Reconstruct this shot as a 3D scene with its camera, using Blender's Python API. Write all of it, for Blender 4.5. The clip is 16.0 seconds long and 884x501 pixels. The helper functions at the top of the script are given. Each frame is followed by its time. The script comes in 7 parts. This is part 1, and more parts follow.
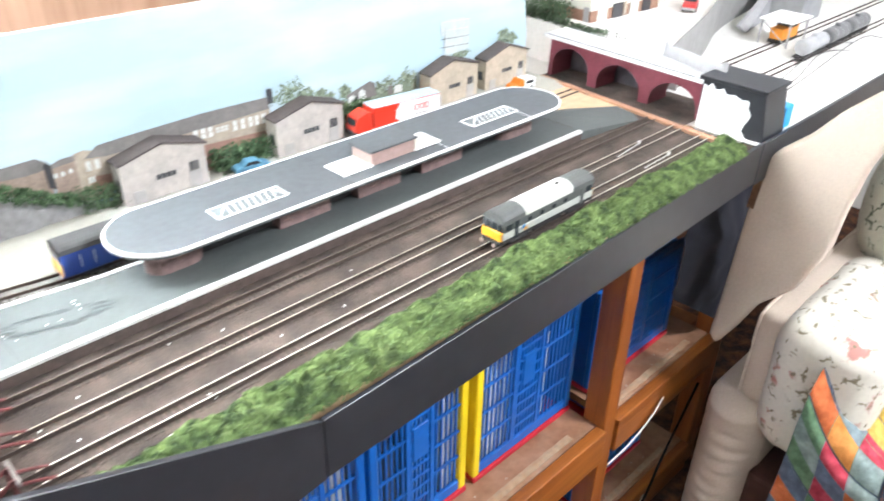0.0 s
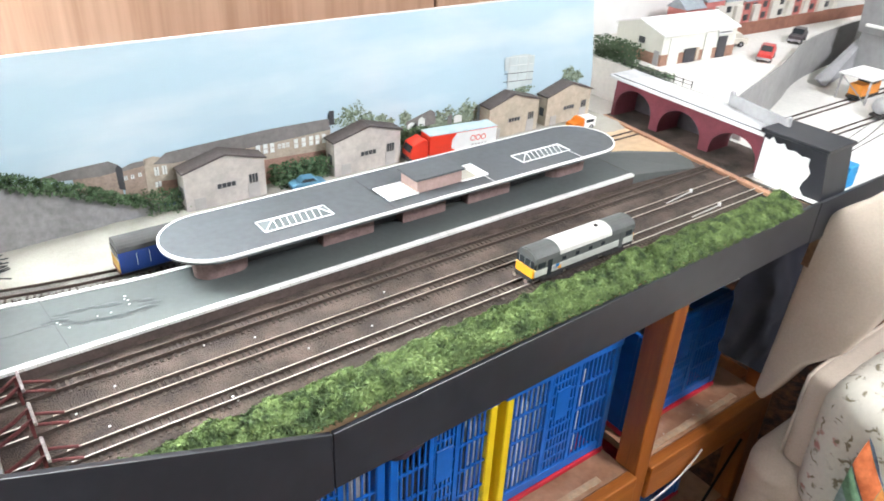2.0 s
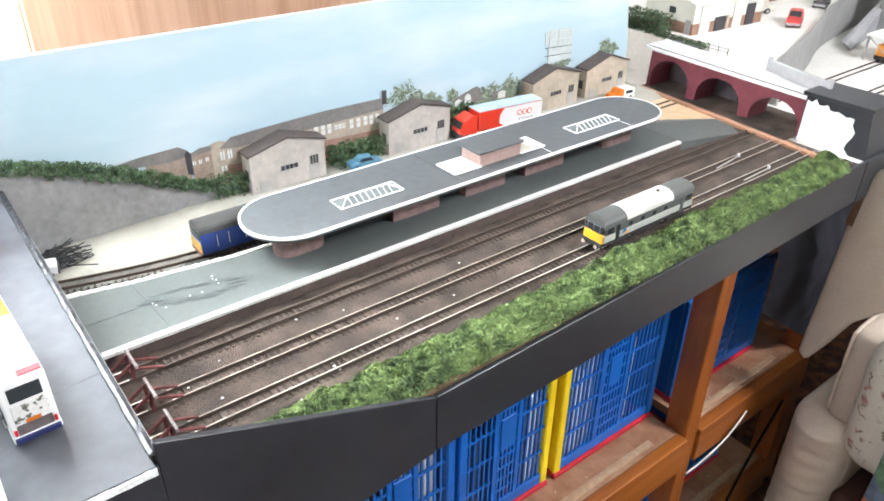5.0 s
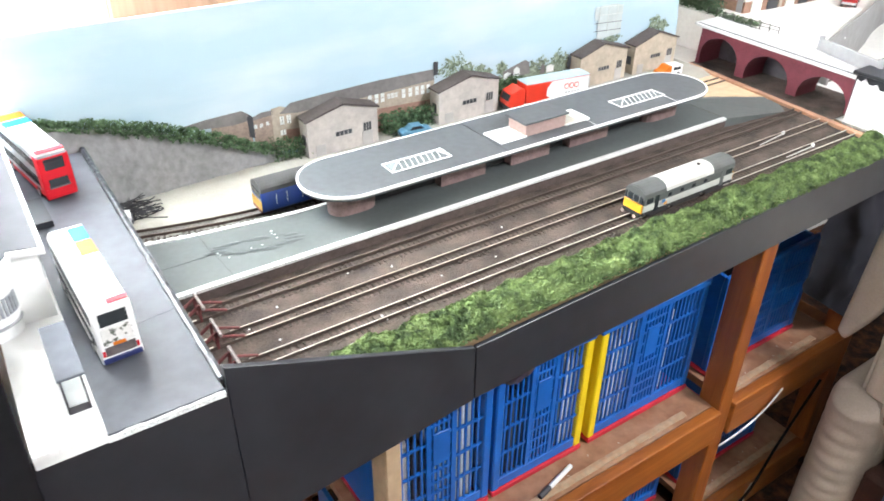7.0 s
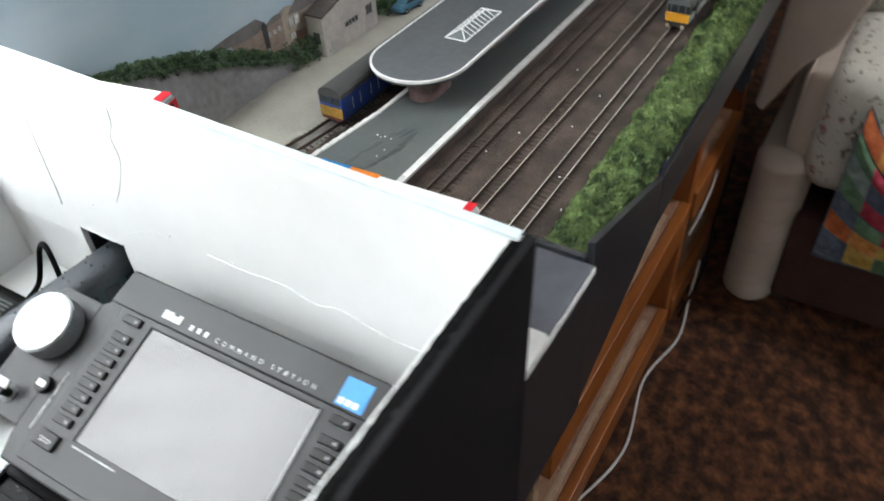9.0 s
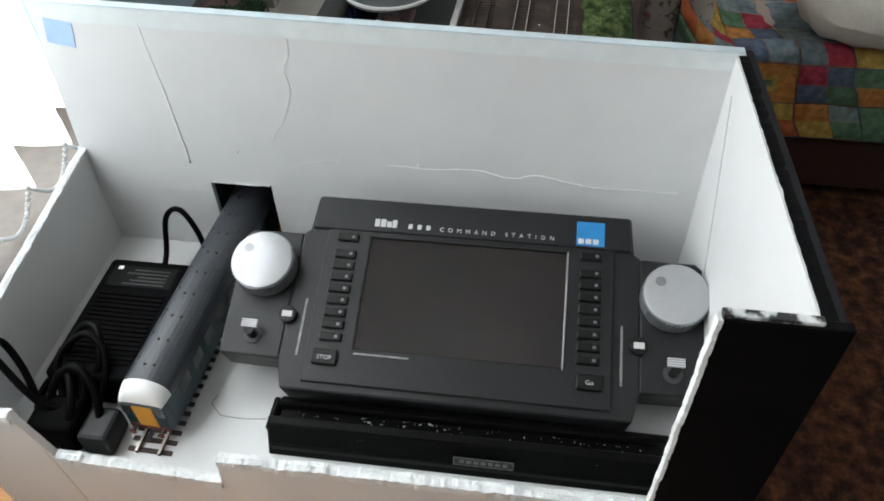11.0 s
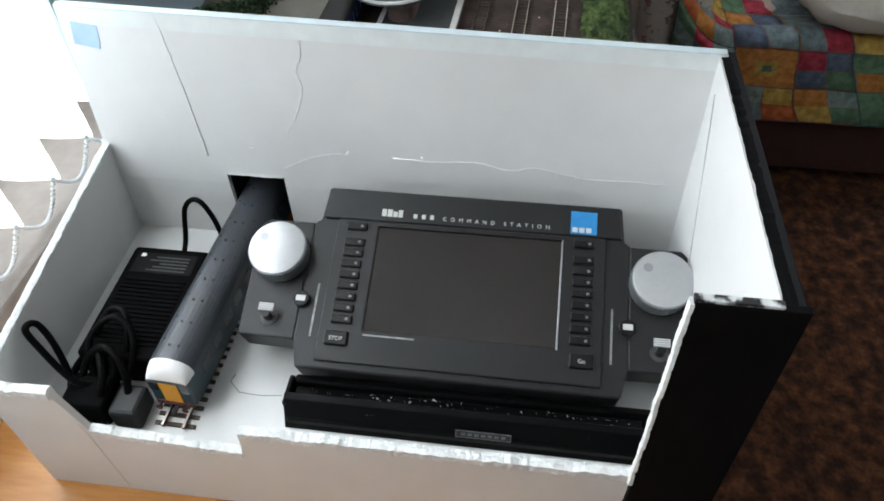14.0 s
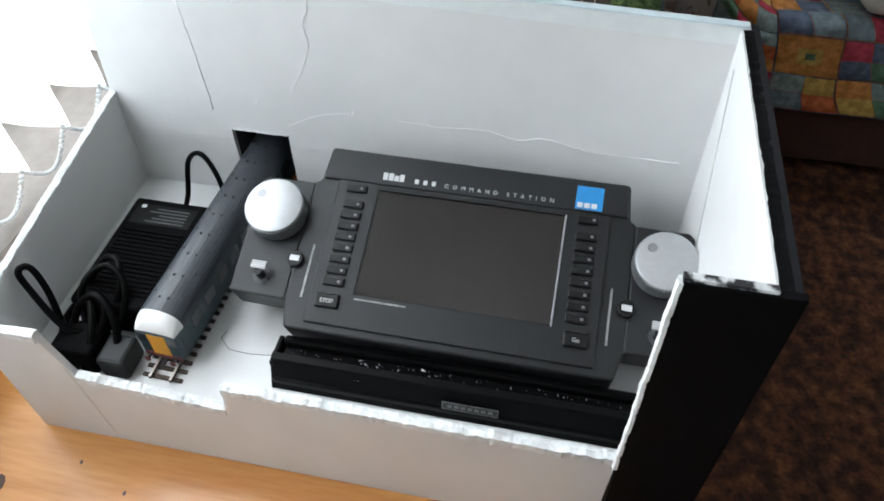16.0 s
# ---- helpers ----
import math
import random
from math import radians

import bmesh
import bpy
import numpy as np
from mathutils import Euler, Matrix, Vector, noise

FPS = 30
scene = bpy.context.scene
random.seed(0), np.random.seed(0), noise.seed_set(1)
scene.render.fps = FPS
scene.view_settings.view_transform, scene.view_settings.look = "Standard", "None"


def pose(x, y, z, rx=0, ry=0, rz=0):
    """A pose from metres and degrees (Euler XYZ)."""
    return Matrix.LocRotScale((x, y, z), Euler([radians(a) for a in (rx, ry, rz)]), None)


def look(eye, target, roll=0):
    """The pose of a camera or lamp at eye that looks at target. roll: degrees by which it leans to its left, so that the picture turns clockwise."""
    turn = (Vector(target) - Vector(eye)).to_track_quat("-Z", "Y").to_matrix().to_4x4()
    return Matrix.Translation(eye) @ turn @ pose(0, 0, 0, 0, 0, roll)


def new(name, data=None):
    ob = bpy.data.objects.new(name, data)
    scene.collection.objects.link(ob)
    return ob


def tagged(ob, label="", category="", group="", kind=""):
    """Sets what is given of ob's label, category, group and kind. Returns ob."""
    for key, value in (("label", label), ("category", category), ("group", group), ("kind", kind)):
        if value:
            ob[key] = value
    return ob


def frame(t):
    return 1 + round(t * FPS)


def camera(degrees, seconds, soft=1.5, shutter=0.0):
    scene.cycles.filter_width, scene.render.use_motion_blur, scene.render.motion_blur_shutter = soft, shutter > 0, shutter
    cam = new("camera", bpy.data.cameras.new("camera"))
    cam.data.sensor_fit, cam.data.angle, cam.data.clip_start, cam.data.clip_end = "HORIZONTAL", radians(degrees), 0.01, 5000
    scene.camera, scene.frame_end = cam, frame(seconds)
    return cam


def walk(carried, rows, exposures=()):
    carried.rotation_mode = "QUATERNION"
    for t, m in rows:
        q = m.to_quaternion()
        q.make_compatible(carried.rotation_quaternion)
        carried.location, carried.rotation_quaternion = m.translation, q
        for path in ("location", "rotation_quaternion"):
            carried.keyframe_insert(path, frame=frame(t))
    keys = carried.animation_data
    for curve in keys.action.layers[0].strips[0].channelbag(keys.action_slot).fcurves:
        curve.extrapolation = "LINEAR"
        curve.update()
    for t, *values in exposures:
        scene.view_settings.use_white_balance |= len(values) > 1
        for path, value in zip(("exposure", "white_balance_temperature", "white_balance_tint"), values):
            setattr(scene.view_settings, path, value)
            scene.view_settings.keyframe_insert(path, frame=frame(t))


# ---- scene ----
cam = camera(61.6, 16.0, soft=1.7, shutter=0.4)
PATH = [
    (0, (-0.011, -0.291, 0.48), (1.187, 0.926, -0.561), 1.0),
    (0.5, (-0.085, -0.275, 0.479), (1.057, 0.96, -0.603), 2.0),
    (1, (-0.086, -0.278, 0.485), (1.084, 0.946, -0.58), 2.0),
    (1.5, (-0.057, -0.31, 0.5), (1.115, 0.972, -0.492), 1.9),
    (2, (0.013, -0.335, 0.504), (1.08, 1.031, -0.493), 3.0),
    (2.5, (0.033, -0.341, 0.502), (1.033, 1.076, -0.495), 2.0),
    (3, (0.027, -0.338, 0.497), (1.0, 1.081, -0.523), 1.6),
    (3.5, (0.021, -0.33, 0.498), (0.971, 1.092, -0.538), 1.1),
    (4, (-0.013, -0.315, 0.497), (0.991, 1.085, -0.518), 1.6),
    (4.2, (-0.0353, -0.3016, 0.4971), (0.8759, 0.9454, -0.4274), 1.23),
    (6.3, (-0.0937, -0.3086, 0.4989), (0.9064, 0.8743, -0.4180), 1.71),
    (6.5, (-0.095, -0.326, 0.498), (0.948, 1.017, -0.555), 0.8),
    (7, (-0.11, -0.346, 0.508), (0.832, 1.046, -0.575), 0.5),
    (7.5, (-0.215, -0.3, 0.514), (0.858, 1.013, -0.547), 0.3),
    (8, (-0.3865, -0.1885, 0.5058), (0.7152, 0.8433, -0.4750), -2.53),
    (8.5, (-0.3960, -0.1113, 0.5048), (0.6956, 0.7601, -0.6306), -3.13),
    (9, (-0.4118, -0.0205, 0.4833), (0.8290, 0.8130, -0.8465), -3.9),
    (9.2, (-0.5106, 0.0412, 0.4877), (0.7672, 0.5494, -0.6737), -0.24),
    (9.5, (-0.5185, 0.0903, 0.4884), (0.6611, 0.5213, -0.8012), -3.93),
    (9.8, (-0.5410, 0.1306, 0.4846), (0.6528, 0.5448, -0.7973), -5.17),
    (10, (-0.5667, 0.1667, 0.4894), (0.6919, 0.4670, -0.7619), -3.93),
    (12.3, (-0.6300, 0.2380, 0.4960), (0.6080, 0.4630, -0.7875), -2.80),
    (12.5, (-0.6349, 0.2383, 0.4949), (0.6139, 0.4512, -0.7839), -2.70),
    (13, (-0.6355, 0.2284, 0.5080), (0.6152, 0.4282, -0.7710), -1.75),
    (13.5, (-0.6378, 0.2188, 0.5289), (0.5984, 0.4196, -0.7640), -2.52),
    (14, (-0.6339, 0.2186, 0.5255), (0.5751, 0.4730, -0.7835), -3.39),
    (14.5, (-0.6316, 0.2150, 0.5207), (0.5781, 0.4860, -0.7844), -2.11),
    (15, (-0.6330, 0.2095, 0.5093), (0.5256, 0.5280, -0.8310), -2.86),
    (15.5, (-0.6303, 0.2060, 0.5093), (0.5496, 0.5308, -0.8106), -2.06),
    (16, (-0.6241, 0.1962, 0.5084), (0.5306, 0.5144, -0.8353), -2.58),
]
walk(cam, [(t, look(eye, target, roll)) for t, eye, target, roll in PATH],
     exposures=[(0, 2.42, 6330, 10), (0.5, 2.52, 6330, 10), (1, 2.67, 6330, 10), (1.5, 2.59, 6330, 10), (2, 2.03, 6450, 10), (2.5, 1.98, 6453, 10), (3, 2.03, 6457, 10), (3.5, 2, 6460, 10), (4, 2.12, 6463, 10), (6.5, 2.08, 6480, 10), (7, 2.2, 6483, 10), (7.6, 2.15, 6487, 10), (8, 1.5, 6490, 10), (8.5, 1.05, 6493, 10), (9, 0.45, 6497, 10), (9.5, 0.08, 6500, 10), (10, -0.8, 6560, 10), (12.5, -0.4, 6370, 10), (13, -0.46, 6365, 10), (13.5, -0.56, 6360, 10), (14, -0.5, 6360, 10), (14.5, -0.51, 6350, 10), (15, -0.4, 6270, 10), (16, -0.4, 6240, 10)])

# ---- world, window light, lamp ----
world = bpy.data.worlds.new("world")
scene.world = world
world.use_nodes = True
wn = world.node_tree.nodes
sky = wn.new("ShaderNodeTexSky")
sky.sky_type = "NISHITA"
sky.sun_disc = False
sky.sun_elevation, sky.sun_rotation = radians(35), radians(-30)
world.node_tree.links.new(sky.outputs[0], wn["Background"].inputs[0])
wn["Background"].inputs[1].default_value = 0.12


def area_lamp(name, m, sx, sy, watts, colour):
    d = bpy.data.lights.new(name, "AREA")
    d.shape, d.size, d.size_y, d.energy, d.color = "RECTANGLE", sx, sy, watts, colour
    ob = new(name, d)
    ob.matrix_world = m
    return ob


# added light for the room's unseen side; daylight is emitted by the blinds themselves
area_lamp("ceiling_lamp_light", look((1.45, -1.15, 1.44), (0.95, 0.05, -0.05)), 0.5, 0.5, 17.0, (0.935, 0.955, 1.0))


# ---- helpers for things and parts ----
def thing(name, loc, label, category, group="", kind=""):
    ob = new(name)
    ob.location = loc
    ob.empty_display_size = 0.02
    return tagged(ob, label, category, group, kind)


def part(name, bm, material, parent=None, label="", kind="", smooth=False, local=False):
    """Links a bmesh as one mesh object under a thing or part; coordinates are the world's unless local."""
    me = bpy.data.meshes.new(name)
    bmesh.ops.recalc_face_normals(bm, faces=bm.faces[:])
    bm.to_mesh(me)
    bm.free()
    mats = material if isinstance(material, (list, tuple)) else [material]
    for m in mats:
        me.materials.append(m)
    if smooth:
        for p in me.polygons:
            p.use_smooth = True
    ob = new(name, me)
    if parent is not None:
        ob.parent = parent
        if not local:
            up, off = parent, Vector((0, 0, 0))
            while up is not None:
                off += up.location
                up = up.parent
            me.transform(Matrix.Translation(-off))
    return tagged(ob, label, "", "", kind)


def solo(name, bm, material, label, category, kind="", group="", smooth=False):
    return tagged(part(name, bm, material, None, label, kind, smooth), label, category, group, kind)


def box(x0, y0, z0, x1, y1, z1, bevel=0.0, seg=1, bm=None):
    own = bmesh.new()
    r = bmesh.ops.create_cube(own, size=1.0)
    m = Matrix.Translation(((x0 + x1) / 2, (y0 + y1) / 2, (z0 + z1) / 2)) @ Matrix.Diagonal((abs(x1 - x0), abs(y1 - y0), abs(z1 - z0), 1))
    bmesh.ops.transform(own, matrix=m, verts=r["verts"])
    if bevel:
        bmesh.ops.bevel(own, geom=own.edges[:], offset=bevel, segments=seg, affect="EDGES", profile=0.5)
    return join(bm, own)


def join(bm, own):
    if bm is None:
        return own
    me = bpy.data.meshes.new("tmp")
    own.to_mesh(me)
    own.free()
    bm.from_mesh(me)
    bpy.data.meshes.remove(me)
    return bm


def prism(pts, axis, lo, hi, bevel=0.0, seg=1, bm=None):
    """A polygon pushed along an axis. pts are (y, z) for axis x, (x, z) for y, (x, y) for z."""
    own = bmesh.new()

    def at(p, h):
        return {"x": (h, p[0], p[1]), "y": (p[0], h, p[1]), "z": (p[0], p[1], h)}[axis]

    a = [own.verts.new(at(p, lo)) for p in pts]
    b = [own.verts.new(at(p, hi)) for p in pts]
    n = len(pts)
    own.faces.new(a)
    own.faces.new(b[::-1])
    for i in range(n):
        own.faces.new((a[i], b[i], b[(i + 1) % n], a[(i + 1) % n]))
    bmesh.ops.recalc_face_normals(own, faces=own.faces[:])
    if bevel:
        bmesh.ops.bevel(own, geom=own.edges[:], offset=bevel, segments=seg, affect="EDGES", profile=0.5)
    return join(bm, own)


def cyl(c, r, h, axis="z", n=20, bevel=0.0, r2=None, bm=None):
    own = bmesh.new()
    bmesh.ops.create_cone(own, cap_ends=True, segments=n, radius1=r, radius2=r if r2 is None else r2, depth=h)
    if bevel:
        rim = [e for e in own.edges if abs(e.verts[0].co.z - e.verts[1].co.z) < 1e-6]
        bmesh.ops.bevel(own, geom=rim, offset=bevel, segments=2, affect="EDGES", profile=0.5)
    rot = {"z": Matrix.Identity(4), "x": Matrix.Rotation(radians(90), 4, "Y"), "y": Matrix.Rotation(radians(90), 4, "X")}[axis]
    bmesh.ops.transform(own, matrix=Matrix.Translation(c) @ rot, verts=own.verts[:])
    return join(bm, own)


def tube(pts, r, n=8, bm=None, closed=False):
    """A round tube along points."""
    own = bmesh.new()
    P = [Vector(p) for p in pts]
    rings = []
    for i, p in enumerate(P):
        d = (P[min(i + 1, len(P) - 1)] - P[max(i - 1, 0)]).normalized()
        a = d.cross(Vector((0, 0, 1)))
        if a.length < 1e-4:
            a = d.cross(Vector((1, 0, 0)))
        a.normalize()
        b = d.cross(a)
        rings.append([own.verts.new(p + r * (math.cos(2 * math.pi * k / n) * a + math.sin(2 * math.pi * k / n) * b)) for k in range(n)])
    for s, t in zip(rings, rings[1:]):
        for k in range(n):
            own.faces.new((s[k], s[(k + 1) % n], t[(k + 1) % n], t[k]))
    own.faces.new(rings[0])
    own.faces.new(rings[-1][::-1])
    return join(bm, own)


def smooth_line(pts, n=8):
    """Points of a Catmull-Rom line through pts."""
    P = [Vector(p) for p in pts]
    P = [2 * P[0] - P[1]] + P + [2 * P[-1] - P[-2]]
    out = []
    for i in range(1, len(P) - 2):
        for k in range(n):
            t = k / n
            a, b, c, d = P[i - 1:i + 3]
            out.append(0.5 * (2 * b + (c - a) * t + (2 * a - 5 * b + 4 * c - d) * t * t + (3 * b - a - 3 * c + d) * t ** 3))
    return out + [P[-2]]


def move(bm, m):
    bmesh.ops.transform(bm, matrix=m, verts=bm.verts[:])
    return bm


def ragged(path, half, low, high, seed, n=None, across=None):
    """A torn edge strip along a path: one uneven band, half its width, low and high its rough height."""
    P = smooth_line(path, 1) if n is None else [Vector(path[0]).lerp(Vector(path[-1]), i / n) for i in range(n + 1)]
    r = np.random.RandomState(seed)
    own, rings = bmesh.new(), []
    for i, p in enumerate(P):
        d = P[min(i + 1, len(P) - 1)] - P[max(i - 1, 0)]
        c = Vector(across) if across else Vector((-d.y, d.x, 0)).normalized()
        s0 = (p - P[0]).length * 1000 + 97 * seed

        def rough(k):
            return 0.5 + 0.5 * noise.noise(Vector((s0 * 0.05, k, 0))) + 0.42 * noise.noise(Vector((s0 * 0.17, k, 3))) + 0.20 * noise.noise(Vector((s0 * 0.45, k, 6))) + 0.04 * (r.rand() - 0.5)

        a, b, h = half * (0.75 + 0.5 * rough(1)), half * (0.75 + 0.5 * rough(2)), high * (0.3 + 0.75 * rough(3))
        up = Vector((0, 0, 1)) if abs(d.normalized().z) < 0.8 else Vector((0, -1, 0))
        rings.append([own.verts.new(p + o) for o in (c * a + up * low, c * a * 0.9 + up * h * 0.7, up * h, -c * b * 0.9 + up * h * 0.6, -c * b + up * low)])
    for s, t in zip(rings, rings[1:]):
        for k in range(5):
            own.faces.new((s[k], s[(k + 1) % 5], t[(k + 1) % 5], t[k]))
    own.faces.new(rings[0])
    own.faces.new(rings[-1][::-1])
    return own


def from_arrays(verts, faces):
    bm = bmesh.new()
    me = bpy.data.meshes.new("tmp")
    me.from_pydata([tuple(v) for v in verts], [], [tuple(int(i) for i in f) for f in faces])
    bm.from_mesh(me)
    bpy.data.meshes.remove(me)
    return bm


def grid_bm(nx, ny, fn):
    """A sheet of nx by ny cells; fn(u, v) gives the place."""
    V = [fn(i / nx, j / ny) for j in range(ny + 1) for i in range(nx + 1)]
    F = [(j * (nx + 1) + i, j * (nx + 1) + i + 1, (j + 1) * (nx + 1) + i + 1, (j + 1) * (nx + 1) + i) for j in range(ny) for i in range(nx)]
    return from_arrays(V, F)


def lettering(name, words, size, m, material, parent, depth=0.0002, align="LEFT", space=1.0):
    cu = bpy.data.curves.new(name, "FONT")
    cu.body, cu.size, cu.extrude, cu.align_x, cu.space_character = words, size, depth, align, space
    tmp = bpy.data.objects.new("tmp", cu)
    me = bpy.data.meshes.new_from_object(tmp)
    bpy.data.objects.remove(tmp)
    me.transform(m)
    me.materials.clear()
    me.materials.append(material)
    ob = new(name, me)
    ob.parent = parent
    return ob


# ---- materials ----
def M(name, col, rough=0.6, metal=0.0, var=0.15, scale=60.0, bump=0.15, dist=0.001, second=None, mask=0.5, soft=0.12, coarse=0.22, per_object=0.0, spec=0.5):
    """A surface with grain and larger stains; second: a second colour that breaks through in patches."""
    m = bpy.data.materials.new(name)
    m.use_nodes = True
    t = m.node_tree
    N, L = t.nodes, t.links
    b = N["Principled BSDF"]
    b.inputs["Roughness"].default_value, b.inputs["Metallic"].default_value = rough, metal
    b.inputs["Specular IOR Level"].default_value = spec
    co = N.new("ShaderNodeTexCoord")
    fine, big = N.new("ShaderNodeTexNoise"), N.new("ShaderNodeTexNoise")
    fine.inputs["Scale"].default_value, fine.inputs["Detail"].default_value = scale, 6.0
    big.inputs["Scale"].default_value, big.inputs["Detail"].default_value = scale * coarse, 4.0
    L.new(co.outputs["Object"], fine.inputs["Vector"])
    L.new(co.outputs["Object"], big.inputs["Vector"])
    add = N.new("ShaderNodeMath")
    add.operation = "ADD"
    L.new(fine.outputs["Fac"], add.inputs[0])
    L.new(big.outputs["Fac"], add.inputs[1])
    ramp = N.new("ShaderNodeMapRange")
    ramp.inputs["From Min"].default_value, ramp.inputs["From Max"].default_value = 0.7, 1.3
    ramp.inputs["To Min"].default_value, ramp.inputs["To Max"].default_value = 1 - var, 1 + var
    L.new(add.outputs[0], ramp.inputs["Value"])
    src = None
    if second is not None:
        mix = N.new("ShaderNodeMix")
        mix.data_type = "RGBA"
        mr = N.new("ShaderNodeMapRange")
        mr.inputs["From Min"].default_value, mr.inputs["From Max"].default_value = mask - soft, mask + soft
        L.new(big.outputs["Fac"], mr.inputs["Value"])
        L.new(mr.outputs[0], mix.inputs[0])
        mix.inputs[6].default_value, mix.inputs[7].default_value = (*col, 1), (*second, 1)
        src = mix.outputs[2]
    hsv = N.new("ShaderNodeHueSaturation")
    if src is None:
        hsv.inputs["Color"].default_value = (*col, 1)
    else:
        L.new(src, hsv.inputs["Color"])
    val = ramp.outputs[0]
    if per_object:
        oi, mr2, mul = N.new("ShaderNodeObjectInfo"), N.new("ShaderNodeMapRange"), N.new("ShaderNodeMath")
        mr2.inputs["To Min"].default_value, mr2.inputs["To Max"].default_value = 1 - per_object, 1 + per_object
        mul.operation = "MULTIPLY"
        L.new(oi.outputs["Random"], mr2.inputs["Value"])
        L.new(mr2.outputs[0], mul.inputs[0])
        L.new(val, mul.inputs[1])
        val = mul.outputs[0]
    L.new(val, hsv.inputs["Value"])
    L.new(hsv.outputs[0], b.inputs["Base Color"])
    if bump:
        bp = N.new("ShaderNodeBump")
        bp.inputs["Strength"].default_value, bp.inputs["Distance"].default_value = bump, dist
        L.new(add.outputs[0], bp.inputs["Height"])
        L.new(bp.outputs[0], b.inputs["Normal"])
    return m


def wood(name, light, dark, rough=0.45, scale=6.0, stretch=(1, 12, 12), bump=0.1, ring=10.0):
    """Grain along the axis with the small stretch."""
    m = bpy.data.materials.new(name)
    m.use_nodes = True
    N, L = m.node_tree.nodes, m.node_tree.links
    b = N["Principled BSDF"]
    b.inputs["Roughness"].default_value = rough
    co, mp = N.new("ShaderNodeTexCoord"), N.new("ShaderNodeMapping")
    mp.inputs["Scale"].default_value = stretch
    L.new(co.outputs["Object"], mp.inputs["Vector"])
    n1, n2 = N.new("ShaderNodeTexNoise"), N.new("ShaderNodeTexNoise")
    n1.inputs["Scale"].default_value, n1.inputs["Detail"].default_value, n1.inputs["Distortion"].default_value = scale, 8.0, 0.6
    n2.inputs["Scale"].default_value, n2.inputs["Detail"].default_value = scale * ring, 3.0
    L.new(mp.outputs[0], n1.inputs["Vector"])
    L.new(mp.outputs[0], n2.inputs["Vector"])
    mx = N.new("ShaderNodeMath")
    mx.operation = "MULTIPLY_ADD"
    mx.inputs[1].default_value = 0.35
    L.new(n2.outputs["Fac"], mx.inputs[0])
    L.new(n1.outputs["Fac"], mx.inputs[2])
    cr = N.new("ShaderNodeValToRGB")
    cr.color_ramp.elements[0].position, cr.color_ramp.elements[0].color = 0.48, (*dark, 1)
    cr.color_ramp.elements[1].position, cr.color_ramp.elements[1].color = 0.82, (*light, 1)
    L.new(mx.outputs[0], cr.inputs[0])
    L.new(cr.outputs[0], b.inputs["Base Color"])
    bp = N.new("ShaderNodeBump")
    bp.inputs["Strength"].default_value, bp.inputs["Distance"].default_value = bump, 0.001
    L.new(mx.outputs[0], bp.inputs["Height"])
    L.new(bp.outputs[0], b.inputs["Normal"])
    return m


def glass(name, col=(0.9, 0.95, 0.95), rough=0.05):
    m = bpy.data.materials.new(name)
    m.use_nodes = True
    b = m.node_tree.nodes["Principled BSDF"]
    b.inputs["Base Color"].default_value = (*col, 1)
    b.inputs["Transmission Weight"].default_value, b.inputs["Roughness"].default_value = 1.0, rough
    return m


def glow(name, col, strength):
    m = bpy.data.materials.new(name)
    m.use_nodes = True
    b = m.node_tree.nodes["Principled BSDF"]
    b.inputs["Base Color"].default_value = (*col, 1)
    b.inputs["Emission Color"].default_value, b.inputs["Emission Strength"].default_value = (*col, 1), strength
    return m


carpet = M("carpet_brown", (0.033, 0.0098, 0.0042), 0.95, var=0.6, scale=95, bump=0.9, dist=0.006, second=(0.118, 0.043, 0.0142), mask=0.53, soft=0.17, coarse=0.3)
wall_paint = M("wall_paint_white", (0.74, 0.74, 0.72), 0.8, var=0.04, scale=30)
veneer = wood("veneer_oak", (0.46, 0.275, 0.185), (0.34, 0.185, 0.115), 0.45, 2.2, (14, 1, 0.55), ring=6.0)
pine_stained = wood("shelf_wood_orange", (0.36, 0.115, 0.020), (0.22, 0.06, 0.010), 0.4, 4.0, (1, 14, 14))
post_wood = wood("post_wood_orange", (0.33, 0.10, 0.018), (0.20, 0.052, 0.009), 0.4, 4.0, (14, 14, 1))
table_pine = wood("table_pine", (0.60, 0.29, 0.09), (0.44, 0.18, 0.05), 0.24, 3.0, (9, 1, 9))
skin_paint = M("skin_paint_black", (0.009, 0.009, 0.011), 0.65, var=0.3, scale=50, bump=0.15, spec=0.2)
box_paint = M("box_paint_black", (0.003, 0.003, 0.0033), 0.7, var=0.4, scale=50, bump=0.2, spec=0.08)
black_card = M("fascia_black", (0.022, 0.0240, 0.0295), 0.36, var=0.2, scale=40, bump=0.05, spec=0.48)
white_foam = M("foamboard_white", (0.70, 0.705, 0.70), 0.6, var=0.04, scale=25, bump=0.06)
foam_edge = M("foamboard_cut_edge", (0.70, 0.72, 0.72), 0.8, var=0.1, scale=300, bump=0.8, dist=0.002)
ballast = M("ballast_brown", (0.057, 0.041, 0.034), 0.95, var=0.65, scale=650, bump=1.0, dist=0.003, second=(0.080, 0.058, 0.047), coarse=0.03)
ballast_grey = M("ballast_grey", (0.14, 0.13, 0.12), 0.95, var=0.55, scale=650, bump=1.0, dist=0.003, second=(0.20, 0.19, 0.17), coarse=0.03)
sleeper_m = M("sleeper_brown", (0.064, 0.048, 0.040), 0.9, var=0.35, scale=500, per_object=0.12)
rail_side = M("rail_rust", (0.066, 0.047, 0.038), 0.7, 0.2, var=0.25, scale=300)
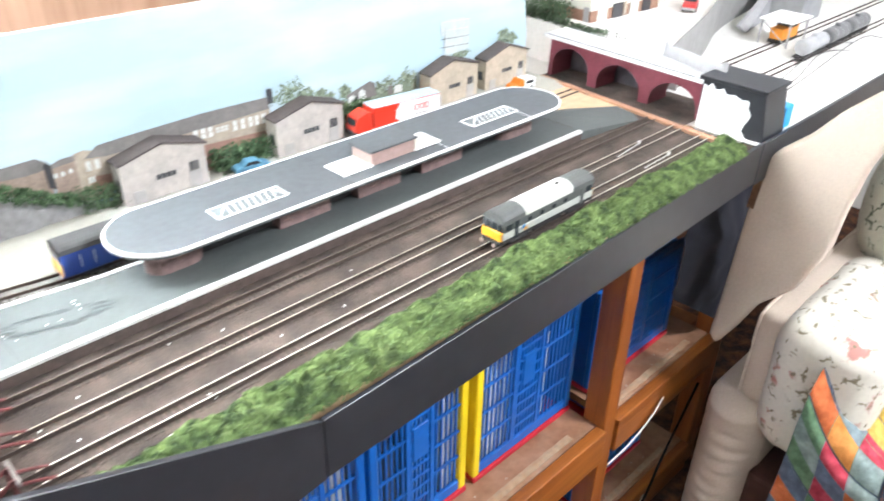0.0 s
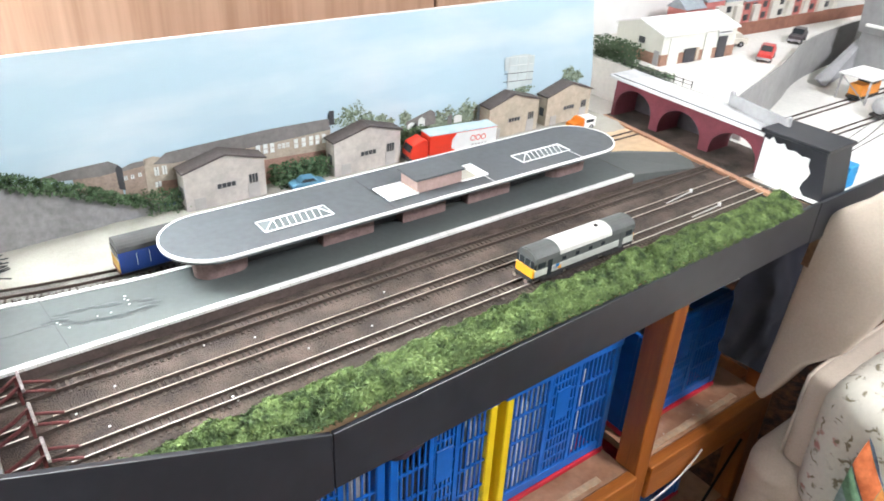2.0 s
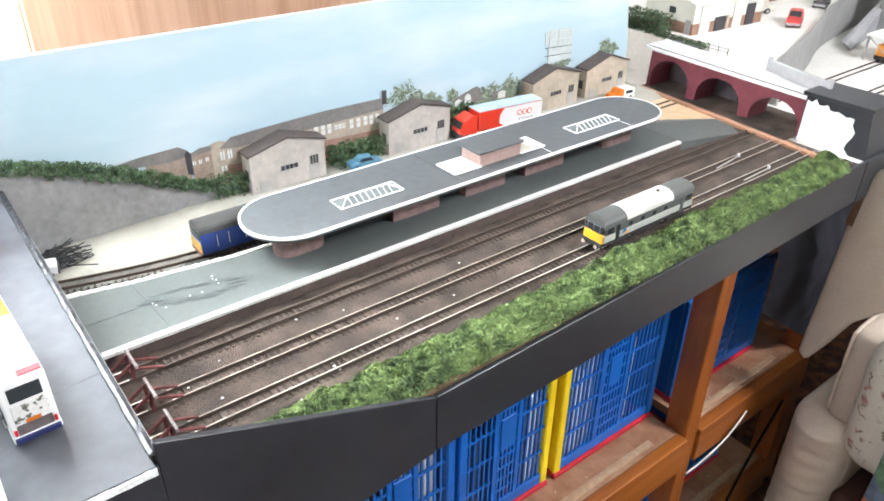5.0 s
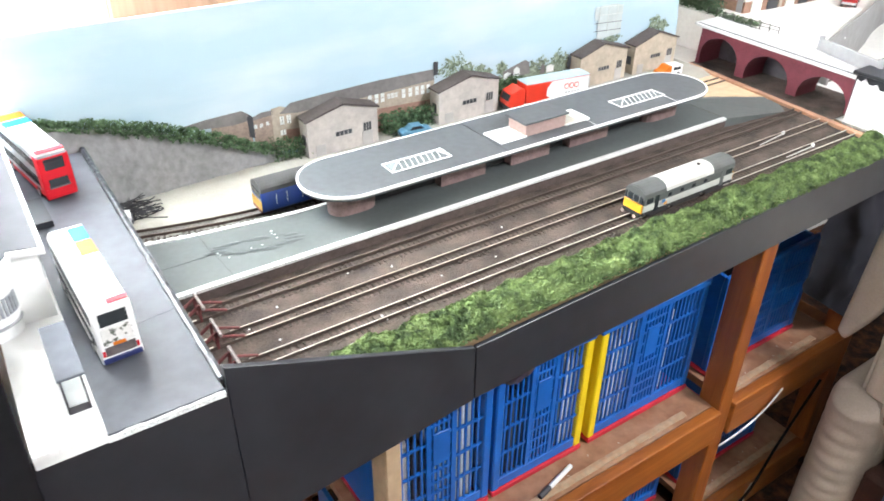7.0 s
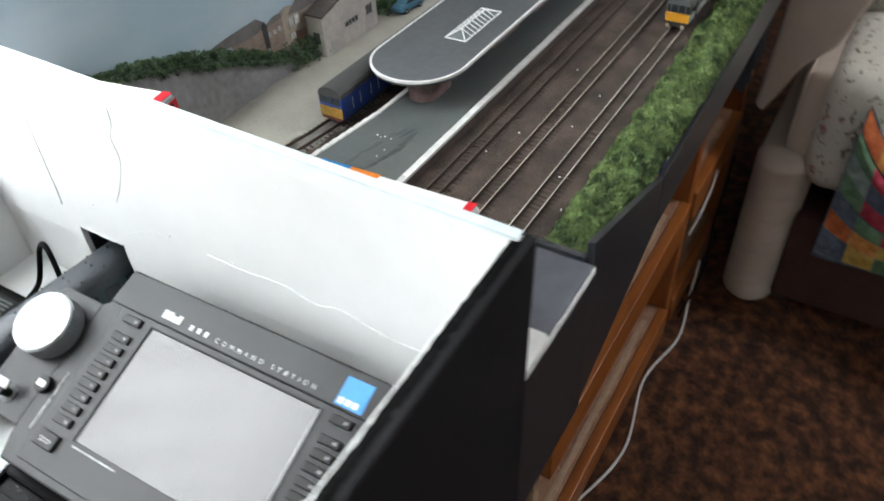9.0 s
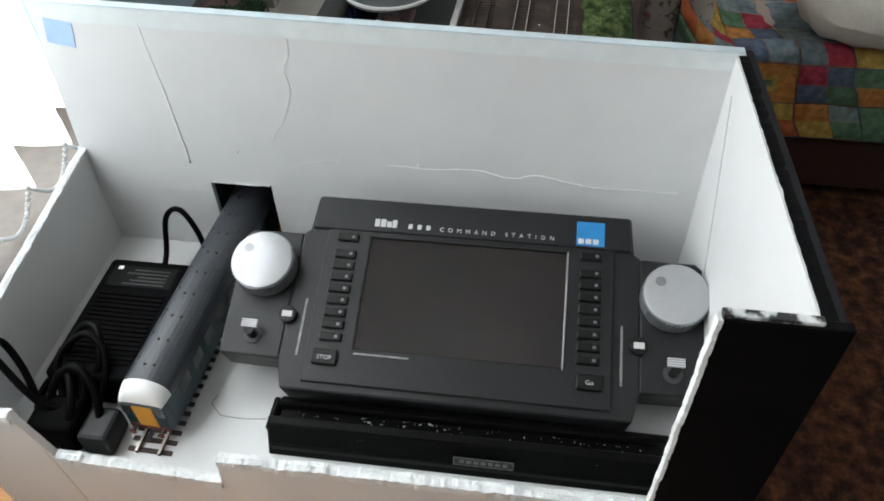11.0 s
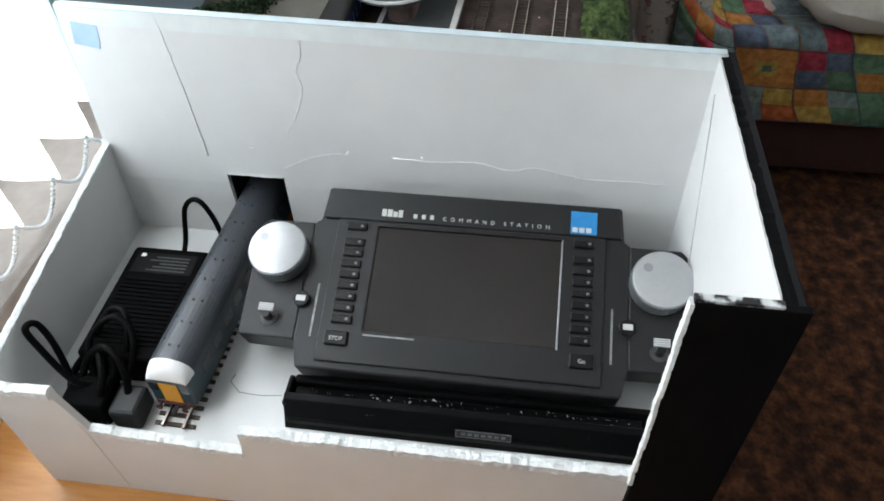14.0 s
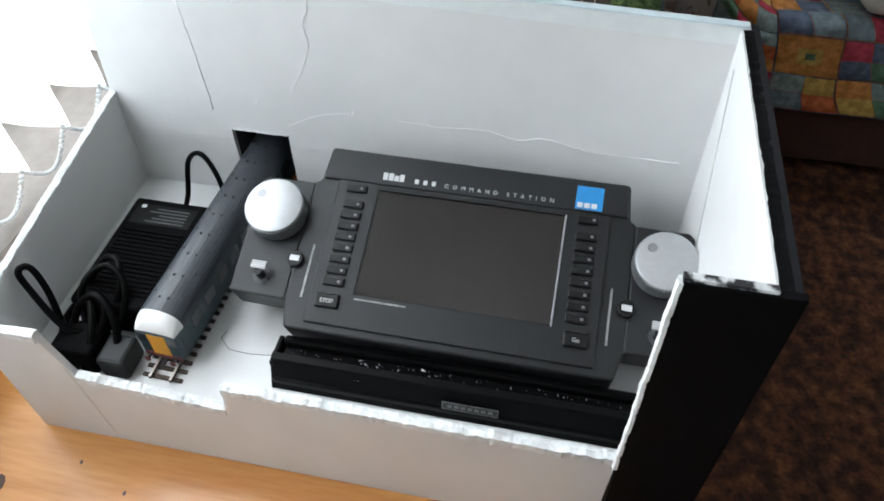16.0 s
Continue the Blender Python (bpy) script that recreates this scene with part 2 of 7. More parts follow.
rail_worn = M("rail_worn", (0.48, 0.41, 0.34), 0.45, 0.35, var=0.25, scale=60)
rail_top = M("rail_steel", (0.60, 0.54, 0.47), 0.42, 0.35, var=0.2, scale=60)
rail_dull = M("rail_dull_brown", (0.105, 0.079, 0.064), 0.55, 0.3, var=0.25, scale=60)
platform_m = M("platform_grey", (0.084, 0.094, 0.092), 0.6, var=0.1, scale=120, bump=0.1, coarse=0.06)
slab_white = M("edging_white", (0.61, 0.61, 0.595), 0.7, var=0.08, scale=200, per_object=0.07)
plat_wall = M("platform_wall_brown", (0.085, 0.062, 0.054), 0.9, var=0.25, scale=400)
brick_m = M("platform_brick", (0.21, 0.14, 0.13), 0.85, var=0.25, scale=400)
roof_felt = M("canopy_roof_grey", (0.076, 0.083, 0.090), 0.6, var=0.15, scale=90, coarse=0.08)
white_plastic = M("white_plastic", (0.78, 0.78, 0.77), 0.45, var=0.04, scale=80)
sand_m = M("ground_cream", (0.35, 0.335, 0.293), 0.95, var=0.12, scale=500, bump=0.5, coarse=0.05)
stone_m = M("retaining_wall_grey", (0.25, 0.245, 0.245), 0.9, var=0.22, scale=120, bump=0.5, dist=0.002, coarse=0.2)
road_m = M("road_dark_grey", (0.098, 0.103, 0.120), 0.5, var=0.18, scale=60, coarse=0.1, spec=0.28)

# ---- the room ----
FLOOR = -0.9766
LOW = -0.88  # the floor in the furniture's own measure, before ROOM_FIT
solo("floor", box(-2.6, -2.4, FLOOR - 0.05, 3.2, 1.0, FLOOR), carpet, "mottled brown patterned carpet floor", "floor", "structure")
solo("ceiling", box(-2.6, -2.4, 1.55, 3.2, 1.0, 1.6), wall_paint, "plain white ceiling", "ceiling", "structure")
solo("wall_south", box(-2.6, -2.5, FLOOR, 3.2, -2.4, 1.55), wall_paint, "plain pale wall", "wall", "structure")
solo("wall_west", box(-2.7, -2.4, FLOOR, -2.6, 1.0, 1.55), wall_paint, "plain pale wall", "wall", "structure")
solo("wall_east", box(3.2, -2.4, FLOOR, 3.3, 1.0, 1.55), wall_paint, "plain pale wall", "wall", "structure")
wn_b = box(-2.6, 0.90, FLOOR, -0.90, 1.0, 1.55)
box(0.05, 0.90, FLOOR, 3.2, 1.0, 1.55, bm=wn_b)
box(-0.90, 0.90, FLOOR, 0.05, 1.0, 0.0, bm=wn_b)
box(-0.90, 0.90, 1.25, 0.05, 1.0, 1.55, bm=wn_b)
solo("wall_north", wn_b, wall_paint, "white wall with a wide window opening", "wall", "structure")

# ---- window, blinds, wardrobe ----
win = thing("window_1", (-0.425, 0.94, 0.0), "white framed window behind pale vertical blinds", "window", kind="structure")
for x0, x1 in ((-0.90, -0.85), (-0.455, -0.405), (-0.01, 0.05)):
    part("window_frame", box(x0, 0.92, 0.06, x1, 0.98, 1.19, 0.004), white_plastic, win)
for z0, z1 in ((0.02, 0.06), (1.19, 1.25)):
    part("window_frame", box(-0.90, 0.92, z0, 0.05, 0.98, z1, 0.004), white_plastic, win)
pane_m = glass("window_glass")
for x0, x1 in ((-0.85, -0.455), (-0.405, -0.01)):
    p = part("pane", box(x0, 0.946, 0.06, x1, 0.952, 1.19), pane_m, win)
    p.visible_shadow = False
solo("window_sill", box(-0.92, 0.70, -0.01, 0.06, 0.90, 0.02, 0.004, 2), M("sill_brown", (0.32, 0.275, 0.245), 0.5), "pale brown wooden window sill under the blinds", "window sill", "structure")

solo("backdrop", box(-4.0, 2.2, -3.0, 3.0, 2.21, 3.5), glow("hazy_daylight", (0.93, 0.97, 1.0), 2.2), "bright hazy daylight outside the window", "backdrop", "structure")
blind_m = glow("blind_daylight_glow", (0.94, 0.975, 0.99), 8.2)
# daylight put into the slats and weights as emission, set weaker towards their feet
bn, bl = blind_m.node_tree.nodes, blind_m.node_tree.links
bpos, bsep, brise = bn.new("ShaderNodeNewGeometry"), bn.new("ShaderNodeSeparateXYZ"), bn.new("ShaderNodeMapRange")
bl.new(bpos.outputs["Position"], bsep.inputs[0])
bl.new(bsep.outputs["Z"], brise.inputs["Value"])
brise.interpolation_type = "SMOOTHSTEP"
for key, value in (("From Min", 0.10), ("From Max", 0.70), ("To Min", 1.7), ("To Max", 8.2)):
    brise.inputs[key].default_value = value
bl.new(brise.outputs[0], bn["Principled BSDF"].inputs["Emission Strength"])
blinds = thing("vertical_blinds", (-0.6, 0.74, 1.25), "pale vertical blinds with daylight added as their own glow", "blinds")
part("head_rail", box(-0.92, 0.70, 1.25, 0.06, 0.80, 1.29, 0.004), white_plastic, blinds)
chain_m = M("bead_chain_white", (0.75, 0.76, 0.76), 0.3, var=0.05)
# the slats near the layout are turned open, the others nearly closed
slat_x = [-0.845 + 0.085 * i for i in range(6)] + [-0.353, -0.285, -0.217, -0.149, -0.081, -0.013]
for i, x in enumerate(slat_x):
    half, turn = 0.0445, radians(94 if i > 5 else -17)
    cx, cy = math.cos(turn), math.sin(turn)
    yc = 0.751 if i > 5 else 0.725

    def slat_at(u, v):
        q = 2 * u - 1
        bow = 0.005 * math.cos(q * math.pi / 2)
        return (x + half * q * cx - bow * cy, yc + half * q * cy + bow * cx, 0.05 + v * 1.20)

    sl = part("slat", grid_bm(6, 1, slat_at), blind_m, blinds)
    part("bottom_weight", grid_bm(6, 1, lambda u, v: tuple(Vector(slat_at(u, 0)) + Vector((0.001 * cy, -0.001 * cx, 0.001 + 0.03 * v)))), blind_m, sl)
    if i < len(slat_x) - 1:
        x2 = slat_x[i + 1]
        for yy in ((0.712, 0.790) if i > 5 else (0.735,)):
            bm = bmesh.new()
            for k in range(22):
                u = k / 21
                bmesh.ops.create_icosphere(bm, subdivisions=1, radius=0.0027, matrix=Matrix.Translation((x + (x2 - x) * u, yy, 0.052 - 0.026 * math.sin(math.pi * u))))
            part("bead_chain", bm, chain_m, blinds, "white bead chain")

ward = thing("wardrobe", (0.46, 0.85, FLOOR), "tall wardrobe in warm oak veneer", "wardrobe")
part("carcass", box(0.09, 0.81, FLOOR, 1.08, 0.895, 1.30, 0.003), veneer, ward)
part("door", box(0.095, 0.80, FLOOR + 0.06, 0.852, 0.8095, 1.29, 0.002), veneer, ward)
part("door", box(0.857, 0.80, FLOOR + 0.06, 1.075, 0.8095, 1.29, 0.002), veneer, ward)

# ---- layout: boards, ground, fascia ----
solo("baseboard", box(0.004, 0.16, -0.06, 1.15, 0.70, -0.008), M("baseboard_ply", (0.42, 0.28, 0.16), 0.7), "plywood baseboard carrying the model station", "baseboard")


def bal_at(u, v):
    x, y = 0.0 + 1.142 * u, 0.155 + 0.365 * v
    return (x, y, -0.0002 + 0.0009 * (noise.noise(Vector((x * 60, y * 60, 0))) + 0.6 * noise.noise(Vector((x * 240, y * 240, 3)))))


solo("ballast_bed", grid_bm(260, 90, bal_at), ballast, "fine brown stone ballast between the tracks", "ballast", "stuff", smooth=True)


def sand_at(u, v):
    x, y = -0.02 + 1.17 * u, 0.525 + 0.135 * v
    yt = 0.520 + 0.036 * max(0, 1 - x / 0.2) ** 1.6
    if abs(y - yt) < 0.0165:
        return (x, y, -0.003)
    return (x, y, 0.001 + 0.006 * min(1, max(0, (y - 0.545) / 0.03)) + 0.0015 * noise.noise(Vector((x * 40, y * 40, 9))))


def rear_bed_at(u, v):
    x = -0.02 + 1.16 * u
    y = 0.520 + 0.036 * max(0, 1 - x / 0.2) ** 1.6 + 0.040 * (v - 0.5) + 0.004 * noise.noise(Vector((x * 55, 4 * v, 2)))
    return (x, y, 0.0012 - 0.004 * abs(2 * v - 1) ** 4 + 0.0008 * noise.noise(Vector((x * 160, y * 160, 6))))


solo("ballast_bed", grid_bm(320, 12, rear_bed_at), ballast_grey, "grey stone ballast under the rear track", "ballast", "stuff", smooth=True)


solo("yard_ground", grid_bm(160, 24, sand_at), sand_m, "cream sandy ground behind the platform", "ground", "structure", smooth=True)

fas = thing("fascia", (0.6, 0.14, -0.08), "matt black fascia panels along the layout's front edge", "fascia")
# main panel, slightly skewed, with its top just under the hedge
part("panel", move(prism([(0, -0.078), (0.905, -0.072), (0.905, 0.002), (0, -0.004)], "y", 0.0, 0.006, 0.0006), pose(0.2605, 0.134, 0, 0, 0, 1.1)), black_card, fas)
part("panel", move(prism([(0, -0.085), (0.2655, -0.079), (0.2655, -0.004), (0, 0.113)], "y", 0.0, 0.006, 0.0006), pose(-0.0055, 0.114, 0, 0, 0, 4.3)), black_card, fas, "black panel sloping up to the road")
part("panel", prism([(-0.152, -0.086), (-0.006, -0.086), (-0.006, 0.091), (-0.152, 0.091)], "y", 0.112, 0.118, 0.0006), black_card, fas)

# ---- tracks ----
sleeper_mesh = bpy.data.meshes.new("sleeper")
bm = box(-0.0015, -0.0155, -0.002, 0.0015, 0.0155, 0.0008, 0.0002)
bm.to_mesh(sleeper_mesh)
bm.free()
sleeper_mesh.materials.append(sleeper_m)


def rails(parent, path, gauge=0.0165, sleeper=0.0075, z=0.0, head=None):
    P = [Vector(p) for p in path]
    length = sum((b - a).length for a, b in zip(P, P[1:]))
    for side in (-1, 1):
        made = []
        for w, z0, z1 in ((0.00065, -0.0008, 0.0039), (0.0006, 0.0039, 0.0047)):
            bm, rings = bmesh.new(), []
            for i, q in enumerate(P):
                d = (P[min(i + 1, len(P) - 1)] - P[max(i - 1, 0)]).normalized()
                c = Vector((-d.y, d.x, 0))
                o = q + c * side * gauge / 2
                rings.append([bm.verts.new(o + c * s * w + Vector((0, 0, z + h))) for s, h in ((-1, z0), (1, z0), (1, z1), (-1, z1))])
            for a, b in zip(rings, rings[1:]):
                for i in range(4):
                    bm.faces.new((a[i], a[(i + 1) % 4], b[(i + 1) % 4], b[i]))
            bm.faces.new(rings[0])
            bm.faces.new(rings[-1][::-1])
            made.append(bm)
        r = part("rail", made[0], rail_side, parent, "rusty rail with a bright worn head")
        part("rail_head", made[1], head or rail_top, r)
    done, seg = 0.0, 0
    while done < length:
        rest, seg = done, 0
        while seg < len(P) - 1 and rest > (P[seg + 1] - P[seg]).length:
            rest -= (P[seg + 1] - P[seg]).length
            seg += 1
        if seg >= len(P) - 1:
            break
        d = (P[seg + 1] - P[seg]).normalized()
        ob = new("sleeper", sleeper_mesh)
        ob.parent = parent
        ob.matrix_basis = Matrix.Translation(P[seg] + d * rest - parent.location + Vector((0, 0, z))) @ Matrix.Rotation(math.atan2(d.y, d.x) + 0.02 * (random.random() - 0.5), 4, "Z")
        done += sleeper


TRACK_Y = (0.339, 0.285, 0.2315)
for y in TRACK_Y:
    tk = thing("railway_track", (0.5, y, 0.0), "model railway track with rusty rails in brown ballast", "track", "station tracks")
    rails(tk, [(0.05, y, 0), (1.13, y, 0)], head=rail_dull if y > 0.3 else rail_worn if y > 0.25 else None)
tk = thing("railway_track", (0.3, 0.53, 0.0), "single model railway track behind the platform", "track", "station tracks")
rails(tk, head=rail_dull, path=[(x, 0.520 + 0.036 * max(0, 1 - x / 0.2) ** 1.6, 0) for x in [-0.02 + 0.02 * i for i in range(59)]])

# ---- buffer stops ----
buf_red = M("buffer_rust_red", (0.11, 0.024, 0.023), 0.7, var=0.3, scale=300)
buf_white = M("buffer_beam_white", (0.26, 0.22, 0.21), 0.7, var=0.5, scale=300)


def buffer_stop(y):
    b = thing("buffer_stop", (0.035, y, 0.0), "rust-red buffer stop with a dirty white beam", "buffer stop", "buffer stops")
    for s in (-1, 1):
        yy = y + s * 0.00825
        part("upright", box(0.0295, yy - 0.0012, 0.0, 0.0325, yy + 0.0012, 0.0225, 0.0003), buf_red, b)
        part("strut", tube([(0.001, yy, 0.0045), (0.018, yy, 0.0125), (0.030, yy, 0.0205)], 0.0019, 6), buf_red, b)
        part("strut", tube([(0.060, yy, 0.0045), (0.046, yy, 0.0105), (0.033, yy, 0.0150)], 0.0016, 6), buf_red, b)
        part("rail", box(-0.0005, yy - 0.001, 0.0, 0.055, yy + 0.001, 0.0042), rail_side, b)
        part("rail_head", box(-0.0005, yy - 0.0007, 0.0042, 0.026, yy + 0.0007, 0.0048), rail_top, b)
    part("cross_bar", box(0.0290, y - 0.0085, 0.0070, 0.0310, y + 0.0085, 0.0090, 0.0003), buf_red, b)
    part("beam", box(0.0325, y - 0.0165, 0.0195, 0.0355, y + 0.0165, 0.0240, 0.0005), buf_white, b, "dirty white buffer beam")
    return b


for y in TRACK_Y:
    buffer_stop(y)

# ---- platform ----
plat = thing("platform", (0.5, 0.42, 0.0), "grey station platform with white edging and brick faces", "platform")
front = [(0.0, 0.3665), (0.955, 0.3665)]
back = [(0.955, 0.470), (0.45, 0.468), (0.2, 0.473), (0.08, 0.488), (0.0, 0.503)]
part("body", prism(front + back, "z", -0.004, 0.0145), plat_wall, plat, "dark brown platform wall")
part("deck", prism([(0.0, 0.3735), (0.954, 0.3735), (0.954, 0.464), (0.45, 0.462), (0.2, 0.467), (0.08, 0.482), (0.0, 0.497)], "z", 0.0140, 0.0160), platform_m, plat, "smooth grey platform surface")
for i in range(72):
    x0 = 0.0005 + i * 0.01326
    part("edging_slab", box(x0, 0.3655, 0.0125, x0 + 0.0129, 0.3737, 0.0166 + 0.0002 * random.random(), 0.0003), slab_white, plat)
for i in range(40):
    x0 = 0.0005 + i * 0.01326
    yb = np.interp(x0, [0, 0.08, 0.2, 0.45, 0.955], [0.4975, 0.4825, 0.4675, 0.4625, 0.4645])
    part("edging_slab", box(x0, yb, 0.0125, x0 + 0.0129, yb + 0.0065, 0.0166, 0.0003), slab_white, plat)
# ramp at the far end, and the bare ply beyond it
part("ramp", from_arrays([(0.955, 0.3665, 0.016), (1.105, 0.352, 0.0005), (1.15, 0.41, 0.0005), (1.06, 0.470, 0.0005), (0.955, 0.470, 0.016), (0.955, 0.3665, -0.003), (0.955, 0.470, -0.003)],
     [(0, 1, 2, 3, 4), (0, 5, 1), (4, 3, 6)]), platform_m, plat, "sloping grey ramp")
solo("plywood_strip", prism([(1.02, 0.45), (1.14, 0.40), (1.15, 0.57), (1.06, 0.565)], "z", -0.002, 0.0018), M("ply_bare", (0.50, 0.36, 0.23), 0.6), "bare plywood patch beside the platform end", "plywood")
solo("joint_strip", move(box(-0.006, 0.05, -0.02, 0.006, 0.475, 0.006, 0.001), pose(1.108, 0.147, 0, 0, 0, -6.0)), M("board_edge_wood", (0.34, 0.18, 0.11), 0.7, var=0.3), "worn wooden edge where the boards meet", "board edge")
for x0, y0, x1, y1 in ((0.079, 0.486, 0.086, 0.376), (0.0, 0.43, 0.082, 0.43)):
    d = Vector((x1 - x0, y1 - y0, 0))
    part("joint", move(box(0, -0.0003, 0.0158, d.length, 0.0003, 0.01615), pose(x0, y0, 0, 0, 0, math.degrees(math.atan2(d.y, d.x)))), black_card, plat)
glue = M("clear_glue", (0.052, 0.060, 0.060), 0.3, var=0.25, scale=90)
gl = bmesh.new()
for i in range(60):
    a, q = random.random() * 6.28, 0.82 + 0.25 * random.random()
    if 0.9 < a < 1.7:
        q *= 0.8
    c = Vector((0.134 + 0.050 * math.cos(a) * q, 0.424 - 0.010 * math.cos(a) * q + 0.017 * math.sin(a) * q, 0.0158))
    bmesh.ops.create_icosphere(gl, subdivisions=2, radius=0.003 + 0.0035 * random.random(), matrix=Matrix.Translation(c) @ Matrix.Rotation(-0.2, 4, "Z") @ Matrix.Diagonal((2.0, 0.75, 0.07, 1)))
part("glue_stain", gl, glue, plat, "dark ring of dried glue", smooth=True)
gl = bmesh.new()
for x, y, r in ((0.161, 0.443, 0.0013), (0.162, 0.433, 0.0011), (0.159, 0.437, 0.0008), (0.161, 0.424, 0.001), (0.086, 0.429, 0.0009), (0.088, 0.424, 0.0007), (0.095, 0.413, 0.0008), (0.125, 0.419, 0.0009), (0.139, 0.418, 0.0009)):
    bmesh.ops.create_icosphere(gl, subdivisions=1, radius=r, matrix=Matrix.Translation((x, y, 0.0163)) @ Matrix.Diagonal((1.5, 1, 0.5, 1)))
part("paint_fleck", gl, white_plastic, plat, "white dried flecks", "stuff")

# ---- canopy ----
CZ = 0.060
can = thing("platform_canopy", (0.577, 0.448, 0.016), "long grey station canopy with rounded white-edged ends", "canopy")


def stadium(x0, x1, y0, y1, n=18):
    r, yc = (y1 - y0) / 2, (y0 + y1) / 2
    pts = [(x1 - r + r * math.sin(math.pi * i / n), yc - r * math.cos(math.pi * i / n)) for i in range(n + 1)]
    return pts + [(x0 + r - r * math.sin(math.pi * i / n), yc + r * math.cos(math.pi * i / n)) for i in range(n + 1)]


X0, X1, Y0, Y1 = 0.2095, 0.960, 0.388, 0.513
part("roof", prism(stadium(X0 + 0.0012, X1 - 0.0012, Y0 + 0.0012, Y1 - 0.0012), "z", CZ - 0.0050, CZ + 0.0012), roof_felt, can, "dark grey felt canopy roof")
rim, o, i_ = bmesh.new(), stadium(X0, X1, Y0, Y1), stadium(X0 + 0.0027, X1 - 0.0027, Y0 + 0.0027, Y1 - 0.0027)
n = len(o)
rv = [[rim.verts.new((p[0], p[1], z)) for p in ring] for ring, z in ((o, CZ - 0.0016), (o, CZ + 0.0018), (i_, CZ + 0.0018), (i_, CZ - 0.0016))]
for a, b in ((0, 1), (1, 2), (2, 3), (3, 0)):
    for k in range(n):
        rim.faces.new((rv[a][k], rv[a][(k + 1) % n], rv[b][(k + 1) % n], rv[b][k]))
part("rim", rim, white_plastic, can, "white canopy edge strip")
for x, ya, yb in ((0.501, Y0 + 0.004, Y1 - 0.004), (0.670, Y0 + 0.004, 0.415), (0.849, Y0 + 0.004, 0.421)):
    part("seam", box(x - 0.0005, ya, CZ + 0.0011, x + 0.0005, yb, CZ + 0.0016), black_card if x < 0.6 else white_plastic, can)


def skylight(x0, x1, y0, y1):
    s = part("skylight", box(x0, y0, CZ + 0.0010, x1, y1, CZ + 0.0020), M("skylight_grey", (0.12, 0.13, 0.135), 0.6), can, "white-barred pitched roof light")
    zr, ym, z0 = CZ + 0.0095, (y0 + y1) / 2, CZ + 0.002
    r = 0.0008
    for a, b in (((x0, y0, z0), (x1, y0, z0)), ((x0, y1, z0), (x1, y1, z0)), ((x0, y0, z0), (x0, y1, z0)), ((x1, y0, z0), (x1, y1, z0)), ((x0 + 0.017, ym, zr), (x1 - 0.017, ym, zr)),
                 ((x0, y0, z0), (x0 + 0.017, ym, zr)), ((x0, y1, z0), (x0 + 0.017, ym, zr)), ((x1, y0, z0), (x1 - 0.017, ym, zr)), ((x1, y1, z0), (x1 - 0.017, ym, zr))):
        part("bar", tube([a, b], 0.00085, 6), white_plastic, s)
    for k in range(1, 9):
        x = x0 + 0.008 + (x1 - x0 - 0.016) * k / 9
        for ye in (y0, y1):
            part("bar", tube([(x, ye, z0), (x, ym, zr)], r * 0.8, 5), white_plastic, s)
    V = [(x0, y0, z0), (x1, y0, z0), (x1, y1, z0), (x0, y1, z0), (x0 + 0.017, ym, zr - 0.0008), (x1 - 0.017, ym, zr - 0.0008)]
    part("glazing", from_arrays(V, [(0, 1, 5, 4), (2, 3, 4, 5), (3, 0, 4), (1, 2, 5)]), M("glazing_grey", (0.135, 0.15, 0.155), 0.6, spec=0.2), s)


skylight(0.329, 0.424, 0.421, 0.450)
skylight(0.752, 0.852, 0.421, 0.450)
hut = part("roof_hut", box(0.551, 0.416, CZ, 0.628, 0.456, CZ + 0.0205), M("hut_brown_pink", (0.36, 0.25, 0.225), 0.8, var=0.12, scale=200), can, "brown rendered roof hut")
part("hut_roof", box(0.546, 0.412, CZ + 0.0205, 0.631, 0.460, CZ + 0.0235, 0.0006), roof_felt, hut)
for x0, x1 in ((0.505, 0.552), (0.628, 0.676)):
    w = part("light_well", box(x0, 0.414, CZ + 0.0011, x1, 0.456, CZ + 0.0018), M("well_cream", (0.44, 0.42, 0.36), 0.6), can, "open white-framed light well")
    for a, b in (((x0, 0.414), (x1, 0.414)), ((x0, 0.456), (x1, 0.456)), ((x0, 0.414), (x0, 0.456)), ((x1, 0.414), (x1, 0.456))):
        part("frame_bar", tube([(*a, CZ + 0.0028), (*b, CZ + 0.0028)], 0.0012, 6), white_plastic, w)
    for k in (1, 2, 3):
        x = x0 + (x1 - x0) * (0.55 + 0.11 * k)
        part("frame_bar", tube([(x, 0.415, CZ + 0.0022), (x, 0.455, CZ + 0.0022)], 0.0006, 5), white_plastic, w)
for x0, x1 in ((0.243, 0.31), (0.409, 0.486), (0.534, 0.608), (0.65, 0.731), (0.822, 0.905)):
    p = part("pier", prism(stadium(x0, x1, 0.424, 0.462, 8) if x0 < 0.3 or x0 > 0.8 else [(x0, 0.424), (x1, 0.424), (x1, 0.462), (x0, 0.462)], "z", 0.016, CZ - 0.005), brick_m, can, "brown brick support wall")
    for k in range(5):
        z = 0.0215 + k * 0.0062
        part("course", prism(stadium(x0 - 0.0002, x1 + 0.0002, 0.4238, 0.4622, 8) if x0 < 0.3 or x0 > 0.8 else [(x0 - 0.0002, 0.4238), (x1 + 0.0002, 0.4238), (x1 + 0.0002, 0.4622), (x0 - 0.0002, 0.4622)], "z", z, z + 0.0045), brick_m, p)
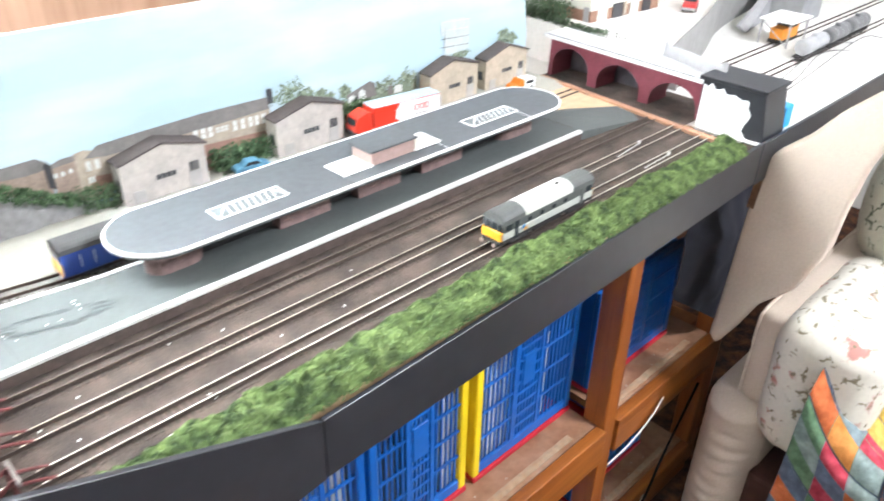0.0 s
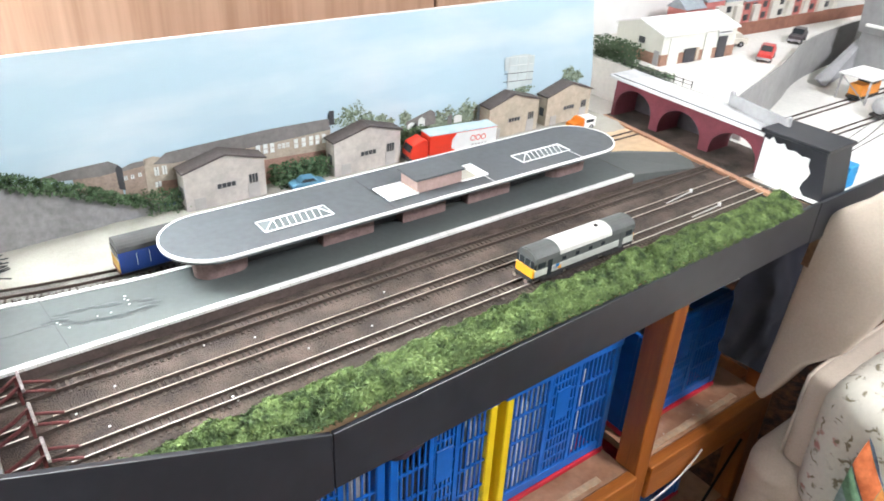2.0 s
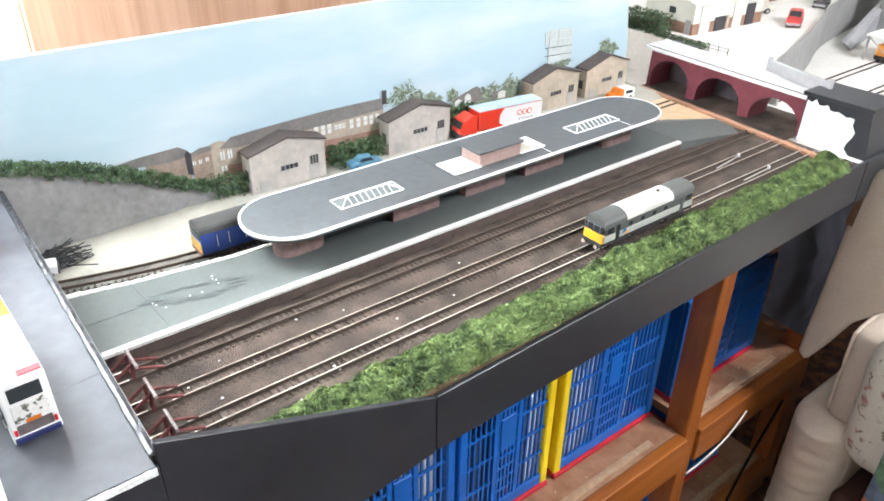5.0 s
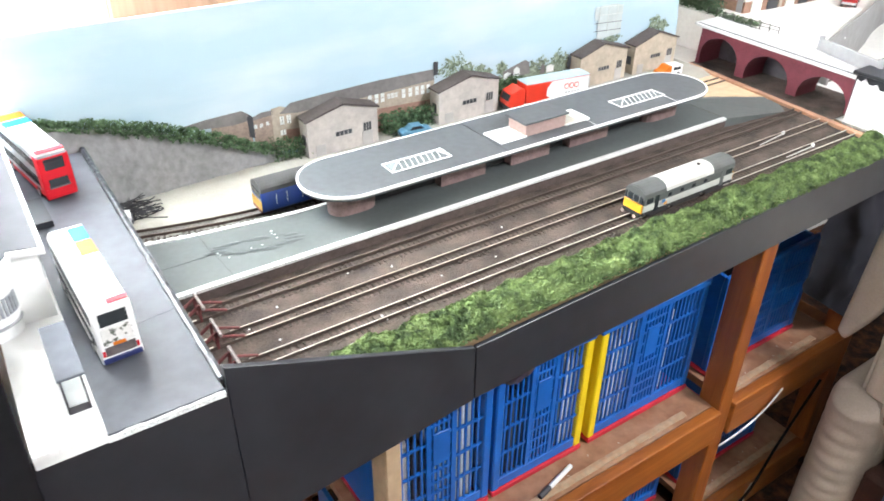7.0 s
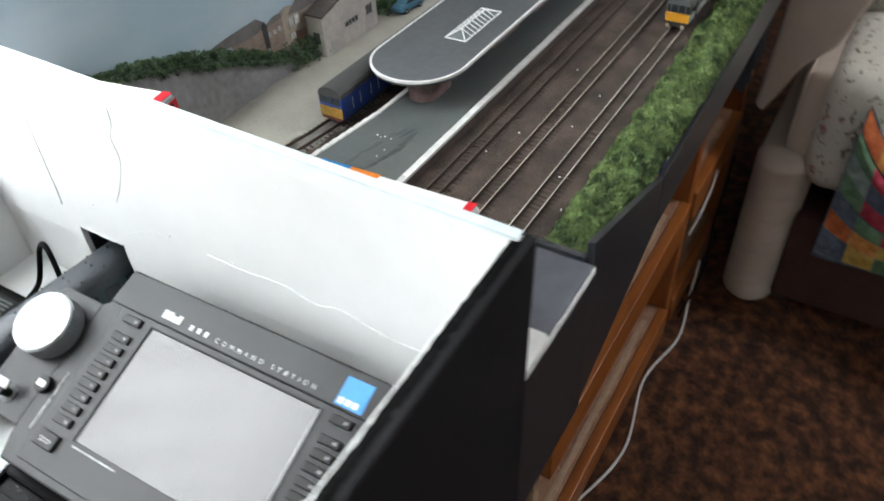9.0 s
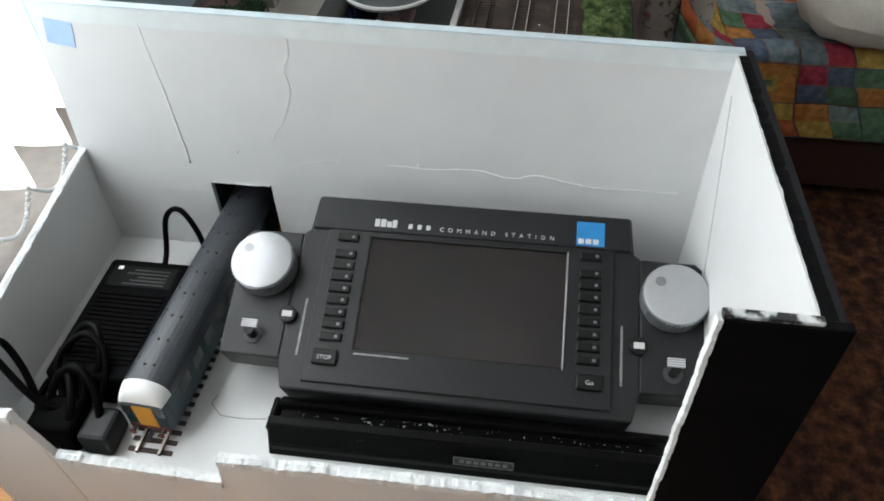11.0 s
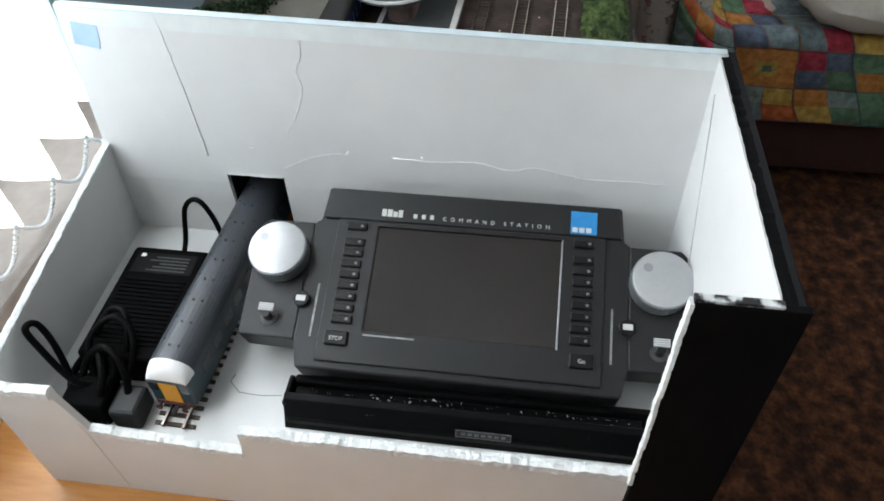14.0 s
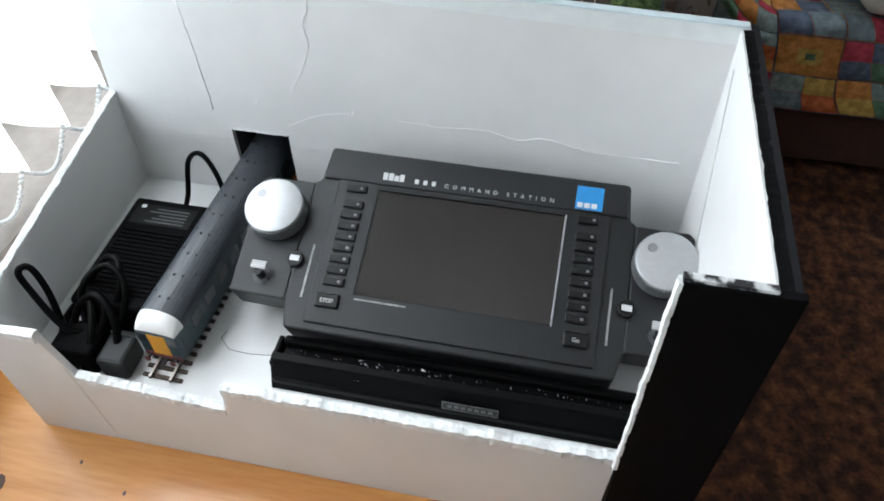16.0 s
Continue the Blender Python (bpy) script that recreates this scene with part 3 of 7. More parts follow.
# near-black panel under the canopy's middle, filling between the piers
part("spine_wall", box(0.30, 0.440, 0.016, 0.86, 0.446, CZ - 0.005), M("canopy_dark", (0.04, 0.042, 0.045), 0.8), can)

# ---- hedge of foam foliage ----
leaf_m = M("foam_foliage", (0.050, 0.088, 0.028), 0.9, var=0.45, scale=260, bump=0.5, dist=0.002, second=(0.145, 0.205, 0.070), mask=0.5, soft=0.16, coarse=0.2)


def foliage(n, place, size, seed):
    """Many small crumpled flakes. place(rng) gives a point."""
    rng = np.random.RandomState(seed)
    P = np.array([place(rng) for _ in range(n)])
    V, F = [], []
    for p in P:
        s = size * (0.6 + 0.8 * rng.rand())
        q = rng.randn(4, 3)
        q /= np.linalg.norm(q, axis=1)[:, None]
        o = len(V)
        V += list(p + q * s)
        F += [(o, o + 1, o + 2), (o, o + 2, o + 3), (o, o + 3, o + 1), (o + 1, o + 3, o + 2)]
    return from_arrays(V, F)


def hedge_h(x, y):
    u = (y - 0.142 - 0.010 * (x - 0.05)) / 0.057
    wob = 0.18 * noise.noise(Vector((x * 38, 0, 8)))
    m = max(0.0, 1 - (2 * u - 1 + wob) ** 4)
    lump = 0.45 + 0.75 * noise.noise(Vector((x * 34, y * 40, 1.7))) + 0.45 * noise.noise(Vector((x * 90, y * 90, 5)))
    return 0.002 + m * (0.004 + 0.017 * max(0.0, lump))


def hedge_place(rng):
    while True:
        x, y = 0.05 + 1.06 * rng.rand(), 0.14 + 0.09 * rng.rand()
        h = hedge_h(x, y)
        if h > 0.0022 or (y < 0.165 and y > 0.138 + 0.009 * x and rng.rand() < 0.5):
            return np.array((x, y, max(0.0015, h - 0.004 * rng.rand() ** 2 + 0.001)))


hed = thing("foam_hedge", (0.57, 0.18, 0.0), "bushy bright green foam hedge along the layout's front", "hedge", kind="stuff")
part("mound", grid_bm(330, 24, lambda u, v: (0.05 + 1.06 * u, 0.142 + 0.0106 * u + 0.057 * v, hedge_h(0.05 + 1.06 * u, 0.142 + 0.0106 * u + 0.057 * v))), leaf_m, hed, smooth=True)
part("foliage", foliage(46000, hedge_place, 0.0024, 4), leaf_m, hed, "crumbled green foam foliage", "stuff")

# ---- backscene board with its printed picture ----
def sky_material():
    m = bpy.data.materials.new("backscene_sky")
    m.use_nodes = True
    N, L = m.node_tree.nodes, m.node_tree.links
    b = N["Principled BSDF"]
    b.inputs["Roughness"].default_value = 0.45
    co, mp, n1 = N.new("ShaderNodeTexCoord"), N.new("ShaderNodeMapping"), N.new("ShaderNodeTexNoise")
    mp.inputs["Scale"].default_value = (2.2, 1, 9)
    n1.inputs["Scale"].default_value, n1.inputs["Detail"].default_value = 1.6, 5.0
    L.new(co.outputs["Object"], mp.inputs["Vector"])
    L.new(mp.outputs[0], n1.inputs["Vector"])
    cr = N.new("ShaderNodeValToRGB")
    cr.color_ramp.elements[0].position, cr.color_ramp.elements[0].color = 0.45, (0.43, 0.57, 0.65, 1)
    cr.color_ramp.elements[1].position, cr.color_ramp.elements[1].color = 0.75, (0.60, 0.67, 0.71, 1)
    L.new(n1.outputs["Fac"], cr.inputs[0])
    L.new(cr.outputs[0], b.inputs["Base Color"])
    return m


BY = 0.66
bs = thing("backscene", (0.45, BY, 0.0), "printed backscene board with pale blue sky and houses", "backscene")
part("board", prism([(-0.108, -0.01), (1.155, -0.01), (1.150, 0.085), (1.138, 0.16), (1.122, 0.243), (-0.108, 0.243)], "y", BY, BY + 0.004), sky_material(), bs, "pale blue sky with thin cloud")
part("board_edge", box(-0.108, BY - 0.0005, 0.2425, 1.122, BY + 0.0045, 0.2445), white_foam, bs)


def printed(name, pts, material, step, label="", parent=None):
    d = 0.0004 * step
    return part(name, prism(pts, "y", BY - d - 0.0003, BY - d), material, parent or bs, label)


print_roof = M("print_roof_grey", (0.185, 0.172, 0.165), 0.7, var=0.2, scale=150)
print_wall = M("print_wall_ochre", (0.41, 0.345, 0.275), 0.7, var=0.2, scale=200)
print_brick = M("print_brick_red", (0.30, 0.175, 0.135), 0.7, var=0.2, scale=300)
print_tree = M("print_trees_green", (0.13, 0.17, 0.11), 0.8, var=0.4, scale=260, second=(0.24, 0.29, 0.22), coarse=0.5)
print_house = M("print_house_brown", (0.31, 0.235, 0.19), 0.7, var=0.25, scale=260)
print_white = M("print_white_window", (0.72, 0.74, 0.72), 0.6, var=0.1, scale=200)
print_pale = M("print_pale", (0.62, 0.64, 0.62), 0.6, var=0.15, scale=150)
print_dark = M("print_dark", (0.05, 0.05, 0.055), 0.6)


def tree_line(x0, x1, base, top, seed, n=40):
    rng = np.random.RandomState(seed)
    up = []
    for i in range(n + 1):
        u = i / n
        up.append((x0 + (x1 - x0) * u, base + (top(u) - base) * (0.72 + 0.4 * rng.rand())))
    return [(x0, base - 0.02)] + up + [(x1, base - 0.02)]


printed("terrace_wall", [(0.168, 0.040), (0.168, 0.076), (0.216, 0.077), (0.226, 0.080), (0.228, 0.030), (0.168, 0.030)], print_house, 2, "brown printed house wall")
printed("terrace_roof", [(0.118, 0.086), (0.160, 0.0905), (0.215, 0.0925), (0.226, 0.085), (0.226, 0.0755), (0.200, 0.0735), (0.150, 0.078)], print_roof, 3, "grey printed house roof")
printed("terrace_roof", [(0.226, 0.085), (0.231, 0.079), (0.231, 0.046), (0.223, 0.050), (0.222, 0.080)], print_dark, 4)
printed("terrace_wall", [(0.230, 0.020), (0.230, 0.0765), (0.262, 0.077), (0.262, 0.020)], print_house, 2)
printed("terrace_roof", [(0.228, 0.078), (0.244, 0.0835), (0.262, 0.0835), (0.262, 0.0765), (0.232, 0.0740)], print_roof, 3)
printed("terrace_wall", [(0.260, 0.016), (0.260, 0.0855), (0.274, 0.0870), (0.300, 0.0775), (0.300, 0.012)], print_wall, 3)
printed("brick_wall", [(0.274, 0.028), (0.274, 0.049), (0.302, 0.046), (0.302, 0.024)], print_brick, 5)
printed("terrace_roof", [(0.272, 0.0755), (0.291, 0.0890), (0.346, 0.0915), (0.445, 0.0945), (0.523, 0.0935), (0.548, 0.0930), (0.551, 0.0745), (0.425, 0.0715), (0.300, 0.0715)], print_roof, 5, "long grey printed terrace roof")
printed("terrace_wall", [(0.298, 0.030), (0.298, 0.073), (0.425, 0.073), (0.551, 0.076), (0.551, 0.037), (0.442, 0.040)], print_wall, 3)
printed("brick_wall", [(0.425, 0.006), (0.425, 0.0475), (0.551, 0.0415), (0.551, 0.006)], print_brick, 5, "red printed brick wall")
printed("chimney", [(0.549, 0.082), (0.549, 0.1055), (0.5575, 0.1045), (0.5575, 0.082)], print_dark, 6)
for x, z, w, h in ((0.231, 0.061, 0.0045, 0.006), (0.240, 0.061, 0.0045, 0.006), (0.250, 0.062, 0.0045, 0.006), (0.272, 0.058, 0.0065, 0.013), (0.283, 0.058, 0.0065, 0.013), (0.271, 0.041, 0.0085, 0.008)):
    printed("window", [(x, z), (x + w, z), (x + w, z + h), (x, z + h)], print_white, 6)
    printed("glazing_bar", [(x + w * 0.45, z), (x + w * 0.55, z), (x + w * 0.55, z + h), (x + w * 0.45, z + h)], print_dark, 7)
for i, x in enumerate((0.4235, 0.4355, 0.4465, 0.459, 0.466, 0.473, 0.4865, 0.4995, 0.5125, 0.5235, 0.535)):
    w, h, z = (0.0055, 0.008, 0.060) if 3 <= i <= 5 else (0.0068, 0.0150, 0.0575 - 0.0003 * i)
    printed("window", [(x, z), (x + w, z), (x + w, z + h), (x, z + h)], print_pale if 3 <= i <= 5 else print_white, 6)
    printed("glazing_bar", [(x, z + h * 0.48), (x + w, z + h * 0.48), (x + w, z + h * 0.53), (x, z + h * 0.53)], print_wall, 7)


def printed_tree(x, z, w, h, seed, step=2, n=240):
    """A tree crown printed as many small dabs, thinning out to its edge."""
    rng = np.random.RandomState(seed)
    V, F = [], []
    for _ in range(n):
        a, q = 2 * math.pi * rng.rand(), math.sqrt(rng.rand()) * (0.75 + 0.35 * rng.rand())
        cx, cz = x + w / 2 * q * math.cos(a) * (1 + 0.25 * math.sin(3 * a + seed)), z + h / 2 * q * math.sin(a) * (1 + 0.2 * math.cos(5 * a))
        r, o = (0.0012 + 0.0022 * rng.rand()) * (1.15 - 0.6 * q), len(V)
        b0 = 6.28 * rng.rand()
        V += [(cx + r * math.cos(b0 + 1.2566 * k) * (0.7 + 0.5 * rng.rand()), BY - 0.0004 * step - 0.0003 * rng.rand(), cz + r * math.sin(b0 + 1.2566 * k)) for k in range(5)]
        F.append(tuple(range(o, o + 5)))
    part("printed_tree", from_arrays(V, F), print_tree, bs, "pale green printed tree")


for k, (x, z, w, h) in enumerate(((0.592, 0.090, 0.066, 0.040), (0.618, 0.078, 0.040, 0.026), (0.648, 0.075, 0.020, 0.016), (0.664, 0.066, 0.018, 0.014), (0.694, 0.067, 0.024, 0.024), (0.781, 0.056, 0.062, 0.034), (0.760, 0.050, 0.040, 0.020), (0.826, 0.058, 0.030, 0.044), (0.842, 0.050, 0.030, 0.040), (0.735, 0.045, 0.040, 0.020), (0.960, 0.076, 0.050, 0.026), (1.082, 0.088, 0.046, 0.034), (1.105, 0.082, 0.034, 0.022))):
    printed_tree(x, z, w, h, 60 + k)
printed("printed_woodland", tree_line(0.56, 0.84, 0.040, lambda u: 0.062 - 0.016 * u, 5, 70), print_tree, 1, "printed green tree crowns")
printed("printed_woodland", tree_line(-0.107, 0.0, 0.07, lambda u: 0.112, 8, 40), print_tree, 2)
printed("far_roof", [(0.697, 0.060), (0.748, 0.0735), (0.758, 0.067), (0.760, 0.046), (0.700, 0.044)], print_roof, 3)
for x, z, w, h, m in ((0.700, 0.040, 0.016, 0.018, print_white), (0.722, 0.042, 0.014, 0.022, print_pale), (0.710, 0.036, 0.012, 0.018, print_dark), (0.800, 0.040, 0.018, 0.014, print_white), (0.786, 0.040, 0.010, 0.018, print_roof)):
    printed("far_house", [(x, z), (x + w, z), (x + w, z + h * 0.8), (x + w / 2, z + h), (x, z + h * 0.8)], m, 4)
gas = M("print_gasholder", (0.50, 0.56, 0.56), 0.6, var=0.12, scale=60)
printed("gasholder", [(0.922, 0.08), (0.920, 0.118), (0.912, 0.119), (0.910, 0.141), (0.930, 0.145), (0.965, 0.1435), (0.984, 0.138), (0.984, 0.085)], gas, 3, "pale printed gasholder")
for z in (0.143, 0.128, 0.113, 0.098):
    printed("band", [(0.912, z - 0.0008), (0.984, z - 0.005), (0.984, z - 0.004), (0.912, z + 0.0004)], print_dark if z < 0.12 else print_pale, 4)
for x in (0.922, 0.945, 0.968):
    printed("band", [(x, 0.09), (x + 0.001, 0.09), (x + 0.001, 0.143), (x, 0.143)], print_pale, 5)

# ---- low-relief warehouses ----
conc = M("warehouse_concrete", (0.50, 0.46, 0.42), 0.85, var=0.14, scale=110, bump=0.2, coarse=0.25, per_object=0.06)
slate = M("warehouse_roof_brown", (0.085, 0.068, 0.065), 0.75, var=0.2, scale=200)
pane_dark = M("warehouse_pane", (0.045, 0.05, 0.055), 0.3, var=0.3, scale=300)
frame_m = M("warehouse_frame", (0.42, 0.40, 0.38), 0.7)


conc_beige = M("warehouse_concrete_beige", (0.47, 0.405, 0.32), 0.85, var=0.14, scale=110, bump=0.2, coarse=0.25, per_object=0.06)


def warehouse(x0, x1, ze, za, xa, stone=conc, zb=0.005, yf=0.626):
    yb = BY - 0.006
    h = thing("warehouse", ((x0 + x1) / 2, 0.64, zb), "pale concrete warehouse with a brown gabled roof", "building", "warehouses behind the platform")
    part("wall", prism([(x0, zb), (x1, zb), (x1, ze), (xa, za), (x0, ze)], "y", yf, yb), stone, h, "stained pale concrete wall")
    for a, b in (((x0 - 0.003, ze - 0.0012), (xa, za + 0.0006)), ((xa, za + 0.0006), (x1 + 0.003, ze - 0.0012))):
        part("roof", prism([a, b, (b[0], b[1] + 0.0026), (a[0], a[1] + 0.0026)], "y", yf - 0.003, yb), slate, h, "dark brown roof slope")
    w = (x1 - x0) / 0.12
    wl = part("window", box(x0 + 0.046 * w, yf - 0.0006, zb + 0.0275, x0 + 0.074 * w, yf + 0.001, zb + 0.0345), pane_dark, h)
    for k in range(5):
        x = x0 + (0.046 + 0.007 * k) * w
        part("glazing_bar", box(x - 0.0005, yf - 0.0013, zb + 0.0275, x + 0.0005, yf - 0.0004, zb + 0.0345), frame_m, wl)
    w2 = part("window", box(x0 + 0.094 * w, yf - 0.0006, zb + 0.0255, x0 + 0.108 * w, yf + 0.001, zb + 0.039), pane_dark, h)
    for k in range(4):
        x = x0 + (0.094 + 0.00467 * k) * w
        part("glazing_bar", box(x - 0.0004, yf - 0.0013, zb + 0.0255, x + 0.0004, yf - 0.0004, zb + 0.039), frame_m, w2)
    part("door", box(x0 + 0.092 * w, yf - 0.0008, zb, x0 + 0.110 * w, yf + 0.001, zb + 0.0245, 0.0003), frame_m, h, "plain grey door")
    part("door", box(x0 + 0.012 * w, yf - 0.0008, zb, x0 + 0.028 * w, yf + 0.001, zb + 0.020, 0.0003), frame_m, h)
    part("side_window", box(x0 - 0.0006, yf + 0.008, zb + 0.02, x0 + 0.001, yf + 0.019, zb + 0.036), pane_dark, h)
    return h


warehouse(0.3005, 0.4220, 0.0660, 0.0815, 0.363)
warehouse(0.5393, 0.6635, 0.0645, 0.0800, 0.604)
warehouse(0.8560, 0.9760, 0.0660, 0.0830, 0.912, conc_beige)
warehouse(0.9990, 1.1165, 0.0640, 0.0820, 1.060, conc_beige)

# ---- retaining wall with ivy ----
RW_X = [-0.108, -0.040, 0.024, 0.081, 0.120, 0.176, 0.257, 0.280]
RW_TOP = [0.146, 0.132, 0.114, 0.099, 0.079, 0.057, 0.023, 0.012]


def rw(u, v):
    x = -0.108 + 0.388 * u
    foot = np.interp(x, [-0.02, 0.035, 0.10, 0.20], [0.618, 0.634, 0.640, 0.645])
    z = -0.002 + v * (np.interp(x, RW_X, RW_TOP) + 0.002)
    return (x, foot + (0.652 - foot) * v * 0.7 + 0.0012 * noise.noise(Vector((x * 90, z * 90, 0))), z)


solo("retaining_wall", grid_bm(160, 40, rw), stone_m, "rough grey stone retaining wall topped with ivy", "retaining wall", smooth=True)


def ivy_place(rng):
    x = -0.108 + 0.428 * rng.rand()
    top = np.interp(x, [-0.108, -0.049, -0.009, 0.028, 0.085, 0.125, 0.180, 0.214, 0.251, 0.32], [0.157, 0.146, 0.135, 0.129, 0.113, 0.097, 0.073, 0.056, 0.040, 0.030])
    wall = np.interp(x, RW_X, RW_TOP)
    drop = 0.012 * abs(noise.noise(Vector((x * 70, 1, 2)))) + 0.003
    if x > 0.25:
        return np.array((x, 0.645 + 0.006 * rng.randn(), 0.006 + (top - 0.002) * rng.rand()))
    high = top - 0.004 + 0.006 * noise.noise(Vector((x * 60, 4, 4)))
    z = high - (high - wall + drop) * rng.rand()
    return np.array((x, 0.652 - 0.010 * rng.rand() - (0.004 if z < wall else 0.0), z))


ivy_m = M("ivy_dark_green", (0.050, 0.098, 0.042), 0.9, var=0.55, scale=300, second=(0.115, 0.185, 0.095), coarse=0.4)
solo("ivy", foliage(7800, ivy_place, 0.0021, 11), ivy_m, "dark green ivy trailing over the wall top", "ivy", "stuff")
solo("bush", foliage(2600, lambda r: np.array((0.44 + 0.095 * r.rand(), 0.645 + 0.008 * r.randn(), 0.010 + 0.030 * r.rand() ** 1.4)), 0.0024, 12), ivy_m, "scruffy green bushes between the warehouses", "bush", "stuff")
solo("bush", foliage(1300, lambda r: np.array((0.68 + 0.05 * r.rand(), 0.648 + 0.004 * r.randn(), 0.012 + 0.04 * r.rand() ** 1.3)), 0.0024, 13), ivy_m, "scruffy green bushes between the warehouses", "bush", "stuff")
stem = M("dead_branch_black", (0.02, 0.02, 0.022), 0.8)
db = bmesh.new()
rng0 = np.random.RandomState(21)
for i in range(46):
    a = Vector((0.005 + 0.02 * rng0.rand(), 0.60 + 0.012 * rng0.randn(), 0.008 + 0.006 * rng0.rand()))
    tube([a, a + Vector((0.02 * rng0.rand(), 0.008 * rng0.randn(), 0.005 * rng0.rand())), a + Vector((0.018 + 0.03 * rng0.rand(), 0.012 * rng0.randn(), 0.004 * rng0.rand()))], 0.0009, 4, db)
solo("brushwood", db, stem, "heap of black dead branches on the sand", "branches", "stuff")

# ---- bridge and the boards' end ----
maroon = M("bridge_maroon", (0.155, 0.030, 0.045), 0.75, var=0.15, scale=200, bump=0.3)
white_card = M("card_white", (0.80, 0.80, 0.79), 0.7, var=0.04, scale=60)
br = thing("arched_bridge", (1.19, 0.45, 0.0), "maroon three-arched road bridge with a white deck", "bridge")
outline = [(0.626, -0.012), (0.622, 0.076), (0.268, 0.066), (0.268, -0.012)]
arch = []
for y0, y1, zt in ((0.291, 0.388, 0.051), (0.410, 0.506, 0.056), (0.527, 0.616, 0.062)):
    r, zs = (y1 - y0) / 2, zt - (y1 - y0) / 2 * 0.85
    arch += [(y0, -0.012)] + [((y0 + y1) / 2 - r * math.cos(math.pi * k / 14), zs + 0.85 * r * math.sin(math.pi * k / 14)) for k in range(15)] + [(y1, -0.012)]
part("wall", prism(outline + arch, "x", 1.186, 1.250), maroon, br, "maroon arched wall")
part("deck", prism([(0.64, 0.0765), (0.64, 0.0805), (0.262, 0.0705), (0.262, 0.0665)], "x", 1.182, 1.262), M("deck_pale_grey", (0.54, 0.55, 0.56), 0.7, var=0.15, scale=60), br, "white card road deck")
part("rough_edge", ragged([(1.181, 0.266, 0.0690), (1.181, 0.634, 0.0788)], 0.0018, -0.0035, 0.0024, 31, 70), foam_edge, br, "rough bare foam edge")
# the shade inside two arches is added as dark grey panels
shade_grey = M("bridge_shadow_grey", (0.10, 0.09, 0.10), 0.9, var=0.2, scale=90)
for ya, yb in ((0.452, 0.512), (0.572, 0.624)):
    part("lining", box(1.2505, ya, -0.010, 1.2545, yb, 0.066), shade_grey, br, "dark panel standing in for the shade inside an arch")
for ya, yb in ((0.396, 0.440), (0.512, 0.560)):
    part("pier_back", prism([(ya, -0.010), (yb, -0.010), (yb, 0.030), (yb - 0.012, 0.055), (ya, 0.064)], "x", 1.300, 1.306, 0.001), M("pier_pale_grey", (0.33, 0.32, 0.31), 0.85, var=0.15, scale=90) if ya < 0.45 else bpy.data.materials["pier_pale_grey"], br, "pale grey pier behind an arch")
solo("track_bed", grid_bm(30, 90, lambda u, v: (1.120 + 0.160 * u, 0.285 + 0.345 * v, -0.0005 + 0.0012 * noise.noise(Vector((160 * u, 345 * v, 4))))), ballast, "dark ballast running under the bridge arches", "ballast", "stuff", smooth=True)
part("painted_edge", ragged([(1.1875, 0.268, 0.0712), (1.1875, 0.634, 0.0809)], 0.0016, -0.0006, 0.0007, 33, 70), black_card, br, "ragged black paint line")
part("painted_edge", ragged([(1.2575, 0.41, 0.0748), (1.2575, 0.634, 0.0809)], 0.0016, -0.0006, 0.0007, 34, 46), black_card, br, "ragged black paint line")
grey_wall = M("parapet_grey", (0.36, 0.36, 0.37), 0.85, var=0.1, scale=100)
part("parapet", move(box(0, -0.003, 0.070, 0.142, 0.003, 0.095, 0.0006), pose(1.253, 0.404, 0, 0, 0, -105)), grey_wall, br, "grey concrete parapet")
for x, y in ((1.253, 0.404), (1.2165, 0.268)):
    part("post", box(x - 0.004, y - 0.004, 0.065, x + 0.004, y + 0.004, 0.1, 0.0006), grey_wall, br)
fence_m = M("fence_dark", (0.06, 0.06, 0.055), 0.6)
fn = thing("lineside_fence", (1.255, 0.58, 0.08), "thin dark fence along the bridge's back", "fence")
for k in range(9):
    y = 0.498 + 0.0215 * k
    part("post", box(1.2575, y - 0.0007, 0.0765, 1.2590, y + 0.0007, 0.0935), fence_m, fn)
for z in (0.085, 0.0915):
    part("rail", box(1.2578, 0.498, z - 0.0005, 1.2588, 0.67, z + 0.0005), fence_m, fn)
solo("bush", foliage(900, lambda r: np.array((1.268 + 0.006 * r.randn(), 0.55 + 0.13 * r.rand(), 0.078 + 0.01 * r.rand())), 0.0022, 14), ivy_m, "low dark bushes behind the bridge fence", "bush", "stuff")
ab = thing("end_box", (1.21, 0.235, 0.0), "box of white card roughly painted black at its edges", "box")
part("body", prism([(0.157, -0.03), (0.283, -0.03), (0.283, 0.078), (0.171, 0.078), (0.160, 0.004)], "x", 1.176, 1.255, 0.001), black_card, ab, "matt black painted box")
part("lid", move(box(-0.002, -0.004, 0, 0.086, 0.118, 0.006, 0.001), pose(1.172, 0.170, 0.078, 0, 0, 0)), black_card, ab)
rg = np.random.RandomState(5)
edge = [(0.279 - 0.084 * k / 12, 0.068 - 0.008 * k / 12 + 0.003 * rg.randn()) for k in range(13)]
edge += [(0.193 + 0.003 * rg.randn(), 0.058 - 0.083 * k / 8) for k in range(1, 9)]
part("bare_card", prism([(0.281, -0.03)] + edge + [(0.196, -0.03)], "x", 1.1735, 1.1755), white_card, ab, "bare white card face")
solo("blue_tub", box(1.262, 0.165, -0.006, 1.295, 0.19, 0.036, 0.003, 2), M("tub_blue", (0.03, 0.30, 0.62), 0.4), "small bright blue plastic tub behind the box", "tub")

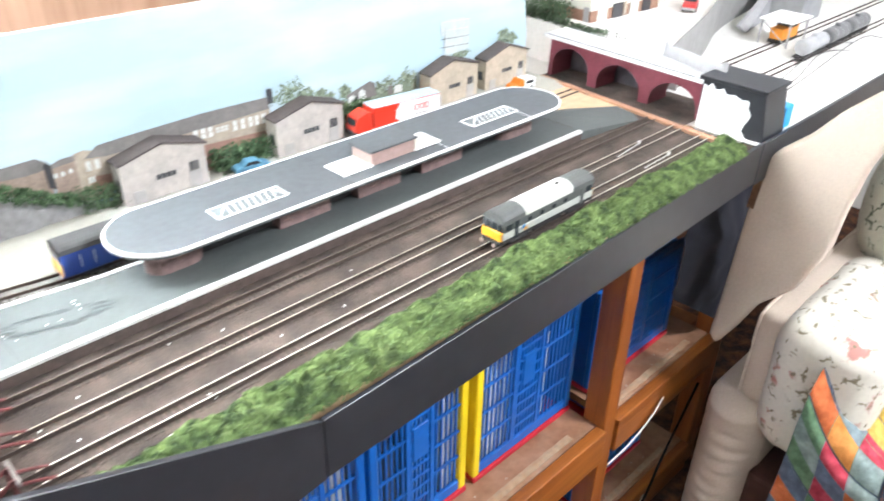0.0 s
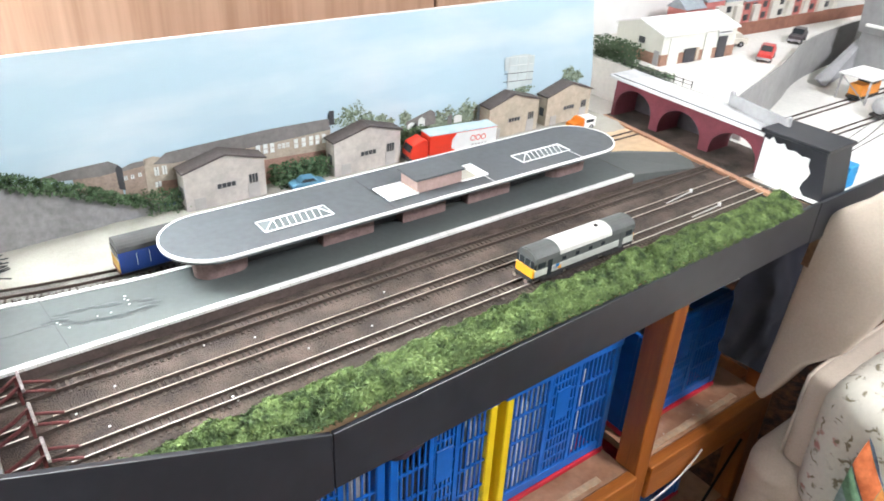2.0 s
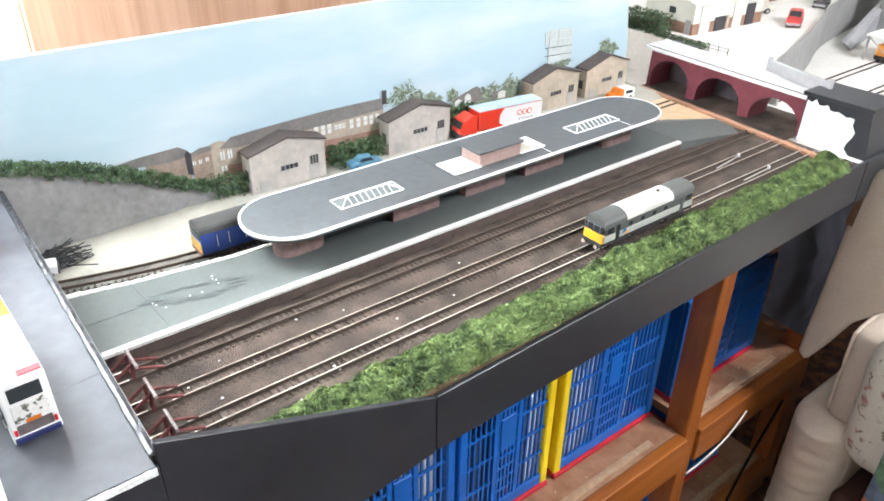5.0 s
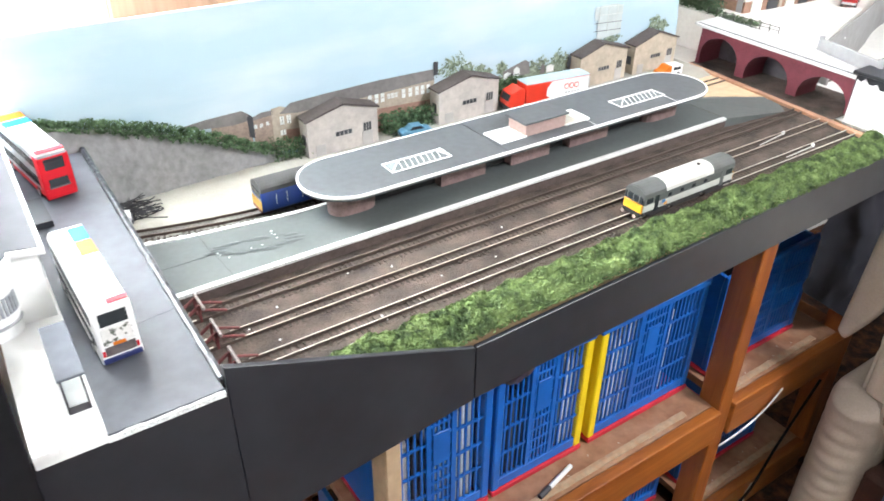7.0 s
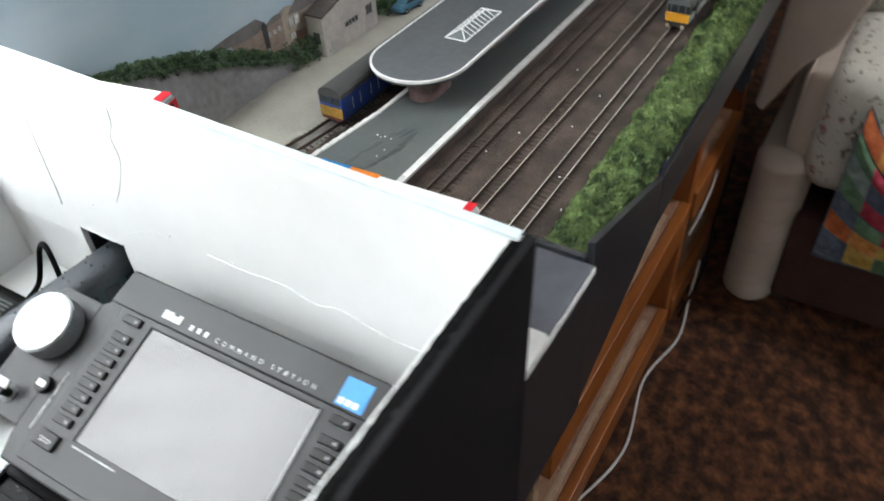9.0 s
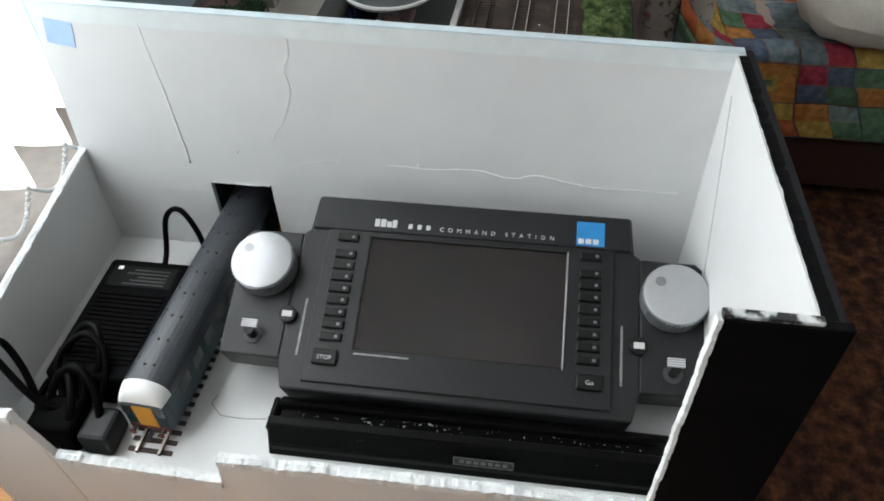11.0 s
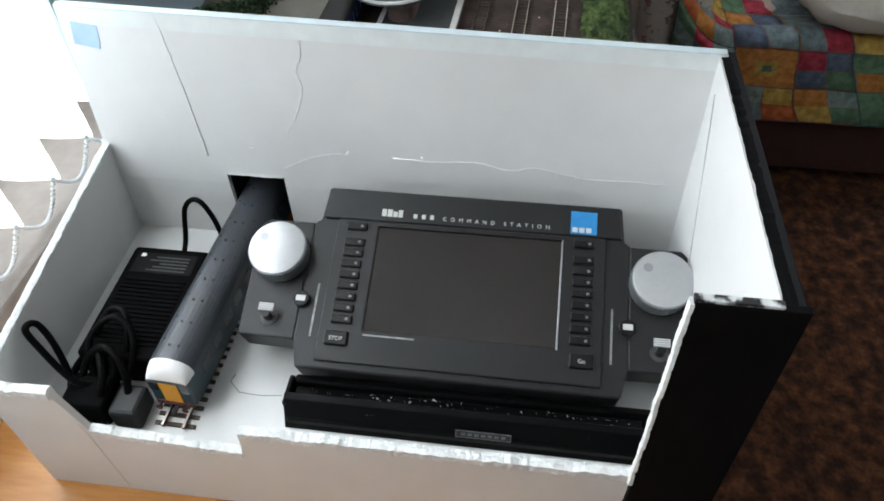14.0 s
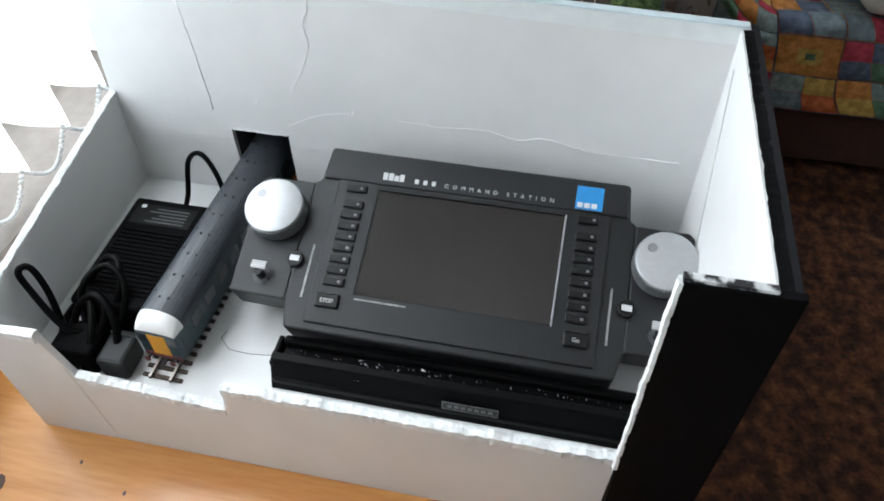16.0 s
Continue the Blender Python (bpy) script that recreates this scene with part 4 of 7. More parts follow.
# ---- the road over the tracks' end ----
RZ = 0.094
PZ = RZ + 0.0110
rd = thing("road_deck", (-0.08, 0.4, RZ), "dark grey model road with a raised white pavement", "road")
part("road", box(-0.098, 0.112, RZ - 0.006, -0.0085, 0.656, RZ, 0.0004), road_m, rd, "dark grey road surface")
part("pavement", box(-0.1478, 0.110, RZ - 0.006, -0.0975, 0.640, PZ, 0.0004), white_card, rd, "white card pavement")
part("parapet", box(-0.0085, 0.119, -0.006, -0.003, 0.656, RZ + 0.0045, 0.0004), black_card, rd, "low ragged black kerb wall")
part("retaining_face", box(-0.003, 0.12, -0.006, -0.001, 0.53, RZ - 0.004), grey_wall, rd, "plain grey card face above the buffers")
part("ragged_edge", ragged([(-0.0063, 0.121, RZ + 0.002), (-0.0063, 0.655, RZ + 0.002)], 0.0031, -0.002, 0.0055, 41, 90), black_card, rd, "ragged black painted edge")
part("frayed_edge", ragged([(-0.1473, 0.1095, PZ - 0.004), (-0.098, 0.1095, PZ - 0.004)], 0.0018, -0.003, 0.0048, 42, 18), white_card, rd, "frayed white card edge")
part("frayed_edge", ragged([(-0.098, 0.1118, RZ - 0.004), (-0.008, 0.1118, RZ - 0.004)], 0.0018, -0.003, 0.0040, 43, 26), foam_edge, rd, "frayed white card edge")
part("crack", move(box(0, -0.0004, RZ - 0.0002, 0.052, 0.0004, RZ + 0.0002), pose(-0.0605, 0.232, 0, 0, 0, 8)), black_card, rd)

st = thing("station_building", (-0.120, 0.45, PZ), "white flat-roofed station building with a rounded bay", "building")
roofp = [(-0.1535, 0.272), (-0.150, 0.252)] + [(-0.150 + 0.030 * math.sin(a), 0.268 - 0.022 * math.cos(a)) for a in [math.pi / 2 * k / 8 for k in range(9)]] + [(-0.094, 0.262), (-0.094, 0.622), (-0.1535, 0.612)]
wallp = [(-0.1535, 0.285), (-0.158, 0.262)] + [(-0.152 + 0.026 * math.sin(a), 0.272 - 0.019 * math.cos(a)) for a in [math.pi / 2 * k / 8 for k in range(9)]] + [(-0.100, 0.270), (-0.100, 0.620), (-0.1535, 0.610)]
roofp, wallp = [[(max(-0.1490, x), y) for x, y in q] for q in (roofp[1:], wallp[1:])]
part("wall", prism(wallp, "z", PZ, PZ + 0.066), white_card, st, "plain white wall")
part("roof_edge", prism(roofp, "z", PZ + 0.066, PZ + 0.072, 0.0006), white_plastic, st, "white roof edge")
part("roof", prism([(max(-0.1488, p[0] * 0.93 - 0.0102), 0.465 + (p[1] - 0.465) * 0.982) for p in roofp], "z", PZ + 0.072, PZ + 0.0727), M("roof_pale_grey", (0.058, 0.060, 0.072), 0.75, var=0.15, scale=40), st, "pale grey flat roof")
bay_pane = M("bay_pane_grey", (0.30, 0.31, 0.33), 0.3, var=0.2, scale=200)
for k in range(8):
    a = 0.20 + 0.165 * k
    x, y = -0.152 + 0.0265 * math.sin(a), 0.272 - 0.0195 * math.cos(a)
    if x > -0.1475:
        part("window", move(box(-0.0013, -0.0006, 0, 0.0013, 0.0006, 0.017), pose(x, y, PZ + 0.022, 0, 0, math.degrees(a) * 0.9)), bay_pane, st)
for k in range(10):
    y = 0.30 + 0.032 * k
    part("window", box(-0.1004, y, PZ + 0.022, -0.0990, y + 0.02, PZ + 0.045), pane_dark, st)
for z in (PZ + 0.012, PZ + 0.020, PZ + 0.042):
    part("band", prism([(max(-0.149, -0.152 + 0.0275 * math.sin(a)), 0.271 - 0.0205 * math.cos(a)) for a in [math.pi / 2 * k / 8 for k in range(9)]] + [(-0.13, 0.29), (-0.149, 0.29)], "z", z, z + 0.0016), grey_wall if z < PZ + 0.02 else white_plastic, st)

sh = thing("bus_shelter", (-0.107, 0.17, PZ), "small grey bus shelter on the pavement", "bus shelter")
shel = M("shelter_grey", (0.15, 0.16, 0.185), 0.8, spec=0.12)
part("roof", box(-0.1175, 0.128, PZ + 0.037, -0.0985, 0.200, PZ + 0.0395, 0.0004), shel, sh, "flat grey shelter roof")
part("back_wall", box(-0.1165, 0.136, PZ, -0.1150, 0.193, PZ + 0.037), shel, sh)
for y in (0.135, 0.1925):
    part("end_frame", box(-0.1165, y, PZ, -0.1005, y + 0.0015, PZ + 0.006), print_dark, sh)
    for x in (-0.1165, -0.1020):
        part("post", box(x, y, PZ, x + 0.0015, y + 0.0015, PZ + 0.037), print_dark, sh)
    part("pane", box(-0.1150, y + 0.0004, PZ + 0.006, -0.1020, y + 0.0010, PZ + 0.036), glass("shelter_glass"), sh)

# ---- buses ----
bus_red = M("bus_red", (0.58, 0.014, 0.025), 0.45, var=0.08, spec=0.2)
bus_white = M("bus_white", (0.78, 0.78, 0.77), 0.3, var=0.03)
bus_glass = M("bus_window", (0.03, 0.035, 0.04), 0.15, var=0.1)
tyre = M("tyre_black", (0.02, 0.02, 0.02), 0.8)
blue_p = M("paint_blue", (0.02, 0.16, 0.40), 0.5, var=0.08, spec=0.15)
orange_p = M("paint_orange", (0.62, 0.17, 0.02), 0.5, var=0.08, spec=0.15)
navy_p = M("paint_navy", (0.02, 0.03, 0.12), 0.35)
grime = M("bus_grime", (0.12, 0.10, 0.10), 0.6, var=0.4, scale=200)


def bus(name, loc, turn, body, roof, lower, label, white):
    b = thing(name, (0, 0, 0), label, "bus")
    L_, W, H = 0.143, 0.0325, 0.061
    part("body", box(-L_ / 2, -W / 2, 0.006, L_ / 2, W / 2, H - 0.003, 0.002, 2), body, b, local=True)
    part("roof", box(-L_ / 2 + 0.001, -W / 2 + 0.001, H - 0.0045, L_ / 2 - 0.001, W / 2 - 0.001, H, 0.0022, 3), roof, b, "white bus roof", local=True)
    part("skirt", box(-L_ / 2 - 0.0003, -W / 2 - 0.0003, 0.005, L_ / 2 + 0.0003, W / 2 + 0.0003, 0.012, 0.0008), lower, b, local=True)
    for s in (-1, 1):
        for z0, z1 in ((0.018, 0.029), (0.040, 0.050)):
            for k in range(8):
                x = -L_ / 2 + 0.008 + k * 0.0163
                part("window", box(x, s * W / 2 - 0.0006, z0, x + 0.0147, s * W / 2 + 0.0006, z1, 0.0003), bus_glass, b, local=True)
        for x in (-0.045, 0.045):
            w = part("wheel", cyl((x, s * (W / 2 - 0.003), 0.0066), 0.0066, 0.007, "y", 20), tyre, b, local=True)
            part("hub", cyl((x, s * (W / 2 + 0.0008), 0.0066), 0.0036, 0.001, "y", 14), grey_wall, w, local=True)
    e = -L_ / 2
    part("rear_window", box(e - 0.0006, -0.011, 0.041, e + 0.0006, 0.011, 0.0535, 0.0004), bus_glass, b, local=True)
    part("front_window", box(-e - 0.0006, -0.013, 0.018, -e + 0.0006, 0.013, 0.031, 0.0004), bus_glass, b, local=True)
    part("front_window", box(-e - 0.0006, -0.013, 0.039, -e + 0.0006, 0.013, 0.049, 0.0004), bus_glass, b, local=True)
    if white:
        part("roof_stripe", box(0.0385, -W / 2 + 0.0012, H - 0.0004, 0.066, -0.001, H + 0.0003), blue_p, b, "blue roof band", local=True)
        part("roof_stripe", box(0.0115, -W / 2 + 0.0012, H - 0.0004, 0.0380, -0.001, H + 0.0003), orange_p, b, "orange roof band", local=True)
        part("rear_stripe", box(e + 0.0012, -W / 2 + 0.0014, H - 0.0004, e + 0.008, 0.001, H + 0.0003), bus_red, b, "red roof mark", local=True)
        part("engine_grille", box(e - 0.0007, -0.012, 0.012, e, 0.012, 0.021, 0.0003), grime, b, local=True)
        part("advert", box(e - 0.0007, -0.012, 0.0225, e, 0.012, 0.039, 0.0003), M("advert_mixed", (0.75, 0.74, 0.72), 0.4, var=0.1, scale=300, second=(0.10, 0.11, 0.09), mask=0.56, soft=0.03, coarse=0.6), b, local=True)
        part("bumper", box(e - 0.0018, -0.0155, 0.0055, e + 0.001, 0.0155, 0.0105, 0.0006), navy_p, b, local=True)
        part("number_panel", box(e - 0.0012, -0.005, 0.0215, e, 0.005, 0.0245), orange_p, b, local=True)
    else:
        part("engine_grille", box(e - 0.0007, -0.0115, 0.017, e, 0.0115, 0.0225, 0.0003), grime, b, local=True)
        part("roof_stripe", box(e + 0.001, -W / 2 + 0.0012, H - 0.0004, e + 0.011, W / 2 - 0.0012, H + 0.0003), bus_red, b, "red roof end", local=True)
        part("roof_stripe", box(0.028, -W / 2 + 0.0012, H - 0.0004, 0.047, W / 2 - 0.0012, H + 0.0003), blue_p, b, "blue roof band", local=True)
        part("rear_shell", box(e - 0.0004, -W / 2 - 0.0008, 0.008, e + 0.014, W / 2 + 0.0008, H - 0.005, 0.0015, 2), bus_red, b, "red rear end", local=True)
        for z0, z1 in ((0.019, 0.029), (0.040, 0.049)):
            part("rear_window", box(e - 0.0011, -0.0105, z0, e, 0.0105, z1, 0.0004), bus_glass, b, local=True)
        part("roof_stripe", box(0.05, -W / 2 + 0.0012, H - 0.0004, 0.07, W / 2 - 0.0012, H + 0.0003), orange_p, b, local=True)
    for s in (-1, 1):
        part("tail_light", box(e - 0.0012, s * 0.0135 - 0.001, 0.013, e, s * 0.0135 + 0.001, 0.018), bus_red, b, local=True)
    b.matrix_world = pose(*loc, 0, 0, turn)
    return b


bus("double_decker_bus", (-0.0687, 0.2585, RZ), 92.5, bus_white, bus_white, bus_white, "white double-decker bus with blue and orange bands", True)
bus("double_decker_bus", (-0.0640, 0.581, RZ), 100, M("bus_silver_side", (0.34, 0.34, 0.36), 0.35, var=0.06), bus_white, bus_red, "red-ended double-decker bus with a white roof", False)

# ---- foam-board control box ----
TB = -0.026
cb = thing("foamboard_box", (-0.30, 0.365, TB), "open white foam-board box, painted black outside", "box")


def fold(bm):
    """A cut across the board where its upper part begins to lean."""
    bmesh.ops.bisect_plane(bm, geom=bm.verts[:] + bm.edges[:] + bm.faces[:], plane_co=(0, 0, 0.11), plane_no=(0, 0, 1))
    return bm


hole_y0, hole_y1, hole_z = 0.457, 0.508, 0.121
bw = box(-0.192, 0.119, TB, -0.187, hole_y0, 0.264)
box(-0.192, hole_y0, hole_z, -0.187, hole_y1, 0.264, bm=bw)
box(-0.192, hole_y0, TB, -0.187, hole_y1, 0.045, bm=bw)
prism([(hole_y1, TB), (0.617, TB), (0.6135, 0.14), (0.6135, 0.20), (0.614, 0.266), (hole_y1, 0.264)], "x", -0.192, -0.187, bm=bw)
part("back_wall", fold(bw), white_foam, cb, "creased white foam-board back wall")
part("right_wall", fold(prism([(-0.416, TB), (-0.187, TB), (-0.187, 0.263), (-0.418, 0.268)], "y", 0.120, 0.125)), white_foam, cb, "white inner face of the side wall")
part("outer_skin", fold(prism([(-0.4185, TB - 0.03), (-0.184, TB - 0.03), (-0.184, 0.2635), (-0.4185, 0.2685)], "y", 0.113, 0.1196, 0.0008)), skin_paint, cb, "black painted outer face")
part("front_panel", box(-0.4195, 0.1135, TB, -0.4145, 0.167, 0.2725, 0.0005), box_paint, cb, "black painted front panel")
part("panel_edge", box(-0.4185, 0.126, 0.2722, -0.4140, 0.167, 0.2745, 0.0004), M("edge_smeared", (0.012, 0.012, 0.013), 0.5, var=0.3, scale=300, second=(0.55, 0.57, 0.57), mask=0.52, soft=0.05, coarse=0.4), cb, "bare cut foam edge")
part("panel_edge", ragged([(-0.4170, 0.1675, 0.083), (-0.4170, 0.1675, 0.272)], 0.0026, 0.001, -0.0028, 63, 160, (1, 0, 0)), foam_edge, cb, "rough bare foam edge")
part("left_wall", prism([(-0.412, TB), (-0.192, TB), (-0.192, 0.143), (-0.412, 0.112)], "y", 0.609, 0.614), white_foam, cb, "low white side wall")
part("cut_edge", ragged([(-0.412, 0.6115, 0.112), (-0.192, 0.6115, 0.143)], 0.0033, -0.001, 0.0028, 44, 110), foam_edge, cb, "rough cut foam edge")
fl_front = [(0.614, TB), (0.614, 0.112), (0.560, 0.112), (0.548, 0.066), (0.435, 0.058), (0.432, 0.087), (0.168, 0.088), (0.168, TB)]
part("front_wall", prism(fl_front, "x", -0.416, -0.411), white_foam, cb, "low roughly cut white front wall")
for k, (ya, za, yb, zb_) in enumerate(((0.168, 0.088, 0.432, 0.087), (0.435, 0.058, 0.548, 0.066), (0.560, 0.112, 0.614, 0.112))):
    part("torn_edge", ragged([(-0.4135, ya, za - 0.001), (-0.4135, yb, zb_ - 0.001)], 0.0040, -0.004, 0.0054, 50 + k, int(480 * (yb - ya))), foam_edge, cb, "torn foam edge")
FLZ = 0.048
part("base", box(-0.411, 0.125, FLZ - 0.005, -0.192, 0.609, FLZ), white_foam, cb, "white box floor")
# tape, creases and marks on the back wall
tape_b = M("tape_pale_blue", (0.62, 0.72, 0.76), 0.4, var=0.1, scale=60, second=(0.35, 0.62, 0.78), mask=0.6, soft=0.05)
part("tape", box(-0.1926, 0.12, 0.252, -0.1918, 0.612, 0.2648), M("tape_white", (0.72, 0.76, 0.76), 0.35, var=0.06, scale=90), cb, "strip of glossy white tape")
part("tape", box(-0.1926, 0.12, 0.2650, -0.1860, 0.612, 0.2662), tape_b, cb, "pale blue tape along the top")
part("sticker", move(box(-0.0008, -0.021, -0.019, 0, 0, 0), pose(-0.1920, 0.6045, 0.2540, 8, 0, 0)), M("sticker_blue", (0.36, 0.52, 0.74), 0.4), cb, "pale blue torn sticker")
crease_m = M("crease_white", (0.76, 0.765, 0.76), 0.55, var=0.02)


def crease(pts, r=0.0008):
    q = smooth_line([(-0.1920, y, z) for y, z in pts], 7)
    for k, p in enumerate(q):
        p += Vector((0, 0.0010 * noise.noise(Vector((k * 0.7, pts[0][0] * 90, 0))), 0.0010 * noise.noise(Vector((k * 0.7, pts[0][1] * 90, 7)))))
    part("crease", tube(q, r, 5), crease_m, cb, "raised crease in the board's skin", smooth=True)


crease([(0.534, 0.262), (0.531, 0.235), (0.527, 0.205), (0.524, 0.172), (0.521, 0.138)], 0.0010)
crease([(0.426, 0.258), (0.425, 0.240), (0.431, 0.226), (0.428, 0.210), (0.437, 0.185), (0.448, 0.166)], 0.0004)
crease([(0.455, 0.131), (0.430, 0.144), (0.408, 0.150), (0.400, 0.149)], 0.0003)
crease([(0.36, 0.150), (0.33, 0.149), (0.29, 0.151), (0.262, 0.146), (0.242, 0.150), (0.20, 0.143), (0.14, 0.144)], 0.00045)
pit = M("nick_grey", (0.30, 0.30, 0.30), 0.8)
for y, z in ((0.398, 0.152), (0.336, 0.152), (0.212, 0.1445), (0.48, 0.151)):
    part("nick", move(box(-0.0012, -0.0014, -0.0007, 0.0004, 0.0014, 0.0007, 0.0003), pose(-0.1922, y, z, 300 * y, 0, 14)), crease_m, cb, "raised flake of torn skin")
part("torn_edge", ragged([(-0.4180, 0.1205, 0.2680), (-0.188, 0.1205, 0.2630)], 0.0034, -0.001, 0.0016, 61, 90), box_paint, cb, "ragged black painted top edge")
part("torn_edge", ragged([(-0.1895, hole_y0 + 0.001, hole_z), (-0.1895, hole_y1, hole_z)], 0.0030, -0.0012, 0.0010, 62, 30), foam_edge, cb, "torn edge of the opening")
# thin grey tube drawn along the front wall's fold
part("glue_line", tube([(-0.4161, 0.553, 0.075), (-0.4161, 0.551, 0.06), (-0.4161, 0.547, TB + 0.004)], 0.0003, 5), M("fold_grey", (0.58, 0.57, 0.54), 0.6), cb, "faint fold in the board")
part("seam", move(box(0, 0, 0, 0.001, 0.0006, 0.13), pose(-0.262, 0.1250, 0.125, 0, 25, 0)), M("seam_grey", (0.45, 0.47, 0.44), 0.7), cb, "grey glue seam")
tun = box(-0.187, hole_y0 - 0.004, 0.04, -0.10, hole_y0, 0.125)
box(-0.187, hole_y1, 0.04, -0.10, hole_y1 + 0.004, 0.125, bm=tun)
box(-0.187, hole_y0, 0.121, -0.10, hole_y1, 0.125, bm=tun)
box(-0.104, hole_y0, 0.04, -0.10, hole_y1, 0.121, bm=tun)
part("tunnel", tun, black_card, cb, "dark tunnel behind the opening")
part("floor_line", tube([(-0.345, 0.466, FLZ), (-0.352, 0.468, FLZ), (-0.361, 0.458, FLZ), (-0.362, 0.440, FLZ), (-0.360, 0.424, FLZ)], 0.0004, 4), pit, cb)

# ---- table under the box ----
tb = thing("pine_table", (-0.45, 0.36, TB), "knotty orange pine table under the white box", "table")
part("tabletop", box(-0.78, 0.1625, TB - 0.032, -0.186, 0.69, TB - 0.0006, 0.003, 2), table_pine, tb, "varnished pine tabletop")
for x in (-0.74, -0.26):
    for y in (0.20, 0.65):
        part("leg", box(x, y - 0.02, FLOOR, x + 0.04, y + 0.02, TB - 0.033, 0.003), table_pine, tb)
knot_m = M("knot_dark", (0.05, 0.02, 0.008), 0.5)
for x, y, r in ((-0.472, 0.624, 0.006), (-0.458, 0.522, 0.0012), (-0.441, 0.568, 0.0011), (-0.468, 0.435, 0.002), (-0.49, 0.36, 0.0022), (-0.50, 0.50, 0.0016)):
    part("knot", move(cyl((0, 0, 0), r, 0.0006, "z", 12), Matrix.Translation((x, y, TB - 0.0004)) @ Matrix.Diagonal((1.6, 1, 1, 1))), knot_m, tb)
for (xa, ya), (xb, yb) in (((-0.50, 0.475), (-0.47, 0.468)), ((-0.495, 0.375), (-0.475, 0.383))):
    part("scratch", tube([(xa, ya, TB - 0.0004), (xb, yb, TB - 0.0004)], 0.0004, 4), M("scratch_pale", (0.75, 0.55, 0.3), 0.5), tb)

# ---- digital command station ----
ec = thing("command_station", (0, 0, 0), "anthracite model-railway command station with screen and knobs", "control unit")
anth = M("anthracite_plastic", (0.0056, 0.0061, 0.0074), 0.45, var=0.08, scale=600, bump=0.06, dist=0.0003, spec=0.45)
anth2 = M("button_plastic", (0.004, 0.004, 0.0045), 0.4, var=0.06, scale=300, spec=0.3)
screen_m = M("screen_glass", (0.0105, 0.0072, 0.0072), 0.16, var=0.05, bump=0.0, spec=0.62)
alu = M("knob_aluminium", (0.42, 0.43, 0.44), 0.38, 0.5, var=0.04, scale=200)
alu_side = M("knob_rib_grey", (0.26, 0.27, 0.28), 0.4, 0.6, var=0.08, scale=200)
print_w = M("print_white", (0.56, 0.56, 0.56), 0.5, var=0.0, bump=0.0)


def slab(pts, z0, z1, bev):
    return prism(pts, "z", z0, z1, bev, 2)


part("body", slab([(-0.118, 0.0), (0.118, 0.0), (0.123, 0.020), (0.123, 0.118), (0.1185, 0.1205), (0.1165, 0.149), (-0.1165, 0.149), (-0.1185, 0.1205), (-0.123, 0.118), (-0.123, 0.020)], -0.030, 0.0, 0.0018), anth, ec, "anthracite main housing", local=True)
part("top_step", slab([(-0.1165, 0.1215), (0.1165, 0.1215), (0.1145, 0.148), (-0.1145, 0.148)], -0.002, 0.0026, 0.0012), anth, ec, local=True)
part("raised_panel", slab([(-0.104, 0.006), (0.104, 0.006), (0.104, 0.1215), (-0.104, 0.1215)], -0.002, 0.0024, 0.001), anth, ec, local=True)
